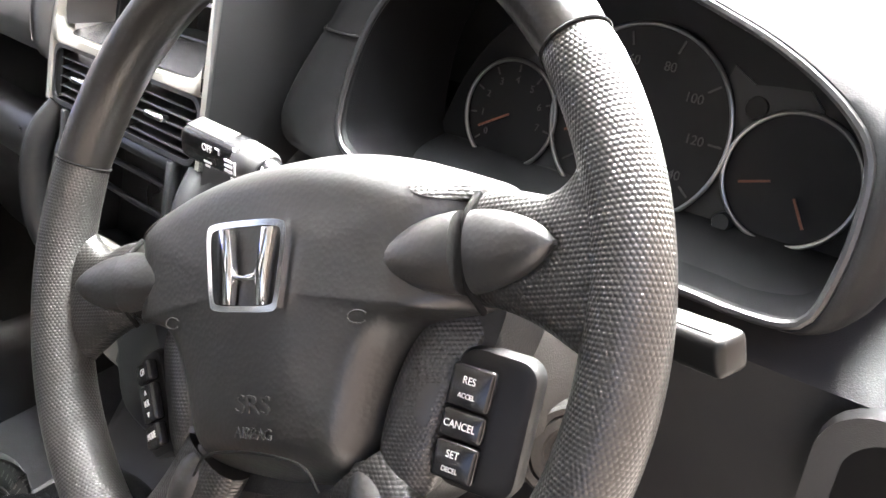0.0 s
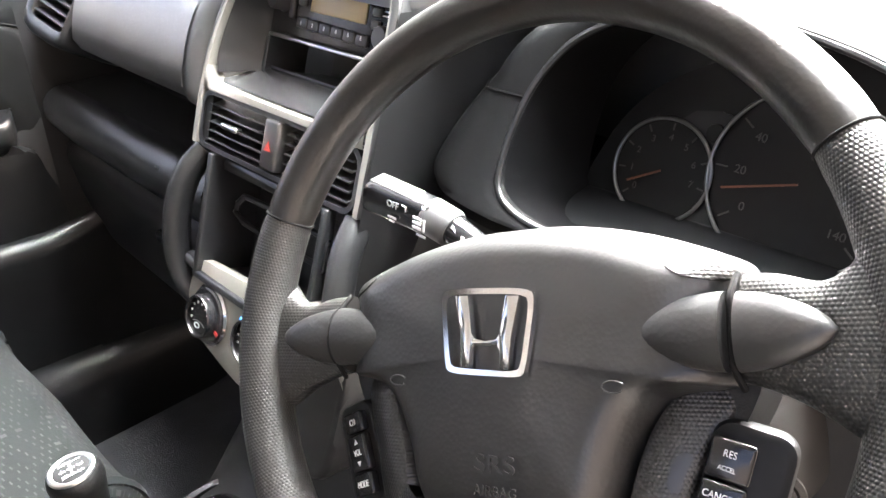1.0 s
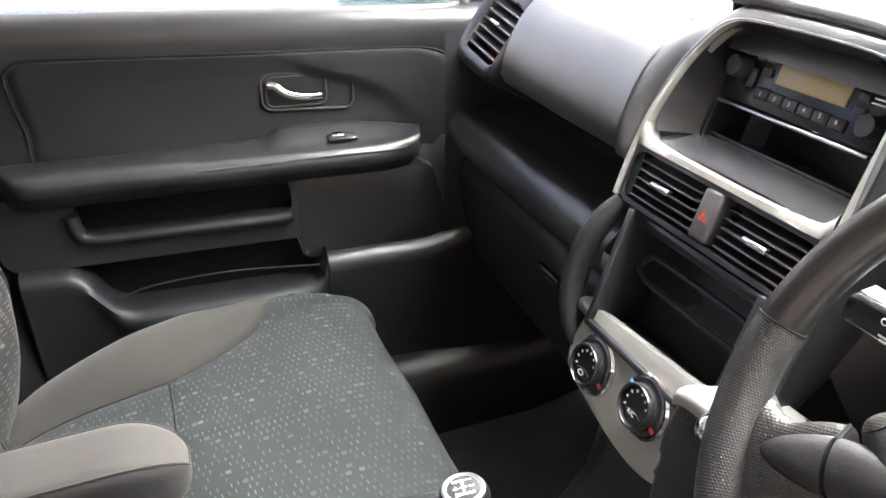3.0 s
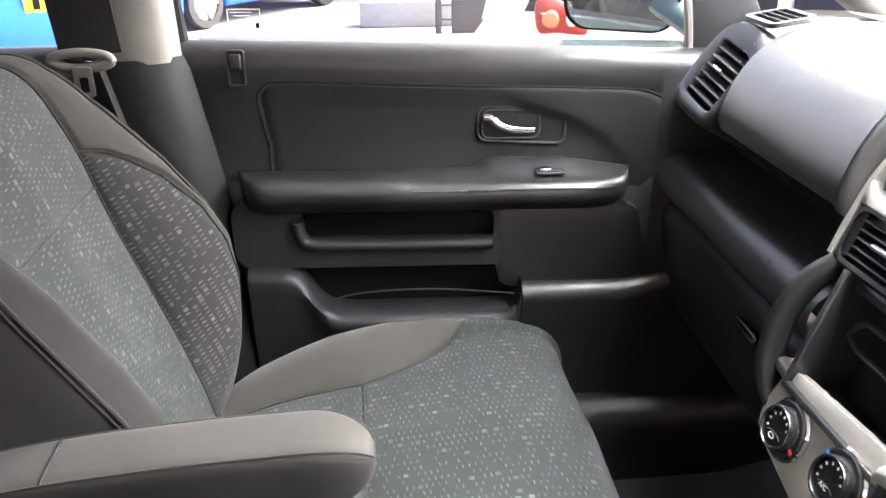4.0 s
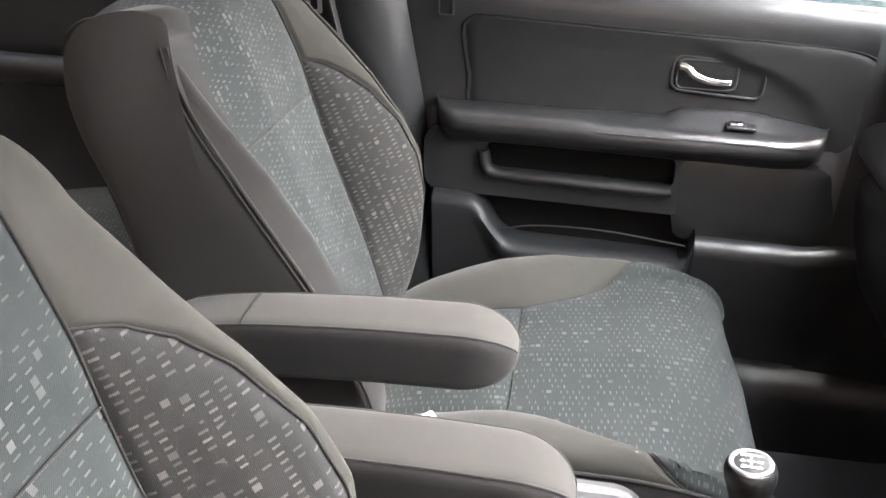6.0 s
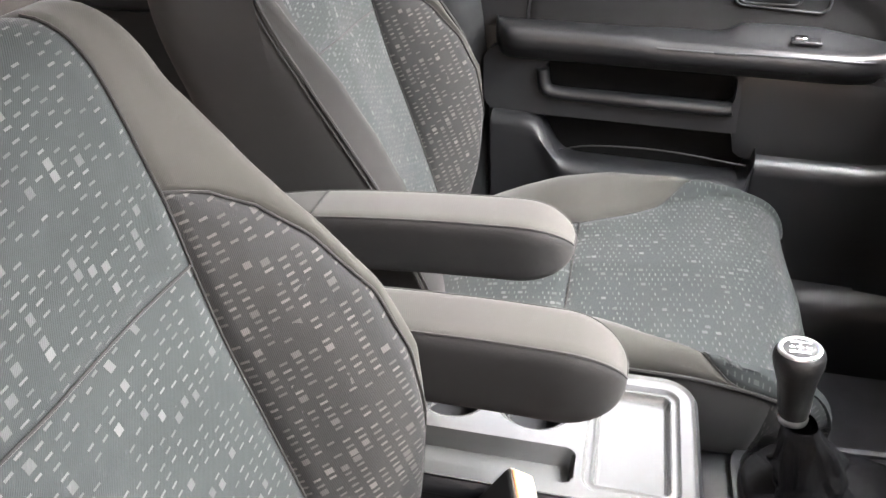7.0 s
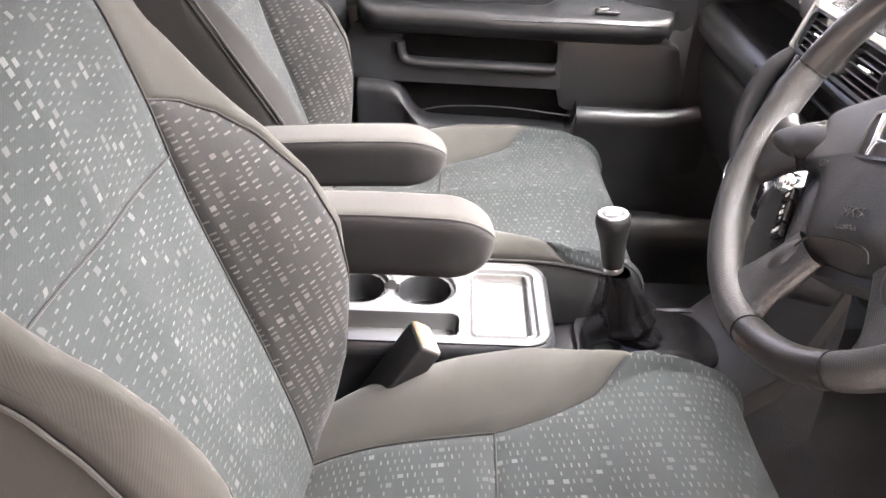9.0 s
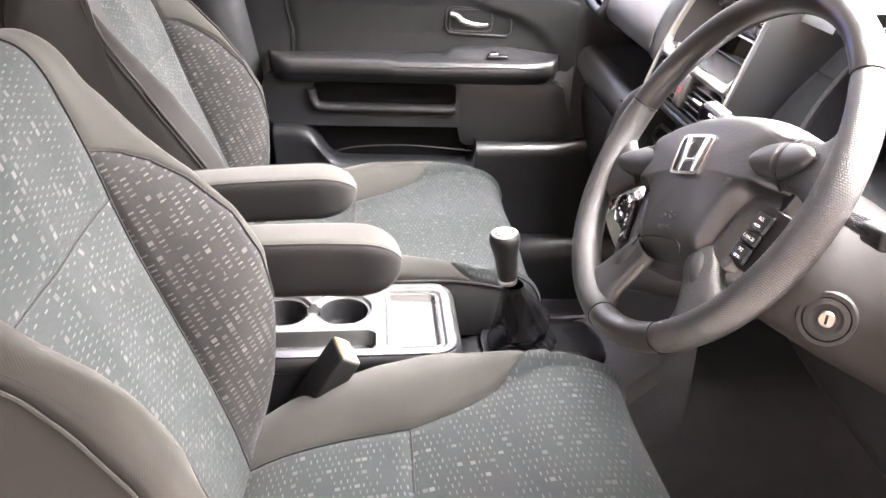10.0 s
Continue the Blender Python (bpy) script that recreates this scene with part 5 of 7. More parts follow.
rbox(bm, (0.022, 0.005, 0.006), V @ pose(0.002, 0.0015, 0.006), 0.002)
part("tab", bm, CHROME, vent, "bright adjusting tab")
for y in (-0.034, 0.012, 0.028):
    bm = B()
    rbox(bm, (0.005, 0.004, 0.0006), V @ pose(-0.047, y, 0.0028, 0, -6, 0), 0)
    part("symbol", bm, WHITE, vent)
# slotted demister outlet above it
DV = axes((-0.500, 0.345, 1.2245), (1, -0.04, 0), (0, -0.16, 1))
dem = thing("demister_outlet", DV, "small slotted black window demister outlet", "air vent")
bm = B()
ring_plate(bm, rrect(0.088, 0.062, 0.012, 6), rrect(0.072, 0.046, 0.006, 6), 0.006, DV @ pose(0, 0, -0.003))
part("outlet_frame", bm, DASH, dem, "black outlet frame", 40)
bm = B()
prism(bm, rrect(0.074, 0.048, 0.006), 0.002, DV @ pose(0, 0, -0.0035))
part("outlet_back", bm, MATT, dem)
for k in range(3):
    bm = B()
    rbox(bm, (0.072, 0.0024, 0.006), DV @ pose(0, -0.0115 + 0.0115 * k, 0.0), 0.0008, 1)
    part("slat", bm, DASH, dem)

# ---------------------------------------------------------------- centre stack
S = axes((-0.013, 0.256, 1.096), (1, 0, 0), (0, -1, 0.33))
stack = thing("centre_stack", S, "silver and black centre stack with vents", "console")
# silver bezel: a frame round the upper recess and a bar above the vents
left_strip_o = [(-0.131, -0.044), (-0.131, 0.0), (-0.127, 0.05), (-0.112, 0.10), (-0.092, 0.135), (-0.072, 0.155), (-0.045, 0.162), (0.0, 0.163), (0.045, 0.163), (0.090, 0.161), (0.118, 0.155), (0.130, 0.135), (0.132, 0.05), (0.131, 0.0), (0.131, -0.044)]
left_strip_i = [(-0.124, -0.044), (-0.1225, 0.008), (-0.117, 0.05), (-0.102, 0.10), (-0.084, 0.133), (-0.067, 0.151), (-0.045, 0.1585), (0.0, 0.1605), (0.045, 0.1605), (0.090, 0.1585), (0.113, 0.1515), (0.1225, 0.133), (0.122, 0.05), (0.1225, 0.008), (0.124, -0.044)]
low_top = lambda loop: [(x, y if y < 0.07 else 0.07 + (y - 0.07) * 0.89) for x, y in loop]
so, si = smooth_path(low_top(left_strip_o), 90), smooth_path(low_top(left_strip_i), 90)
# the soft pad laps over the outer part of the frame, more so towards the top
lap = [interp(o[1], (0.01, 0.08, 0.13), (0.0, 0.48, 0.70)) for o in so]


def bezel_rows(steps):
    return [[S @ Vector((o[0] + (i[0] - o[0]) * f(k), o[1] + (i[1] - o[1]) * f(k), z)) for o, i, k in zip(so, si, lap)] for f, z in steps]


bm = B()
grid(bm, bezel_rows(((lambda k: 0.0, -0.02), (lambda k: 0.0, 0.001), (lambda k: 0.5 * k, 0.0034), (lambda k: k, 0.0034))))
part("bezel_surround", bm, PAD, stack, "soft black edge round the bezel", 45)
bm = B()
grid(bm, bezel_rows(((lambda k: k, 0.001), (lambda k: k, 0.003), (lambda k: k + 0.85 * (1 - k), 0.003), (lambda k: 1.0, 0.001), (lambda k: 1.0, -0.015))))
part("bezel", bm, SILVER, stack, "satin silver bezel", 45)
bm = B()
bar_t = smooth_path([(-0.121, 0.038), (-0.114, 0.028), (-0.10, 0.0230), (-0.05, 0.0210), (0, 0.0205), (0.05, 0.0210), (0.10, 0.0230), (0.114, 0.028), (0.121, 0.038)], 40)
bar_b = smooth_path([(-0.123, 0.012), (-0.113, 0.0115), (-0.10, 0.0115), (-0.05, 0.012), (0, 0.0125), (0.05, 0.012), (0.10, 0.0115), (0.113, 0.0115), (0.123, 0.012)], 40)
grid(bm, [[S @ Vector((*(b * (1 - m) + t * m), z)) for b, t in zip(bar_b, bar_t)] for m, z in ((0, -0.01), (0, 0.002), (0.1, 0.004), (0.8, 0.004), (0.95, 0.0025), (1.0, -0.002), (1.0, -0.012))])
part("bezel_bar", bm, SILVER, stack, "satin silver bar", 45)

# recess: side walls, roof and sloping shelf running back to the radio
def at_s(x, y, z):
    return S @ Vector((x, y, z))


ring_front = smooth_path(low_top([(-0.112, 0.030), (-0.1165, 0.05), (-0.1015, 0.10), (-0.0835, 0.133), (-0.0665, 0.151), (-0.045, 0.158), (0.0, 0.160), (0.045, 0.160), (0.090, 0.158), (0.1125, 0.151), (0.122, 0.133), (0.1215, 0.05), (0.112, 0.030)]), 60)
ring_back = smooth_path(low_top([(-0.091, 0.040), (-0.092, 0.050), (-0.0915, 0.09), (-0.0905, 0.130), (-0.085, 0.146), (-0.05, 0.1515), (0.0, 0.1525), (0.045, 0.1525), (0.088, 0.1515), (0.098, 0.146), (0.100, 0.13), (0.099, 0.050), (0.097, 0.040)]), 60)
bm = B()
grid(bm, [[at_s(*(f * (1 - m) + b * m), -0.004 - 0.040 * m) for f, b in zip(ring_front, ring_back)] for m in np.linspace(0, 1, 6)])
part("recess", bm, DASH, stack, "black recess round the radio", 40)
bm = B()
grid(bm, [[at_s(x * (1 - 0.13 * m), 0.0225 + 0.0225 * m**1.25, -0.002 - 0.046 * m) for x in np.linspace(-0.113, 0.114, 12)] for m in np.linspace(0, 1, 8)])
part("recess_shelf", bm, plain("shelf_satin", (0.022, 0.022, 0.023), 0.24, grain=0.2, scale=1200, vary=0.08, spec=0.8), stack, "sloping satin black shelf", 40)
bm = B()
sweep(bm, [at_s(x, 0.0455, -0.0465) for x in np.linspace(-0.094, 0.098, 8)], 0.0014, 8)
part("shelf_edge", bm, DASH, stack)
R0 = S @ pose(0.001, 0.004, -0.044)
for nm, size, at in (("slot_side", (0.006, 0.042, 0.05), (-0.09, 0.05, -0.02)), ("slot_side", (0.006, 0.042, 0.05), (0.097, 0.05, -0.02)), ("slot_floor", (0.190, 0.004, 0.08), (0.003, 0.037, -0.046)), ("slot_back", (0.190, 0.05, 0.004), (0.003, 0.05, -0.085))):
    bm = B()
    rbox(bm, size, R0 @ pose(*at), 0.001)
    part(nm, bm, LOWER, stack, "", 30)
bm = B()
rbox(bm, (0.176, 0.0035, 0.006), R0 @ pose(0, 0.0735, 0.003), 0.0012)
part("trim_bar", bm, STEEL, stack, "thin bright trim bar")

# brow rolling back from the bezel to the dash top
bm = B()
crest = [S @ Vector((*o, -0.002)) for o in so if o[1] > 0.085]
grid(bm, [[p + Vector((0, dy, dz)) for p in crest] for dy, dz in ((0.0, 0.0), (0.003, 0.006), (0.010, 0.011), (0.030, 0.013), (0.075, 0.008))])
part("brow", bm, PAD, dash, "soft black brow over the radio", 60)
# dash top behind the recess
bm = B()
grid(bm, [[(x, y, z) for x in np.linspace(-0.17, 0.20, 8)] for y, z in ((0.322, 1.205), (0.328, 1.222), (0.345, 1.228), (0.45, 1.226), (0.62, 1.196))])
part("upper_pad", bm, PAD, dash, "", 60)

# radio
RR = R0 @ pose(0.0045, 0.0735, 0) @ Matrix.Diagonal((1.065, 1.10, 1, 1)) @ pose(0, -0.0735, 0)
radio = thing("car_radio", R0, "black car radio with amber display", "radio")
bm = B()
rbox(bm, (0.180, 0.062, 0.05), RR @ pose(0, 0.106, -0.022), 0.003)
part("faceplate", bm, GLOSS, radio, "black faceplate")
bm = B()
rbox(bm, (0.128, 0.007, 0.002), RR @ pose(0.0, 0.1275, 0.0035), 0.0008)
part("disc_slot", bm, MATT, radio)
LCD = plain("amber_display", (0.33, 0.26, 0.13), 0.25, vary=0.06)
bm = B()
rbox(bm, (0.074, 0.0170, 0.002), RR @ pose(0.004, 0.1085, 0.0035), 0.0008)
part("display", bm, LCD, radio, "unlit amber display")
KEY = plain("radio_key", (0.028, 0.028, 0.03), 0.35, vary=0.1)
for kx, ky in ((-0.073, 0.1045), (0.073, 0.0935)):
    bm = B()
    lathe(bm, [(0.0, 0.015), (0.0078, 0.015), (0.0088, 0.0135), (0.0092, 0.003), (0.0105, 0.0)], 24, RR @ pose(kx, ky, 0.003))
    part("knob", bm, KEY, radio, "round black knob")
for k in range(6):
    bm = B()
    rbox(bm, (0.0150, 0.0095, 0.004), RR @ pose(-0.0405 + 0.0164 * k, 0.0895 - 0.0004 * k, 0.0045), 0.0016)
    key = part("preset_key", bm, KEY, radio)
    lettering("lettering", str(k + 1), 0.005, RR @ pose(-0.0405 + 0.0164 * k, 0.0888, 0.0067), WHITE, key)
for x, y, w, h in ((-0.0565, 0.118, 0.008, 0.008), (-0.0445, 0.118, 0.010, 0.007), (-0.0445, 0.1065, 0.010, 0.007), (-0.0575, 0.099, 0.007, 0.016), (0.0545, 0.1115, 0.010, 0.007), (0.0545, 0.1015, 0.010, 0.007), (0.062, 0.124, 0.013, 0.009), (0.076, 0.124, 0.013, 0.009), (-0.077, 0.127, 0.007, 0.008)):
    bm = B()
    rbox(bm, (w, h, 0.004), RR @ pose(x, y, 0.0045), 0.0015)
    part("key", bm, KEY, radio)
for x, y, w in ((0.062, 0.1255, 0.007), (0.076, 0.1255, 0.008), (0.066, 0.113, 0.010), (0.066, 0.1095, 0.012), (-0.073, 0.1175, 0.010)):
    bm = B()
    rbox(bm, (w, 0.0012, 0.0004), RR @ pose(x, y, 0.0068 if y > 0.12 else 0.0036), 0)
    part("printed_bar", bm, WHITE, radio)

# twin vents and the hazard switch between them
bm = B()
prism(bm, rrect(0.238, 0.052, 0.012), 0.004, S @ pose(0, -0.016, -0.034))
prism(bm, rrect(0.020, 0.046, 0.004), 0.034, S @ pose(-0.1175, -0.016, -0.034))
part("vent_housing", bm, MATT, stack)
bm = B()
ring_plate(bm, rrect(0.246, 0.058, 0.014, 6), rrect(0.238, 0.049, 0.012, 6), 0.014, S @ pose(0, -0.0165, -0.012))
part("vent_surround", bm, DASH, stack)
for sx in (-1, 1):
    V2 = S @ pose(sx * 0.0645, -0.016, 0)
    cv = thing("centre_vent", V2, "black slatted dashboard air vent", "air vent", "centre vents")
    for k in range(5):
        bm = B()
        rbox(bm, (0.094, 0.0022, 0.017), V2 @ pose(0, -0.0175 + 0.0088 * k, -0.008, 20, 0, 0), 0.0008, 1)
        part("slat", bm, DASH, cv)
    for k in range(4):
        bm = B()
        rbox(bm, (0.0015, 0.044, 0.012), V2 @ pose(-0.036 + 0.024 * k, 0, -0.025), 0)
        part("guide", bm, MATT, cv)
    bm = B()
    rbox(bm, (0.028, 0.0062, 0.009), V2 @ pose(-0.002, 0.0, 0.002), 0.0026)
    part("tab", bm, CHROME, cv, "bright adjusting tab")
hz = thing("hazard_switch", S, "grey hazard switch with red triangle", "switch")
bm = B()
rbox(bm, (0.024, 0.048, 0.03), S @ pose(0, -0.0155, -0.010), 0.004)
part("switch_body", bm, plain("switch_grey", (0.028, 0.027, 0.026), 0.4), hz)
bm = B()
TRI = [(0.0062 * math.cos(radians(90 + 120 * k)), 0.0062 * math.sin(radians(90 + 120 * k))) for k in range(3)]
ring_plate(bm, TRI, [(x * 0.22, y * 0.22) for x, y in TRI], 0.0004, S @ pose(0, -0.018, 0.0052))
part("warning_triangle", bm, RED, hz, "red warning triangle")

# lower pocket, grab handle and heater panel
L = axes((-0.013, 0.219, 0.985), (1, 0, 0), (0, -1, 0.33))
for nm, size, at in (("pocket_side", (0.008, 0.13, 0.10), (-0.092, 0.005, -0.045)), ("pocket_side", (0.008, 0.13, 0.10), (0.092, 0.005, -0.045)), ("pocket_back", (0.19, 0.13, 0.006), (0, 0.005, -0.062)), ("pocket_floor", (0.19, 0.008, 0.07), (0, -0.058, -0.03))):
    bm = B()
    rbox(bm, size, L @ pose(*at), 0.002)
    part(nm, bm, DASH, stack, "", 30)
bm = B()
lip = rounded([(-0.075, 0.030), (0.075, 0.030), (0.082, 0.018), (0.070, 0.004), (-0.070, 0.004), (-0.082, 0.018)], 5)
sweep(bm, [L @ Vector((x, y, -0.030)) for x, y in lip], 0.0032, 8, closed=True)
part("pocket_lip", bm, DASH, stack)
bm = B()
prism(bm, rrect(0.19, 0.012, 0.003), 0.02, L @ pose(0, 0.060, -0.03), 0.003)
part("pocket_brow", bm, DASH, stack)
for sx, nm in ((-1, "grab_handle"), (1, "side_rail")):
    bm = B()
    pts = smooth_path([(sx * 0.122, 0.066, -0.010), (sx * 0.128, 0.04, 0.004), (sx * 0.133, 0.0, 0.008), (sx * 0.130, -0.05, 0.002), (sx * 0.118, -0.085, -0.012), (sx * 0.095, -0.10, -0.022)], 30)
    sweep(bm, [L @ Vector(p) for p in pts], 0.0128, 16, flat=(0.85, 1.2), up=tuple(L.to_3x3() @ Vector((0, 0, 1))))
    part(nm, bm, LOWER, stack, "black grab handle")
bm = B()
rbox(bm, (0.012, 0.10, 0.05), L @ pose(-0.10, 0.0, -0.03, 0, 10, 0), 0.004)
rbox(bm, (0.03, 0.012, 0.045), L @ pose(-0.112, -0.052, -0.022, 0, 0, -8), 0.004)
part("handle_well", bm, plain("satin_black", (0.05, 0.05, 0.053), 0.3), stack)

# heater panel with its dials
HP = axes((-0.013, 0.193, 0.905), (1, 0, 0), (0, -1, 0.33))
bm = B()
panel = rounded([(-0.092, 0.040), (-0.04, 0.045), (0.04, 0.050), (0.112, 0.054), (0.118, 0.02), (0.100, -0.03), (0.075, -0.052), (0.035, -0.060), (-0.01, -0.056), (-0.06, -0.045), (-0.098, -0.034), (-0.108, -0.010), (-0.103, 0.025)], 6)
dome(bm, panel, lambda t: -0.002 * t**8, (0, 0), 8, HP, 0.010)
part("heater_panel", bm, SILVER, stack, "satin silver heater panel", 60)
PRINT_DULL = plain("dull_print", (0.10, 0.10, 0.10), 0.6, vary=0.05)
for k, (dx, dy) in enumerate(((-0.058, -0.007), (0.026, 0.001))):
    D = HP @ pose(dx, dy, 0.001)
    dial = thing("heater_dial", D, "round black heater dial with chrome rim", "dial", "heater dials")
    bm = B()
    lathe(bm, [(0.0295, -0.004), (0.0318, -0.002), (0.0322, 0.0015), (0.0300, 0.0035), (0.0288, 0.002)], 40, D)
    part("chrome_rim", bm, CHROME, dial, "chrome rim")
    bm = B()
    lathe(bm, [(0, 0.006), (0.0275, 0.006), (0.0290, 0.0045), (0.0290, -0.002)], 40, D)
    part("dial_face", bm, GLOSS, dial)
    bm = B()
    lathe(bm, [(0.0185, 0.006), (0.0185, 0.0145), (0.0195, 0.0165), (0.0215, 0.0165), (0.0225, 0.0145), (0.0228, 0.006)], 36, D)
    part("turning_ring", bm, GLOSS, dial)
    bm = B()
    lathe(bm, [(0, 0.0125), (0.0172, 0.0125), (0.0183, 0.011), (0.0183, 0.006)], 36, D)
    part("centre_button", bm, GLOSS, dial)
    for j in range(7):
        a = radians(200 - 30 * j)
        bm = B()
        rbox(bm, (0.0030, 0.0012, 0.0003), D @ pose(0.0145 * math.cos(a), 0.0145 * math.sin(a), 0.0128, 0, 0, 200 - 30 * j), 0)
        rbox(bm, (0.0012, 0.0022, 0.0003), D @ pose(0.0145 * math.cos(a), 0.0145 * math.sin(a), 0.0128, 0, 0, 200 - 30 * j), 0)
        part("printed_mark", bm, WHITE, dial)
    bm = B()
    sweep(bm, [D @ Vector((0.0125 * math.cos(q), -0.0115 + 0.006 * math.sin(q), 0.0127)) for q in np.linspace(0.5, 2.6, 14)], 0.0004, 5)
    part("button_joint", bm, PRINT_DULL, dial)
    if k == 0:
        bm = B()
        sweep(bm, [D @ Vector((-0.002 + 0.0042 * math.cos(q), -0.0105 + 0.0026 * math.sin(q), 0.0128)) for q in np.linspace(0, 2 * math.pi, 17)[:-1]], 0.0005, 5, closed=True)
        part("printed_mark", bm, WHITE, dial)
    if k == 1:
        lettering("lettering", "A/C", 0.0068, D @ pose(-0.002, -0.0085, 0.0129), WHITE, dial)
    for a, m in ((-25, RED), (150, plain("blue_mark", (0.05, 0.25, 0.8), 0.4)))[: 1 + k]:
        bm = B()
        rbox(bm, (0.006, 0.0035, 0.0006), D @ pose(0.0255 * math.cos(radians(a)), 0.0255 * math.sin(radians(a)), 0.0063, 0, 0, a), 0)
        part("temperature_mark", bm, m, dial)

# brow of the dashboard top over the stack, running to the windscreen
bm = B()
rows = []
for y, z in ((0.1635, -0.010), (0.1645, -0.003), (0.168, 0.0), (0.176, -0.002)):
    rows.append([S @ Vector((x, y - 0.007 * (abs(x) / 0.12) ** 4, z)) for x in np.linspace(-0.085, 0.134, 20)])
for y, z in ((0.36, 1.262), (0.42, 1.258), (0.50, 1.240), (0.62, 1.205), (0.86, 1.152)):
    rows.append([(x - 0.013, y, z - (0.040 if x < 0 else 0.012) * (abs(x) / 0.14) ** 3) for x in np.linspace(-0.135, 0.145, 20)])
grid(bm, rows)
part("brow", bm, PAD, dash, "soft black brow over the centre stack", 60)
bm = B()
grid(bm, [[(x, y, z) for x in np.linspace(-0.16, 0.20, 8)] for y, z in ((0.415, 1.19), (0.425, 1.222), (0.45, 1.228), (0.62, 1.196), (0.86, 1.146))])
part("dash_base", bm, PAD, dash, "soft black skin under the brow", 60)
# shoulder between the pad's end and the silver frame
bm = B()
edge_a = smooth_path([(-0.131, -0.01), (-0.131, 0.0), (-0.127, 0.05), (-0.112, 0.10), (-0.092, 0.135), (-0.080, 0.150)], 24)
edge_b = smooth_path([(0.256, 1.085), (0.247, 1.10), (0.254, 1.139), (0.274, 1.179), (0.307, 1.209), (0.362, 1.226)], 24)
rows = []
for k in range(24):
    pa = S @ Vector((edge_a[k][0], edge_a[k][1], -0.003))
    pb = Vector((-0.165, edge_b[k][0] + 0.002, edge_b[k][1] - 0.001))
    rows.append([pb.lerp(pa, m) + Vector((0, -0.004 * math.sin(math.pi * m), 0.003 * math.sin(math.pi * m))) for m in np.linspace(0, 1, 9)])
grid(bm, rows)
part("shoulder", bm, PAD, dash, "soft black shoulder beside the silver frame", 60)

# ---------------------------------------------------------------- instrument binnacle
bn = thing("instrument_panel", (0.375, 0.40, 1.10), "hooded instrument panel with three round gauges", "instrument panel")
lip = rounded([(0.250, 1.0775), (0.217, 1.089), (0.210, 1.116), (0.216, 1.157), (0.230, 1.186), (0.252, 1.208), (0.295, 1.226), (0.360, 1.232), (0.420, 1.225), (0.474, 1.211), (0.510, 1.198), (0.541, 1.181), (0.558, 1.163), (0.563, 1.134), (0.5625, 1.112), (0.559, 1.092), (0.549, 1.083), (0.523, 1.080), (0.489, 1.080), (0.375, 1.078), (0.30, 1.077)], 6)
CX, CZ = 0.375, 1.14


def lip_y(z):
    return 0.310 + 0.42 * (z - 1.1)


def ring_at(scale_x, scale_z, off, left=0.0, ahead=0.0):
    """left: how far the flank beside the centre stack stands out; ahead: how far it comes towards the seats."""
    side = [min(1, max(0, (0.32 - x) / 0.09)) * (1 + 1.7 * min(1, max(0, (1.165 - z) / 0.085))) for x, z in lip]
    return [(CX + (x - CX) * scale_x - left * k, lip_y(z) + off + ahead * min(1, k), CZ + (z - CZ) * scale_z) for (x, z), k in zip(lip, side)]


def cowl_ring(m):
    """The cowl behind the lip: its roof closes in towards the gauges and its floor falls away to their feet."""
    return [(CX + (x - CX) * (1 - 0.06 * m), lip_y(z) + 0.004 + 0.100 * m, CZ + (z - CZ) * (1 - 0.14 * m if z > CZ else 1 + 0.42 * m)) for x, z in lip]


bm = B()
grid(bm, [cowl_ring(m) for m in (0.0, 0.08, 0.3, 0.65, 1.0)], close_v=True)
part("inner_cowl", bm, plain("cowl_black", (0.0034, 0.0034, 0.0038), 0.8, grain=0.3, scale=900, vary=0.1, spec=0.08), bn, "matt black inner cowl", 60)
HOOD_RINGS = ((1.0, 1.0, 0.004), (1.008, 1.012, -0.003), (1.03, 1.04, -0.004, 0.005, -0.002), (1.055, 1.075, 0.0, 0.014, -0.008), (1.075, 1.10, 0.008, 0.021, -0.016), (1.09, 1.12, 0.016, 0.026, -0.012), (1.105, 1.135, 0.030, 0.030, 0.0), (1.12, 1.15, 0.06, 0.033), (1.15, 1.17, 0.11, 0.036), (1.17, 1.15, 0.22, 0.036), (1.15, 1.05, 0.32), (0.6, 0.5, 0.33), (0.05, 0.05, 0.33))
bm = B()
grid(bm, [ring_at(*r) for r in HOOD_RINGS], close_v=True)
part("hood", bm, HOOD, bn, "soft black instrument hood", 60)
bm = B()
sweep(bm, [Vector(p) + Vector((0, -0.002, 0)) for p in ring_at(1.004, 1.006, -0.001)], 0.0028, 8, closed=True, up=(0, 1, 0))
part("hood_beading", bm, TRIM, bn)
# joint across the side of the hood
k = min(range(len(lip)), key=lambda q: abs(lip[q][1] - 1.162) + (lip[q][0] > 0.3))
bm = B()
sweep(bm, [Vector(ring_at(*ring)[k]) + Vector((-0.0005, -0.0005, 0)) for ring in HOOD_RINGS[1:7]], 0.0010, 6)
part("hood_joint", bm, MATT, bn)

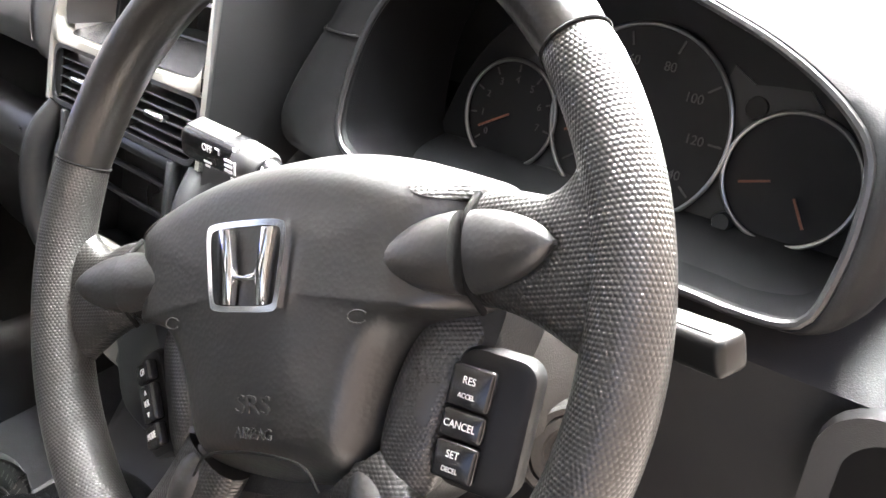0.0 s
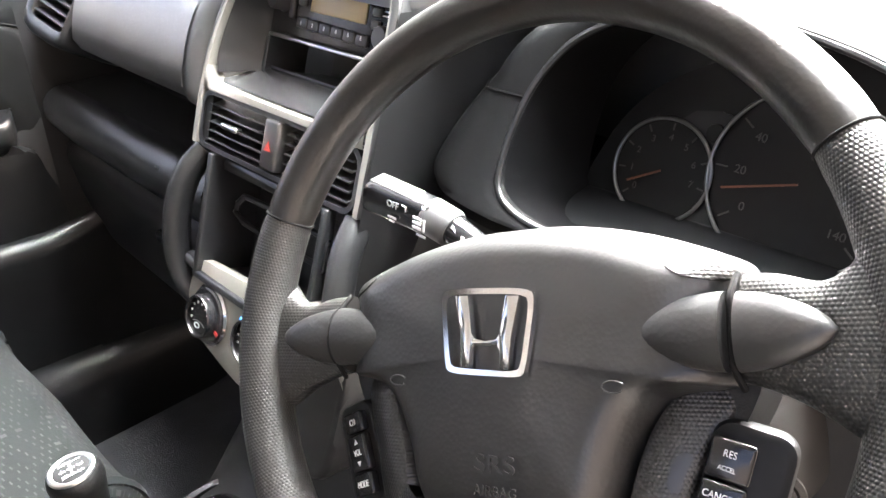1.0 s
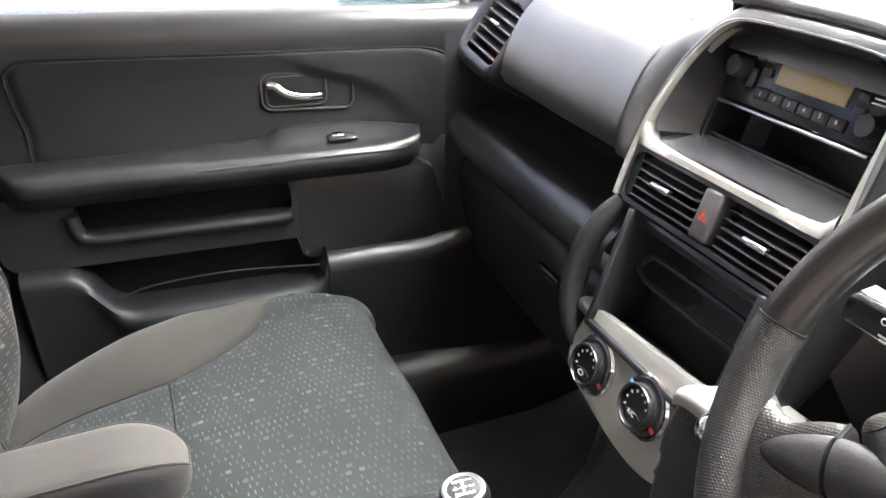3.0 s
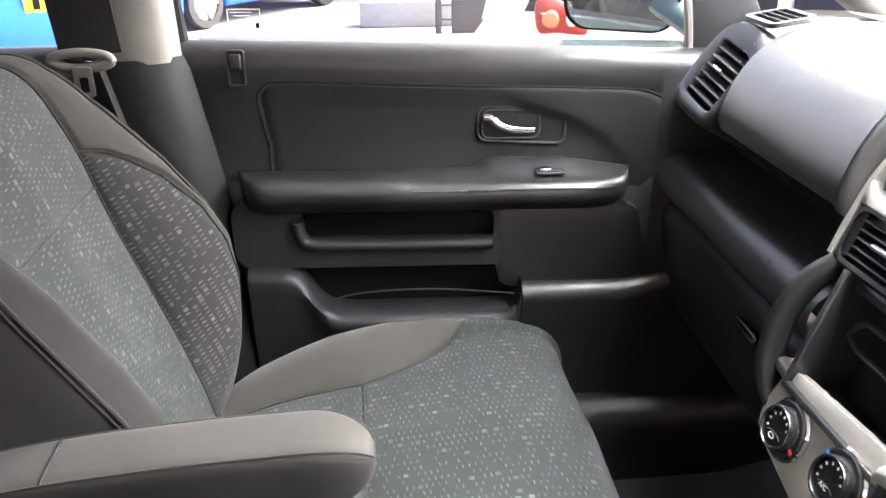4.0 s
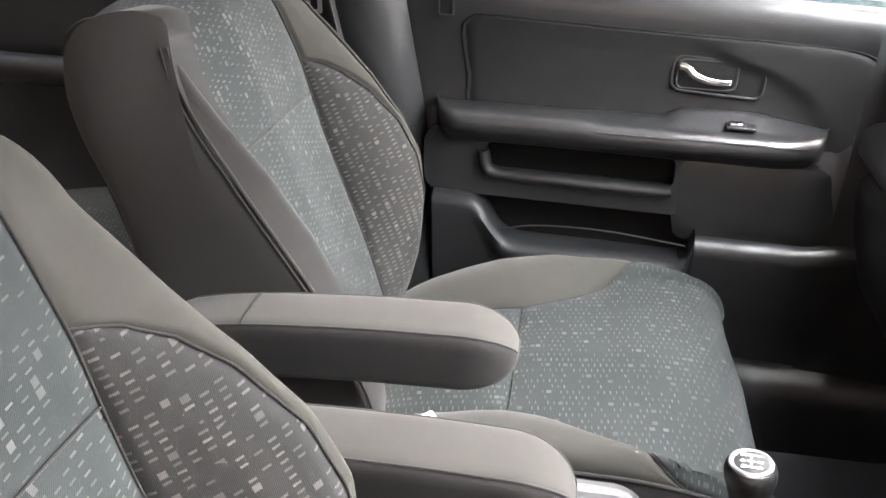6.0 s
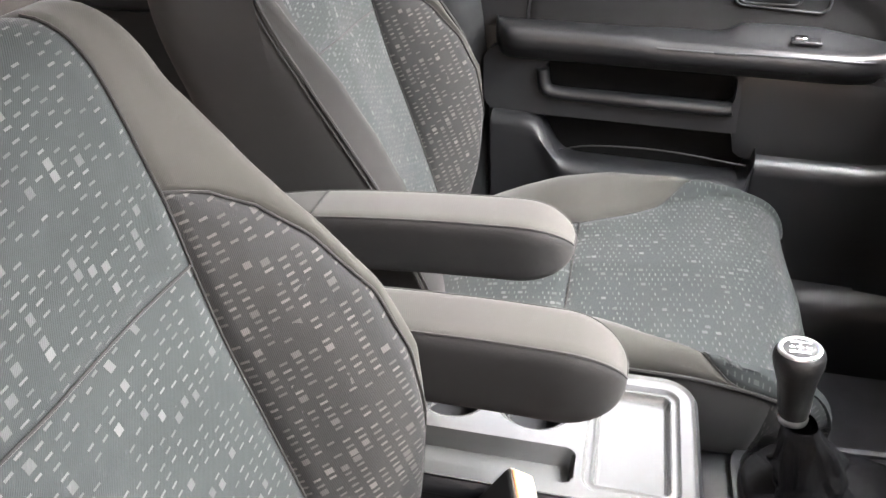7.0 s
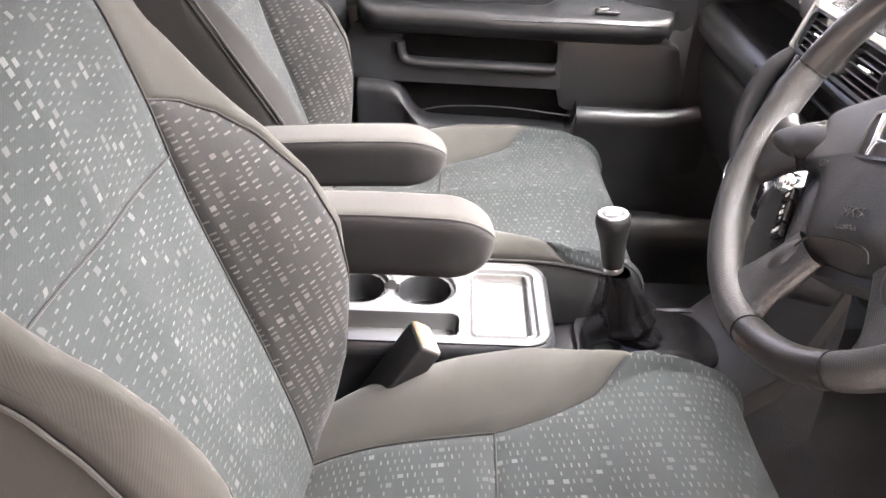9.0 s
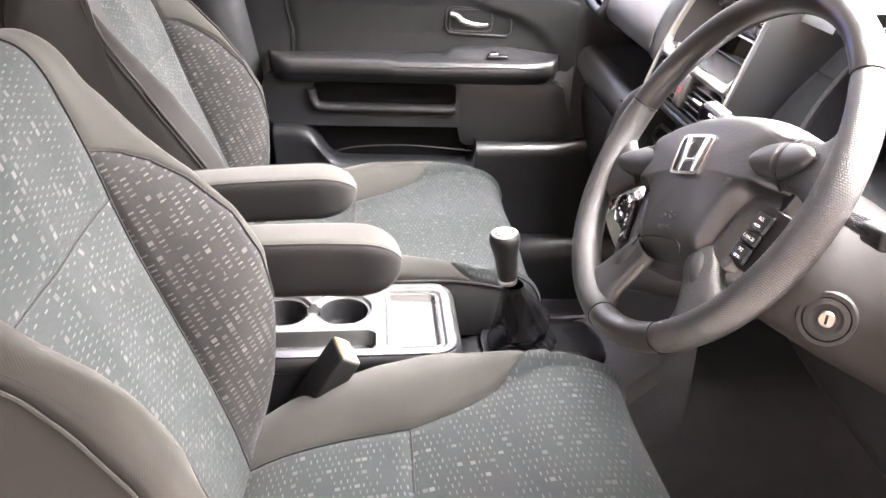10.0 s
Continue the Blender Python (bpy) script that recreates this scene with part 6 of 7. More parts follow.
G = axes((0.395, 0.408, 1.098), (1, 0, 0), (0, -1, 0.33))
FACE = plain("gauge_face", (0.007, 0.007, 0.0075), 0.5, vary=0.1, spec=0.2)
PRINT = plain("gauge_print", (0.04, 0.04, 0.038), 0.6, vary=0.05)
NEEDLE = plain("orange_needle", (0.13, 0.045, 0.02), 0.5, vary=0.03)
PLATE = plain("gauge_plate", (0.021, 0.022, 0.022), 0.35, 0.5, vary=0.05)
bm = B()
prism(bm, rounded([(-0.158, -0.050), (-0.165, 0.0), (-0.13, 0.06), (-0.06, 0.10), (0.02, 0.11), (0.08, 0.10), (0.145, 0.06), (0.168, 0.0), (0.158, -0.050), (0.0, -0.052)], 5), 0.004, G @ pose(0, 0, -0.012))
part("gauge_backing", bm, FACE, bn)
for edge in ([(-0.100, 0.044), (-0.042, 0.045), (-0.044, -0.030), (-0.062, -0.041), (-0.104, -0.038)], [(0.052, 0.064), (0.070, 0.060), (0.112, 0.056), (0.112, -0.030), (0.085, -0.040), (0.046, -0.036)]):
    bm = B()
    prism(bm, rounded(edge, 3), 0.003, G @ pose(0, 0, -0.0078))
    part("gauge_plate", bm, PLATE, bn, "dull silver gauge plate")
RINGM = plain("gauge_ring_metal", (0.22, 0.225, 0.22), 0.3, 0.9, vary=0.05)
GAUGES = [
    ("rev_counter", -0.104, -0.0005, 0.0400, [(str(k), 222 - 33 * k) for k in range(0, 8)], [(210, 0.030)], 0.0075),
    ("speedometer", -0.001, 0.018, 0.0655, [(str(20 * k), 218 - 36.5 * k) for k in range(0, 8)], [(198, 0.055)], 0.009),
    ("fuel_gauge", 0.108, 0.0095, 0.0400, [], [(197, 0.026), (-58, 0.026)], 0.007),
]
for nm, gx, gy, r, marks, needles, size in GAUGES:
    g = G @ pose(gx, gy, 0.0)
    bm = B()
    # the speedometer is cut off along its foot
    low = -0.036 - gy if nm == "speedometer" else -1.0
    cap(bm, [bm.verts.new(g @ Vector((r * math.cos(a), max(low, r * math.sin(a)), -0.0045))) for a in np.linspace(0, 2 * math.pi, 65)[:-1]])
    face = part(nm, bm, FACE, bn, "round black gauge face")
    bm = B()
    sweep(bm, [g @ Vector(((r + 0.0011) * math.cos(a), max(low, (r + 0.0011) * math.sin(a)), -0.0015)) for a in np.linspace(0, 2 * math.pi, 97)[:-1]], 0.0016, 8, closed=True, up=(0, -1, 0.33))
    part("gauge_ring", bm, RINGM, face, "dull metal ring")
    for word, a in marks:
        q = radians(a)
        lettering("lettering", word, size, g @ pose(r * 0.66 * math.cos(q), r * 0.66 * math.sin(q), -0.0032), PRINT, face)
        bm = B()
        rbox(bm, (r * 0.14, 0.0013, 0.0005), g @ pose(r * 0.88 * math.cos(q), r * 0.88 * math.sin(q), -0.0032, 0, 0, a), 0)
        part("tick", bm, PRINT, face)
    for a, ln in needles:
        q = radians(a)
        mid = ln * 0.62 if nm == "fuel_gauge" else ln * 0.5
        bm = B()
        rbox(bm, (ln * (0.75 if nm == "fuel_gauge" else 1.0), 0.0016, 0.0012), g @ pose(mid * math.cos(q) * (1.3 if nm == "fuel_gauge" else 1), mid * math.sin(q) * (1.3 if nm == "fuel_gauge" else 1), -0.001, 0, 0, a), 0)
        part("needle", bm, NEEDLE, face, "thin orange needle")
for gx, gy in ((-0.071, 0.0376), (0.0747, 0.0465)):
    bm = B()
    lathe(bm, [(0, -0.003), (0.0068, -0.003), (0.0078, -0.0055)], 20, G @ pose(gx, gy, 0))
    part("warning_lamp", bm, FACE, bn)
bm = B()
lathe(bm, [(0, 0.010), (0.0055, 0.010), (0.0065, 0.008), (0.0065, 0.0)], 18, G @ pose(0.077, -0.027, -0.006))
part("trip_button", bm, LOWER, bn)

# ---------------------------------------------------------------- panels round the column
bm = B()
rows = []
for t in np.linspace(0, 1, 16):
    z = 1.212 - 0.28 * t
    s = (z - 1.096) / 0.95
    left = S @ Vector((0.1335, s, 0.0012))
    right = Vector((0.168 - 0.08 * t, lip_y(z) + 0.06 + 0.02 * (1 - t), z))
    row = []
    for k in range(12):
        m = k / 11
        p = left.lerp(right, m)
        row.append(p + Vector((0, 0.018 * math.sin(math.pi * m) * (1 - 0.4 * t), 0)))
    rows.append(row)
grid(bm, rows)
part("side_cheek", bm, TRIM, dash, "smooth black cheek beside the centre stack", 60)
bm = B()
rows = []
edge = smooth_path([(0.1188, 0.303, 1.2345), (0.150, 0.362, 1.2325), (0.178, 0.443, 1.2325), (0.235, 0.50, 1.236), (0.30, 0.53, 1.236)], 16)
for dy, dz in ((0.004, -0.026), (0.001, -0.015), (0.006, -0.003), (0.018, 0.005), (0.034, 0.011)):
    rows.append([(x, y + dy, z + dz) for x, y, z in edge])
for m, z in ((0.15, 1.252), (0.35, 1.250), (0.6, 1.225), (0.8, 1.192), (1.0, 1.150)):
    rows.append([(x, y + (0.86 - y) * m, z - 0.010 * k / 15) for k, (x, y, _) in enumerate(edge)])
grid(bm, rows)
part("upper_pad", bm, PAD, dash, "soft black pad beside the hood", 60)
bm = B()
rows = []
for z, y in ((1.078, 0.42), (1.052, 0.375), (1.043, 0.340), (1.032, 0.324), (0.98, 0.325), (0.90, 0.335), (0.80, 0.36), (0.72, 0.42), (0.66, 0.55)):
    rows.append([(x, y + 0.02 * ((x - 0.4) / 0.3) ** 2 - (0.045 if x < 0.13 else 0.0) * (z > 0.9), z) for x in np.linspace(0.105, 0.70, 24)])
grid(bm, rows)
KNEE = plain("knee_panel_grey", (0.0155, 0.0152, 0.0158), 0.55, grain=0.3, scale=1100)
part("knee_panel", bm, KNEE, dash, "grained dark grey knee panel", 50)
bm = B()
ring_plate(bm, rrect(0.13, 0.11, 0.03, 6), rrect(0.10, 0.085, 0.024, 6), 0.012, axes((0.640, 0.322, 0.985), (1, 0.1, 0), (0.1, -1, 0.15)))
part("pocket_frame", bm, KNEE, dash)
bm = B()
prism(bm, rrect(0.11, 0.095, 0.024, 6), 0.004, axes((0.640, 0.325, 0.985), (1, 0.1, 0), (0.1, -1, 0.15)))
part("pocket_back", bm, MATT, dash)
# cool box switch beside the stack
CB = axes((0.088, 0.236, 1.010), (1, 0, 0), (0, -1, 0.33))
cb = thing("cool_box_switch", CB, "small black cool box slider switch", "switch")
bm = B()
prism(bm, rrect(0.040, 0.080, 0.006), 0.006, CB @ pose(0, 0, -0.004), 0.002)
part("switch_plate", bm, LOWER, cb)
bm = B()
rbox(bm, (0.011, 0.032, 0.009), CB @ pose(-0.008, -0.002, 0.004), 0.003)
part("slider", bm, GLOSS, cb)
lettering("lettering", "COOL BOX", 0.0052, CB @ pose(0, 0.031, 0.0024), PRINT, cb)
for dy in (0.016, -0.020):
    bm = B()
    lathe(bm, [(0, 0.0004), (0.0022, 0.0004), (0.0022, 0)], 12, CB @ pose(0.008, dy, 0.002))
    part("printed_dot", bm, PRINT, cb)

# steering column shroud with the ignition lock
AX = axes((0.378, 0.108, 1.126), (1, 0, 0), (0, -0.871, 0.495))
col = thing("steering_column", AX, "grey moulded steering column shroud with ignition lock", "steering column")
sec = [(-0.055, 0.048), (0.0, 0.054), (0.055, 0.048), (0.080, 0.022), (0.096, -0.012), (0.098, -0.040), (0.075, -0.078), (0.02, -0.085), (-0.05, -0.080), (-0.075, -0.035), (-0.075, 0.015)]
bm = B()
ring_s = rounded(sec, 4)
rows = []
for d, k in ((0.096, 0.6), (0.101, 0.83), (0.110, 0.94), (0.13, 1.0), (0.20, 1.05), (0.30, 1.06)):
    rows.append([AX @ Vector((x * k, y * k, -d)) for x, y in ring_s])
vs = grid(bm, rows, close_v=True)
cap(bm, vs[0])
SHROUD = plain("shroud_grey", (0.0135, 0.0118, 0.0106), 0.62, spec=0.25, grain=0.3, scale=1100, vary=0.08)
part("shroud", bm, SHROUD, col, "grained grey shroud", 60)
IG = axes((0.4855, 0.209, 1.022), (0.5, 0.8, 0.0), (0.78, -0.52, 0.30))
bm = B()
lathe(bm, [(0.0255, -0.012), (0.0252, -0.0005), (0.0240, 0.0008), (0.0205, 0.0004), (0.0196, -0.0016), (0.0188, 0.0006), (0.0140, 0.0010), (0.0112, -0.0012), (0.0, -0.0012)], 40, IG)
ig = part("ignition_bezel", bm, SHROUD, col, "round grey ignition bezel", 30)
bm = B()
lathe(bm, [(0.0, 0.0022), (0.0062, 0.0022), (0.0074, 0.0012), (0.0078, -0.002)], 28, IG)
part("lock_barrel", bm, plain("worn_steel", (0.28, 0.26, 0.23), 0.35, 1.0), ig, "bright steel lock barrel")
bm = B()
rbox(bm, (0.0022, 0.0085, 0.001), IG @ pose(0, 0, 0.0022), 0)
part("key_slot", bm, MATT, ig)

# stalks
def stalk(name, pts, radii, label, flat=(1, 1)):
    th = thing(name, pts[0], label, "control stalk", "column stalks")
    path = smooth_path([(*p, r) for p, r in zip(pts, radii)], 40)
    bm = B()
    sweep(bm, [Vector(p[:3]) for p in path], [p[3] for p in path], 18, flat=flat)
    part("stalk_barrel", bm, GLOSS, th, "black plastic barrel", 50)
    return th, path


ls, _ = stalk("light_stalk", [(0.335, 0.206, 1.092), (0.300, 0.204, 1.103), (0.280, 0.2035, 1.109), (0.258, 0.203, 1.1135), (0.246, 0.203, 1.115)], [0.0062, 0.0072, 0.0085, 0.0100, 0.0105], "black light stalk with white symbols", (1.0, 1.05))
bm = B()
rows = []
for x, k in ((0.1845, 0.55), (0.1855, 0.84), (0.188, 0.97), (0.193, 1.0), (0.215, 0.97), (0.246, 0.92)):
    rows.append([(x + 0.004 * math.sin(a), 0.203 + 0.0112 * k * math.copysign(abs(math.cos(a)) ** 0.5, math.cos(a)), 1.1145 + 0.0125 * k * math.copysign(abs(math.sin(a)) ** 0.5, math.sin(a))) for a in [2 * math.pi * q / 28 for q in range(28)]])
vs = grid(bm, rows, close_v=True)
cap(bm, vs[0])
cap(bm, vs[-1])
part("paddle", bm, GLOSS, ls, "squared black paddle", 40)
bm = B()
sweep(bm, [(0.264, 0.203, 1.1122), (0.262, 0.203, 1.1128), (0.244, 0.203, 1.1152), (0.242, 0.203, 1.1155)], [0.0112, 0.0128, 0.0128, 0.0112], 22)
rg = part("turning_collar", bm, plain("collar_grey", (0.05, 0.05, 0.05), 0.4), ls, "grey turning collar")
# lighter strip that paints the sky's reflection on top of the stalk
bm = B()
rbox(bm, (0.042, 0.013, 0.0016), axes((0.2120, 0.2025, 1.1266), (-1, 0, 0.02), (0.02, -0.1, 1)), 0.0007)
SKY_FACET = plain("stalk_sky_sheen", (0.028, 0.028, 0.0275), 0.35, vary=0.05)
part("sky_sheen", bm, SKY_FACET, ls, "upper face with painted sky sheen")
LSF = axes((0.2145, 0.1935, 1.1150), (1, 0, -0.01), (0, -1, 0.12))
lettering("lettering", "OFF", 0.0065, LSF @ pose(0.004, 0.0035, 0.0022), WHITE, ls)
for x, y, w, h in ((0.0145, 0.006, 0.004, 0.0010), (0.0165, 0.0045, 0.0010, 0.004), (0.004, -0.0055, 0.008, 0.0014), (0.004, -0.008, 0.005, 0.0014)):
    bm = B()
    rbox(bm, (w, h, 0.0005), LSF @ pose(x, y, 0.002), 0)
    part("symbol", bm, WHITE, ls)
for x, y, w, h in ((0.030, 0.0, 0.0075, 0.0016), (0.030, 0.0032, 0.0075, 0.0016), (0.030, -0.0032, 0.0075, 0.0016), (0.0365, 0, 0.0016, 0.008), (0.031, -0.0095, 0.008, 0.0014), (0.031, 0.0098, 0.002, 0.002)):
    bm = B()
    rbox(bm, (w, h, 0.0006), LSF @ pose(x, y, 0.0045 if abs(y) < 0.009 else 0.0008), 0)
    part("symbol", bm, WHITE, rg)
for x, sg in ((0.055, 1), (0.064, -1)):
    bm = B()
    prism(bm, [(-0.0035, 0), (0, 0.005), (0.0035, 0), (0.0012, 0), (0.0012, -0.004), (-0.0012, -0.004), (-0.0012, 0)], 0.0005, LSF @ pose(x, 0.002 * sg - 0.001, -0.0025, 0, 0, 0 if sg > 0 else 180))
    part("symbol", bm, WHITE, ls)
stalk("wiper_stalk", [(0.435, 0.225, 1.100), (0.475, 0.213, 1.113), (0.515, 0.200, 1.125), (0.540, 0.193, 1.132)], [0.006, 0.0075, 0.0085, 0.0085], "black wiper stalk with sky sheen painted on top", (1.0, 0.9))
WS = look((0.562, 0.1865, 1.1375), (0.45, 0.22, 1.106))
bm = B()
rbox(bm, (0.0165, 0.0165, 0.046), WS @ pose(0, 0, -0.021), 0.0038)
part("stalk_tip", bm, plain("stalk_black", (0.005, 0.005, 0.005), 0.4, vary=0.1, spec=0.3), bpy.data.objects["wiper_stalk"], "squared black tip")
# painted sky reflection along the top of the tip
bm = B()
rbox(bm, (0.010, 0.0016, 0.036), WS @ pose(0, 0.0080, -0.022), 0.0007)
part("sky_sheen", bm, SKY_FACET, bpy.data.objects["wiper_stalk"], "upper face with painted sky sheen")
for dz in (-0.004, 0.004):
    bm = B()
    rbox(bm, (0.0006, 0.0018, 0.010), WS @ pose(0.0082, dz, -0.024), 0)
    part("symbol", bm, WHITE, bpy.data.objects["wiper_stalk"])

# parking brake lever at the foot of the centre stack
PB = axes((0.127, 0.165, 0.945), (1, 0.06, 0), (0, -1, 0.25))
brake = thing("parking_brake_lever", PB, "black and silver dashboard parking brake lever", "brake lever")
bm = B()
prism(bm, rounded([(-0.050, 0.030), (-0.030, 0.036), (0.030, 0.040), (0.052, 0.034), (0.050, -0.02), (0.034, -0.085), (-0.034, -0.085), (-0.048, -0.03)], 5), 0.085, PB @ pose(0, 0, -0.085), 0.006)
part("lever_body", bm, LOWER, brake, "black moulded lever body", 45)
bm = B()
rows = []
for z, lift in ((-0.085, -0.004), (-0.04, 0.0), (-0.006, 0.002), (0.002, -0.001), (0.005, -0.008), (0.003, -0.016)):
    rows.append([PB @ Vector((x, 0.043 + lift - 1.6 * x * x - 40.0 * max(0.0, abs(x) - 0.040) ** 2, z + 0.001)) for x in np.linspace(-0.050, 0.056, 18)])
grid(bm, rows)
part("lever_top", bm, SILVER, brake, "satin silver lever top", 60)
bm = B()
lathe(bm, [(0.0, 0.024), (0.005, 0.0235), (0.0095, 0.020), (0.0125, 0.013), (0.013, 0.004), (0.012, 0.0)], 28, axes((0.127, 0.172, 0.976), (1, 0, 0), (0.12, -1, 0.26)))
part("release_button", bm, CHROME, brake, "domed chrome release button", 60)
PS = PB @ pose(-0.033, 0.020, 0.0006)
bm = B()
ring_plate(bm, [(0.0075 * math.cos(a), 0.0075 * math.sin(a)) for a in np.linspace(0, 2 * math.pi, 25)[:-1]], [(0.0062 * math.cos(a), 0.0062 * math.sin(a)) for a in np.linspace(0, 2 * math.pi, 25)[:-1]], 0.0004, PS)
part("symbol_ring", bm, PRINT, brake)
lettering("lettering", "P", 0.010, PS @ pose(0, 0, 0.0003), PRINT, brake)

# ---------------------------------------------------------------- tray with cup holders between the seats
TZ = 0.73
CONSOLE = plain("console_grey", (0.012, 0.012, 0.0125), 0.42, grain=0.2, scale=1200, vary=0.08)
tray = thing("centre_tray", (0.011, -0.24, 0.45), "grey plastic centre tray with two cup holders", "tray")
TRAYM = plain("tray_plastic", (0.045, 0.0455, 0.045), 0.14, grain=0.1, scale=1300, vary=0.03, spec=1.0, blotch=5)


def tray_surface(x, y):
    """The moulded top: cup holders, a long slot and a flat dished tray."""
    z = 0.0
    for cx, cy, r in ((-0.022, -0.236, 0.0385), (-0.022, -0.330, 0.0385)):
        d = math.hypot(x - cx, y - cy)
        if d < r + 0.007:
            z = min(z, interp(d, (r - 0.003, r - 0.0005, r + 0.004, r + 0.0065), (-0.055, -0.006, -0.005, 0.0)))
    if abs(x + 0.022) < 0.012 and -0.30 < y < -0.266:
        z = min(z, -0.014)

    def box(x0, x1, y0, y1, rr):
        dx = max(x0 + rr - x, x - (x1 - rr), 0)
        dy = max(y0 + rr - y, y - (y1 - rr), 0)
        return math.hypot(dx, dy) - rr

    b = box(0.042, 0.090, -0.42, -0.186, 0.012)
    if b < 0:
        z = min(z, max(-0.024, b * 6))
    b = box(-0.072, 0.094, -0.178, -0.080, 0.018)
    if b < 0:
        z = min(z, interp(-b, (0, 0.0035, 0.0075, 0.0105, 0.013, 0.016), (0.0, -0.0045, -0.0045, -0.0025, -0.009, -0.0115)))
    b = box(-0.088, 0.110, -0.60, -0.064, 0.035)
    if -0.006 < b < 0.02:
        z += 0.004 * max(0, 1 - abs(b - 0.002) / 0.006)
    return z


bm = B()
nx, ny = 150, 250
outline_w = lambda y: 0.0 if y < -0.099 else 0.035 - math.sqrt(max(0, 0.035**2 - (y + 0.099) ** 2))
rows = []
for j in range(ny + 1):
    y = -0.42 + (0.42 - 0.0645) * j / ny
    ins = outline_w(y)
    x0, x1 = -0.088 + ins, 0.110 - ins
    rows.append([(x0 + (x1 - x0) * i / nx, y, TZ + tray_surface(x0 + (x1 - x0) * i / nx, y)) for i in range(nx + 1)])
grid(bm, rows)
part("tray_top", bm, TRAYM, tray, "satin grey moulded top", 30)
for cy in (-0.236, -0.330):
    bm = B()
    lathe(bm, [(0.0, -0.050), (0.036, -0.0495), (0.0362, -0.047), (0.0362, -0.012), (0.0370, -0.0075)], 40, Matrix.Translation((-0.022, cy, TZ)))
    part("cup_liner", bm, LOWER, tray, "dark cup holder liner")
bm = B()
wall = [(-0.088, -0.42), (-0.088, -0.099)] + [(-0.053 - 0.035 * math.cos(a), -0.099 + 0.035 * math.sin(a)) for a in np.linspace(0.1, math.pi / 2, 8)] + [(0.075 + 0.035 * math.sin(a), -0.099 + 0.035 * math.cos(a)) for a in np.linspace(0, math.pi / 2, 9)] + [(0.110, -0.42)]
rows = [[(0.011 + (x - 0.011) * k, -0.25 + (y + 0.25) * k2, z) for x, y in wall] for z, k, k2 in ((TZ, 1.0, 1.0), (TZ - 0.004, 1.03, 1.02), (TZ - 0.012, 1.04, 1.03), (TZ - 0.022, 1.03, 1.02), (TZ - 0.028, 0.97, 0.98), (TZ - 0.12, 0.93, 0.95), (0.38, 0.9, 0.9))]
grid(bm, rows)
part("tray_body", bm, DASH, tray, "dark grey tray body", 40)

bm = B()
rows = []
for y in (0.20, 0.35, 0.5, 0.705):
    h = 0.60 + 0.12 * (y - 0.2)
    rows.append([(x - 0.02, y, z) for x, z in smooth_path([(-0.20, 0.378), (-0.165, 0.44), (-0.13, h - 0.06), (-0.09, h - 0.008), (0.0, h), (0.09, h - 0.008), (0.13, h - 0.06), (0.165, 0.44), (0.20, 0.378)], 22)])
grid(bm, rows)
# carpet darkened to put in the shade below the dashboard
SHADED_CARPET = plain("shaded_carpet", (0.034, 0.0345, 0.0365), 0.95, grain=0.8, scale=700, vary=0.3, spec=0.08, depth=0.002)
part("transmission_tunnel", bm, SHADED_CARPET, None, "black carpeted transmission tunnel", kind="structure")
# tunnel console and gear lever
tun = thing("tunnel_console", (-0.02, 0.15, 0.40), "black floor console round the gear lever", "console")
top, sides = [], ([], [])
for y, zt, hw in ((-0.07, 0.60, 0.085), (-0.02, 0.615, 0.09), (0.08, 0.625, 0.095), (0.18, 0.64, 0.10), (0.24, 0.70, 0.105), (0.27, 0.80, 0.11), (0.285, 0.86, 0.11)):
    low = min(0.56, 0.37 + 1.2 * max(0, y + 0.02))
    top.append([(-0.02 + x * hw, y, z) for x, z in ((-1.22, zt - 0.045), (-1.15, zt - 0.012), (-0.9, zt), (-0.4, zt + 0.004), (0.4, zt + 0.004), (0.9, zt), (1.1, zt - 0.012), (1.16, zt - 0.045))])
    for k, w in ((0, -1.22), (1, 1.16)):
        sides[k].append([(-0.02 + x * hw, y, z) for x, z in ((w, zt - 0.045), (w * 1.05, zt - 0.08), (w * 1.12, low))])
# the sides carry painted shade, the top keeps its own grey
for rows in sides:
    bm = B()
    grid(bm, rows)
    part("console_side", bm, SHADED_CARPET, tun, "console side with shade painted in", 40)
bm = B()
grid(bm, top)
part("console_shell", bm, CONSOLE, tun, "smooth dark grey moulded shell", 40)
bm = B()
ring_plate(bm, rrect(0.176, 0.225, 0.05, 8), rrect(0.160, 0.205, 0.044, 8), 0.010, pose(-0.035, 0.105, 0.626, 3, 0, 0))
part("gaiter_frame", bm, LOWER, tun, "black gaiter frame", 40)

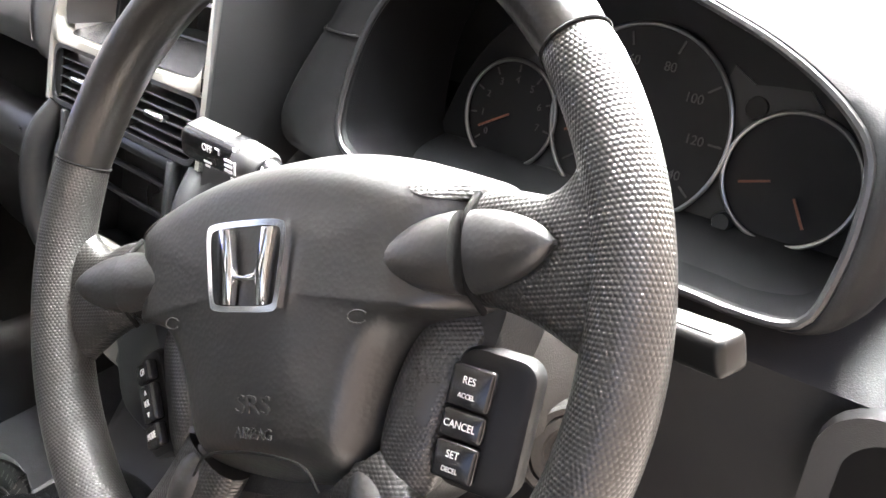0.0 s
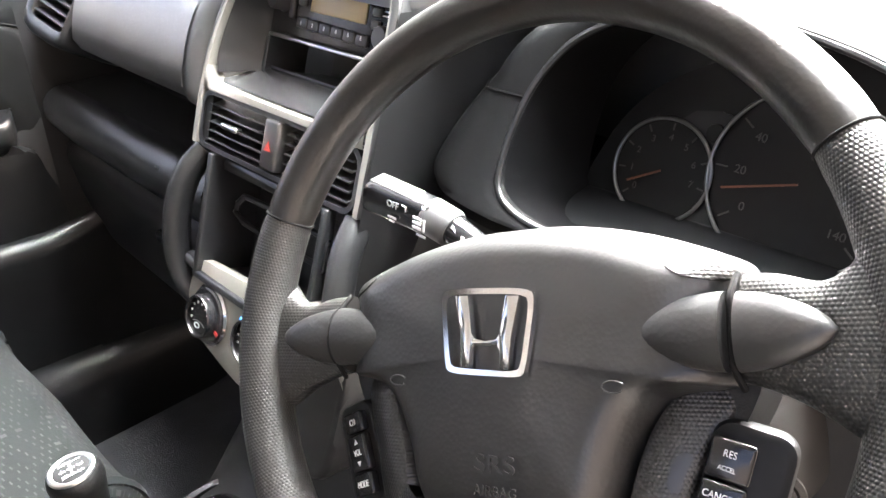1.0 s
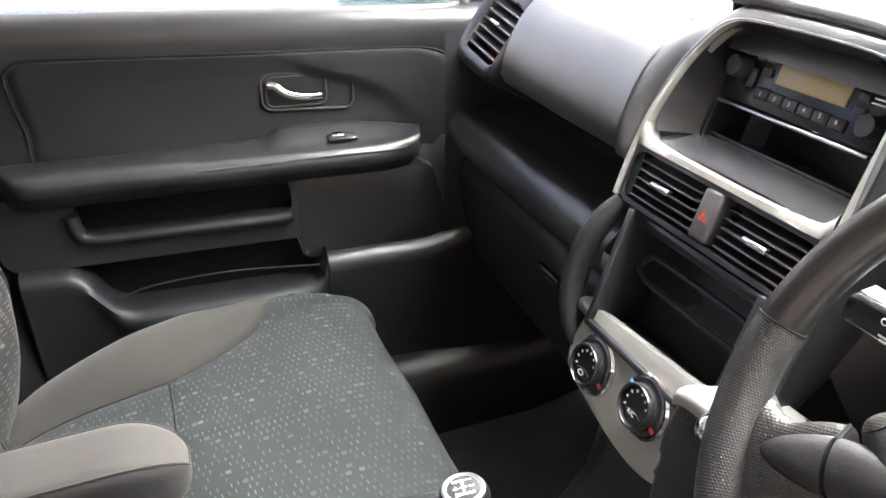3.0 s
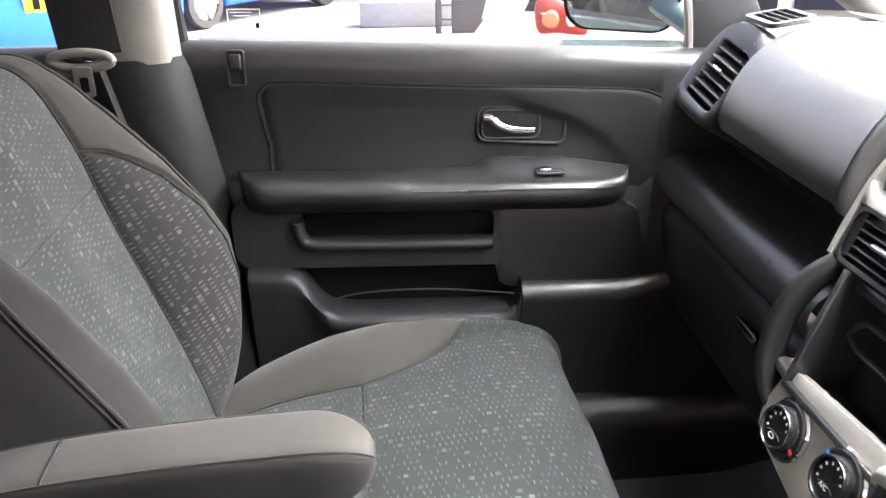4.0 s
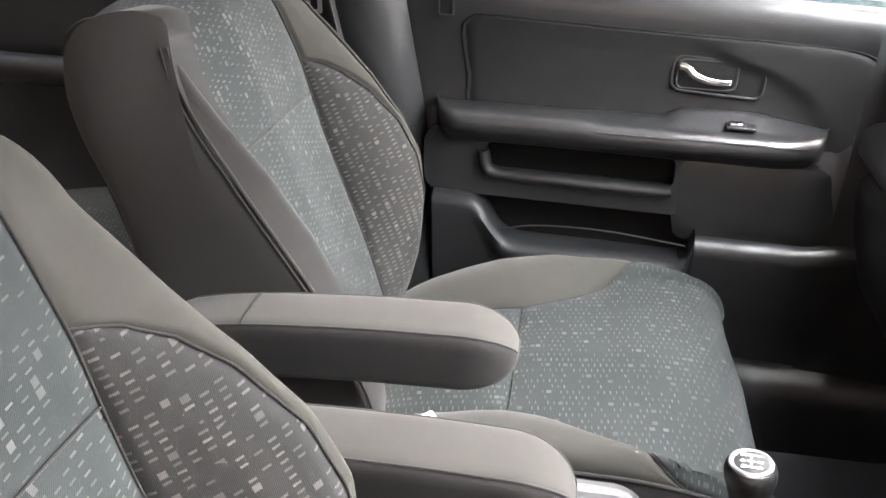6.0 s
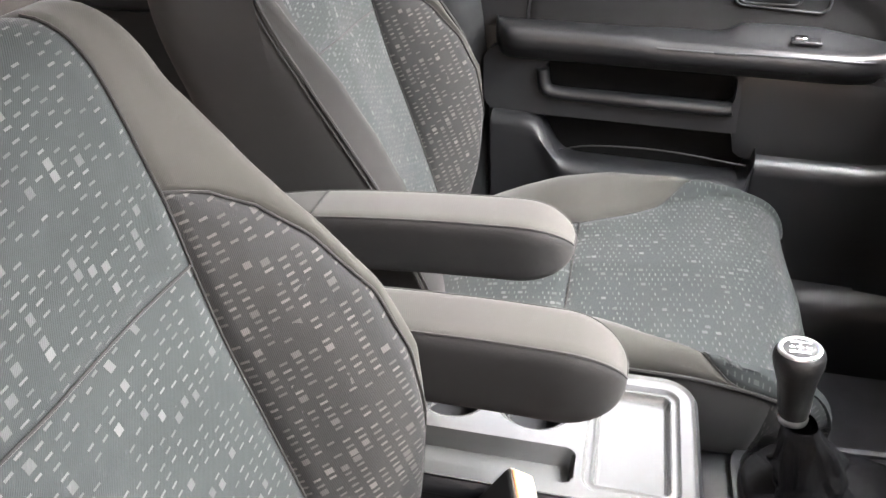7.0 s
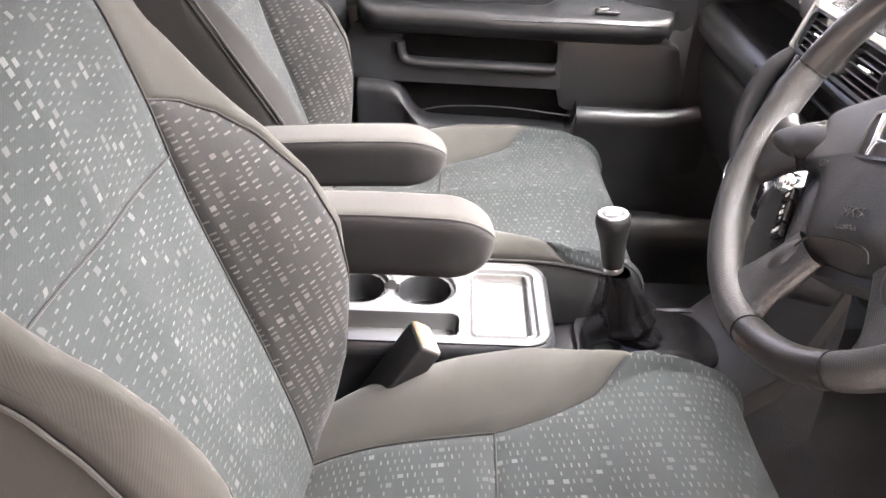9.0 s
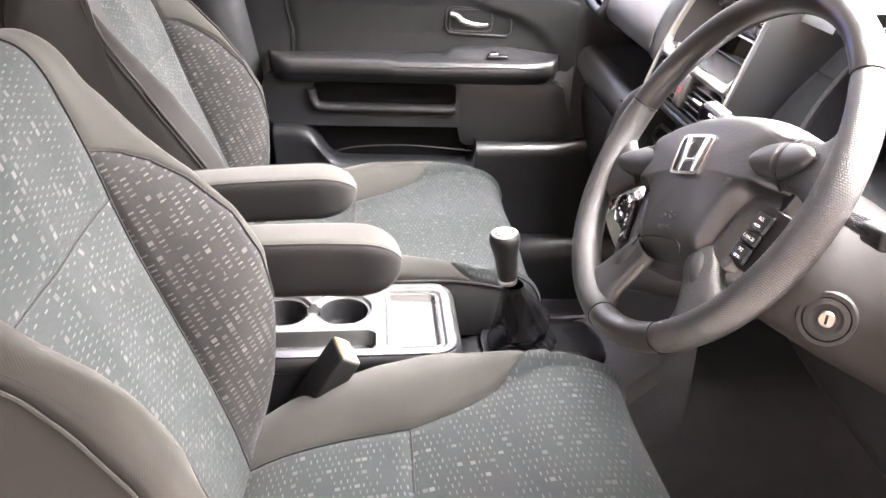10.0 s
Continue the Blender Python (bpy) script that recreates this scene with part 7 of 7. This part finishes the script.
BUCKLE = plain("buckle_black", (0.006, 0.006, 0.006), 0.45, vary=0.1, spec=0.3)
lever = thing("gear_lever", (-0.02, 0.06, 0.63), "black gear lever with leather gaiter", "gear lever")
bm = B()
rows = []
N = 72
for i in range(61):
    t = i / 60
    cx = -0.033 + 0.057 * min(1.0, max(0.0, t - 0.1) / 0.9)
    cy = interp(t, (0, 0.10, 0.22, 0.36, 0.6, 1), (0.100, 0.098, 0.078, 0.064, 0.046, 0.021))
    cz = 0.634 + 0.160 * interp(t, (0, 0.10, 0.2, 0.3, 0.42, 1), (0.0, 0.10, 0.16, 0.20, 0.34, 1.0))
    rx = interp(t, (0, 0.08, 0.18, 0.27, 0.36, 0.45, 0.7, 0.9, 1), (0.079, 0.076, 0.054, 0.038, 0.041, 0.037, 0.026, 0.0185, 0.0165))
    ry = interp(t, (0, 0.08, 0.18, 0.27, 0.36, 0.45, 0.7, 0.9, 1), (0.102, 0.097, 0.066, 0.041, 0.044, 0.039, 0.027, 0.0185, 0.0165))
    row = []
    for k in range(N):
        a = 2 * math.pi * k / N
        ca, sa = math.cos(a), math.sin(a)
        # slack leather: a slanting fold, two soft pleats and slow creases between four sewn corners
        slack = math.sin(math.pi * min(1, t * 1.02)) ** 0.8
        slant = 0.44 + 0.10 * math.sin(a + 0.6)
        fold = 0.16 * math.exp(-((t - slant) / 0.055) ** 2) - 0.15 * math.exp(-((t - slant + 0.10) / 0.05) ** 2)
        pleat = 0.10 * math.sin(2 * a + 5.5 * t) + 0.13 * (0.5 - abs(math.sin(2.5 * a - 6 * t + 1.0))) + 0.05 * math.sin(9 * a + 4 * t)
        crease = 0.12 * noise.noise(Vector((1.6 * ca, 1.6 * sa, 2.4 * t + 3)))
        g = 1 + slack * (fold + pleat + crease)
        row.append((cx + rx * g * math.copysign(abs(ca) ** 0.8, ca), cy + ry * g * math.copysign(abs(sa) ** 0.8, sa), cz + 0.006 * slack * math.sin(a + 9 * t)))
    rows.append(row)
grid(bm, rows, close_v=True)
part("gaiter", bm, LEATHER, lever, "creased black leather gaiter", 60)
KM = axes((0.024, 0.014, 0.796), (1, 0, 0), (-0.04, -0.12, 1)) @ Matrix.Diagonal((0.84, 0.84, 0.94, 1))
bm = B()
lathe(bm, [(0.0, 0.0), (0.0155, 0.0), (0.0165, 0.004), (0.016, 0.008)], 28, KM)
part("collar", bm, STEEL, lever, "bright collar")
bm = B()
lathe(bm, [(0.0150, 0.006), (0.0172, 0.015), (0.0186, 0.030), (0.0204, 0.048), (0.0240, 0.062), (0.0268, 0.072), (0.0272, 0.080), (0.0258, 0.0855), (0.0235, 0.0878)], 36, KM)
KNOB = plain("knob_leather", (0.005, 0.005, 0.005), 0.38, grain=0.3, scale=600, spec=0.25)
kn = part("knob", bm, KNOB, lever, "stitched black leather knob", 60)
bm = B()
lathe(bm, [(0.0236, 0.0872), (0.0226, 0.0897), (0.0205, 0.0905), (0.0178, 0.0895)], 40, KM)
part("knob_ring", bm, STEEL, kn, "satin metal ring")
bm = B()
lathe(bm, [(0.0, 0.0905), (0.0100, 0.0900), (0.0180, 0.0893)], 36, KM)
kc = part("knob_cap", bm, BUCKLE, kn, "black cap with white shift pattern")
KT = KM @ pose(0, 0, 0.0906, 0, 0, -10)
for word, x, y in (("1", -0.0095, 0.0075), ("3", 0, 0.0085), ("5", 0.0095, 0.0075), ("2", -0.0095, -0.0075), ("4", 0, -0.0085), ("R", 0.0095, -0.0075)):
    lettering("lettering", word, 0.0085, KT @ pose(x, y, 0.0), WHITE, kc)
for w, h, x in ((0.021, 0.0016, 0), (0.0016, 0.007, -0.0095), (0.0016, 0.007, 0), (0.0016, 0.007, 0.0095)):
    bm = B()
    rbox(bm, (w, h, 0.0005), KT @ pose(x, 0, 0.0), 0)
    part("shift_gate", bm, WHITE, kc)

# steel hinge cover showing between cushion and backrest of the driver seat
for k in range(2):
    bm = B()
    rbox(bm, (0.016, 0.007, 0.004), pose(0.160, -0.328 + 0.003 * k, 0.670 - 0.012 * k, 18, -24, 30), 0.0012)
    part("hinge_pin", bm, STEEL, driver_seat, "bright steel hinge pin")

# belt buckles
PALE = plain("pale_plastic", (0.11, 0.095, 0.08), 0.45, vary=0.06)
HEAD_FRAME = plain("buckle_frame", (0.5, 0.48, 0.46), 0.3, vary=0.04)
def buckle(name, foot, head_, lab, turn=0.0, head_mat=None, button=None):
    d = (Vector(head_) - Vector(foot)).normalized()
    m = axes(foot, (math.cos(turn), math.sin(turn), 0), d)
    ln = (Vector(head_) - Vector(foot)).length
    th = thing(name, foot, lab, "belt buckle", "belt buckles")
    bm = B()
    rbox(bm, (0.054, 0.031, ln), m @ pose(0, 0, ln / 2), 0.005)
    part("buckle_body", bm, BUCKLE, th, "black plastic body")
    bm = B()
    rbox(bm, (0.051, 0.028, 0.006), m @ pose(0, 0, ln - 0.001), 0.0025)
    part("buckle_head", bm, head_mat or PALE, th, "pale grey head")
    bm = B()
    rbox(bm, (0.044, 0.020, 0.005), m @ pose(0, -0.003, ln + 0.0016), 0.002)
    part("release_button", bm, PALE if button else ORANGE, th, "pale release button" if button else "orange-red release button")
    if button:
        bm = B()
        rbox(bm, (0.028, 0.004, 0.0012), m @ pose(0, -0.003, ln + 0.0042), 0.0004)
        part("red_mark", bm, button, th, "thin red mark")
    for k in range(3):
        bm = B()
        lathe(bm, [(0.010, 0), (0.014, 0.004), (0.010, 0.008)], 18, m @ pose(0, 0, -0.022 + 0.008 * k))
        part("stem_ring", bm, RUBBER, th)
    bm = B()
    sweep(bm, [m @ Vector((0, 0, 0.0)), m @ Vector((0, 0, -0.09)), m @ Vector((0, -0.01, -0.20))], 0.010, 10)
    part("stem", bm, LOWER, th)


buckle("belt_buckle", (0.162, -0.300, 0.655), (0.143, -0.226, 0.765), "black driver belt buckle with orange release button", 0.35)
buckle("belt_buckle", (-0.110, -0.345, 0.655), (-0.088, -0.298, 0.774), "black passenger belt buckle with pale head and red mark", 0.9, HEAD_FRAME, RED)

# ---------------------------------------------------------------- what stands outside
def parked_car(name, at, heading, paint, label, tail=False, plate_z=0.62):
    """A small hatchback: at = middle of the ground under it, heading in degrees from +x."""
    m = Matrix.Translation((at[0], at[1], GROUND)) @ pose(0, 0, 0, 0, 0, heading)
    car = thing(name, m, label, "car")
    L_, W_ = 3.75, 1.66
    x0, x1 = -L_ / 2, L_ / 2
    wx = (-1.20, 1.22)
    arch = 0.34
    outline = [(x0 + 0.02, 0.32), (x0, 0.55), (x0 + 0.06, 0.86), (x0 + 0.14, 0.95), (0.75, 0.95), (1.25, 0.90), (x1 - 0.15, 0.76), (x1, 0.58), (x1 - 0.02, 0.30)]
    low = []
    for c in (wx[1], wx[0]):
        low.append((c + arch, 0.22))
        low += [(c + arch * math.cos(a), 0.30 + arch * math.sin(a)) for a in np.linspace(0.0, math.pi, 12)]
        low.append((c - arch, 0.22))
    side = axes((0, 0, 0), (1, 0, 0), (0, -1, 0))
    bm = B()
    prism(bm, outline + [(x1 - 0.1, 0.22)] + low + [(x0 + 0.1, 0.22)], W_, m @ Matrix.Translation((0, W_ / 2, 0)) @ side, 0.07, 3, True)
    part("body", bm, paint, car, "", 40)
    bm = B()
    rows = []
    for z, a, b, w in ((0.93, x0 + 0.10, 0.95, 0.80), (1.20, x0 + 0.26, 0.52, 0.70), (1.40, x0 + 0.40, 0.20, 0.60), (1.45, x0 + 0.52, 0.05, 0.52)):
        rows.append([m @ Vector(p) for p in ((a, -w, z), (b, -w, z), (b + 0.1, 0, z), (b, w, z), (a, w, z), (a - 0.06, 0, z))])
    vs = grid(bm, rows, close_v=True)
    cap(bm, vs[-1])
    part("cabin", bm, paint, car, "", 40)
    for sg in (-1, 1):
        for a0, a1, b0, b1 in ((x0 + 0.30, -0.45, x0 + 0.48, -0.42), (-0.38, 0.74, -0.36, 0.34)):
            bm = B()
            grid(bm, [[m @ Vector((a0, sg * 0.802, 0.97)), m @ Vector((a1, sg * 0.802, 0.97))], [m @ Vector((b0, sg * 0.640, 1.36)), m @ Vector((b1, sg * 0.640, 1.36))]])
            part("side_window", bm, GLOSS, car, "dark side window")
        for c in wx:
            hub = m @ pose(c, sg * (W_ / 2 - 0.10), 0.30, 90 * sg, 0, 0)
            bm = B()
            lathe(bm, [(0.20, -0.09), (0.285, -0.085), (0.30, -0.05), (0.30, 0.05), (0.285, 0.085), (0.20, 0.09)], 32, hub)
            wh = part("wheel", bm, RUBBER, car, "black tyre")
            bm = B()
            lathe(bm, [(0.205, -0.08), (0.205, -0.02), (0.19, -0.07), (0.0, -0.05)], 32, hub)
            part("rim_barrel", bm, STEEL, wh)
            for k in range(5):
                bm = B()
                rbox(bm, (0.17, 0.045, 0.02), hub @ pose(0, 0, 0, 0, 0, 72 * k) @ pose(0.105, 0, -0.088), 0.006)
                part("spoke", bm, plain("alloy", (0.7, 0.7, 0.7), 0.3, 0.8) if k == 0 and sg < 0 and c == wx[0] and name == "blue_hatchback" else bpy.data.materials.get("alloy", STEEL), wh)
        if tail:
            bm = B()
            rbox(bm, (0.05, 0.16, 0.30), m @ pose(x0 + 0.06, sg * 0.72, 0.83), 0.02)
            part("tail_lamp", bm, RED, car, "red tail lamp")
    bm = B()
    rbox(bm, (0.02, 0.52, 0.115), m @ pose(x0 - 0.004 + 0.05 * (plate_z > 0.7), 0, plate_z), 0.004)
    npl = part("number_plate", bm, plain("yellow_plate", (0.8, 0.55, 0.03), 0.5, vary=0.03), car, "yellow plate")
    for k in range(5):
        bm = B()
        rbox(bm, (0.006, 0.045, 0.07), m @ pose(x0 - 0.014 + 0.05 * (plate_z > 0.7), -0.18 + 0.09 * k, plate_z), 0)
        part("plate_bar", bm, MATT, npl)
    bm = B()
    grid(bm, [[m @ Vector((x0 + 0.12, -0.62, 1.0)), m @ Vector((x0 + 0.06, 0, 1.0)), m @ Vector((x0 + 0.12, 0.62, 1.0))], [m @ Vector((x0 + 0.34, -0.52, 1.36)), m @ Vector((x0 + 0.28, 0, 1.36)), m @ Vector((x0 + 0.34, 0.52, 1.36))]])
    part("rear_window", bm, GLOSS, car)


BLUE = plain("bright_blue_paint", (0.02, 0.12, 0.62), 0.22, 0.1, vary=0.05)
WHITE_PAINT = plain("white_paint", (0.8, 0.8, 0.78), 0.3, vary=0.02)
hd = math.degrees(math.atan2(0.56, -0.83))
mid = Vector((-9.45, -2.04, 0)) + Vector((-0.83, 0.56, 0)) * 1.2 + Vector((-0.56, -0.83, 0)) * 0.74
parked_car("blue_hatchback", (mid.x, mid.y), hd, BLUE, "bright blue parked hatchback with alloy wheels", True)
# white car whose tail lamp shows past the gate
parked_car("white_car", (-3.6, 2.30), 75, WHITE_PAINT, "white parked car with red and amber tail lamp")
lamp = thing("tail_lamp_cluster", (-3.0, 0.66, 0.86), "red and amber tail lamp cluster on white bodywork", "lamp")
LM = axes((-2.96, 0.665, 0.875), (0.15, 1, 0), (1, -0.15, 0.1)) @ Matrix.Scale(0.70, 4)
bm = B()
dome(bm, rounded([(-0.13, 0.10), (-0.02, 0.11), (0.12, 0.06), (0.18, -0.04), (0.17, -0.10), (0.0, -0.09), (-0.11, -0.09), (-0.14, 0.0)], 5), lambda t: 0.05 * (1 - t * t), (0, 0), 6, LM, 0.06)
part("red_lens", bm, RED, lamp, "red lens", 60)
for x, mt, r in ((-0.045, ORANGE, 0.055), (0.085, WHITE_PAINT, 0.045)):
    bm = B()
    lathe(bm, [(0, 0.062), (r * 0.7, 0.058), (r, 0.04), (r, 0.02)], 24, LM @ pose(x, -0.005, 0))
    part("round_lens", bm, mt, lamp)

# wall, gate posts and grilles
WALL = plain("white_render", (0.82, 0.78, 0.71), 0.85, vary=0.08, blotch=3)
bm = B()
rbox(bm, (0.25, 2.6, 2.4), (-12.2, 1.0, 1.1), 0.02)
part("yard_wall", bm, WALL, None, "white rendered yard wall", category="wall", kind="structure")
bm = B()
rbox(bm, (0.35, 1.2, 0.3), (-9.4, 0.42, 0.05), 0.02)
part("concrete_kerb", bm, plain("grey_kerb", (0.3, 0.31, 0.32), 0.9, vary=0.2), None, "low grey concrete kerb block", category="kerb")
NAVY = plain("dark_slate_paint", (0.03, 0.036, 0.05), 0.45, vary=0.1)
gate = thing("metal_gate", (-8.8, 1.05, GROUND), "dark slate steel gate with side grilles", "gate")
bm = B()
rbox(bm, (0.08, 0.46, 2.4), (-8.75, 1.10, 1.1), 0.01)
part("gate_panel", bm, NAVY, gate)
for y in (0.72, 1.48):
    bm = B()
    rbox(bm, (0.07, 0.07, 2.4), (-8.75, y, 1.1), 0.01)
    part("gate_post", bm, NAVY, gate)
for y0 in (0.80, 1.38):
    for k in range(14):
        bm = B()
        rbox(bm, (0.02, 0.11, 0.02), (-8.75, y0 + 0.01, 0.05 + 0.16 * k), 0.003)
        part("gate_bar", bm, NAVY, gate)
# far white shed closing the yard
bm = B()
rbox(bm, (0.4, 40, 5), (-22, 0, 2.4), 0.05)
part("backdrop", bm, WALL, None, "far white building", kind="structure")

# unseen wall, added on the driver's side to limit and warm the light
bm = B()
rbox(bm, (0.3, 16, 3.3), (3.4, 0.5, 1.55), 0.01)
part("unseen_wall_east", bm, plain("brown_render", (0.26, 0.225, 0.20), 0.9, vary=0.25, blotch=3), None, "unseen brown wall added to limit side light", kind="structure")
parked_car("blue_hatchback", (-6.97, -3.20), 212, BLUE, "bright blue parked hatchback with yellow plate", True, 0.80)
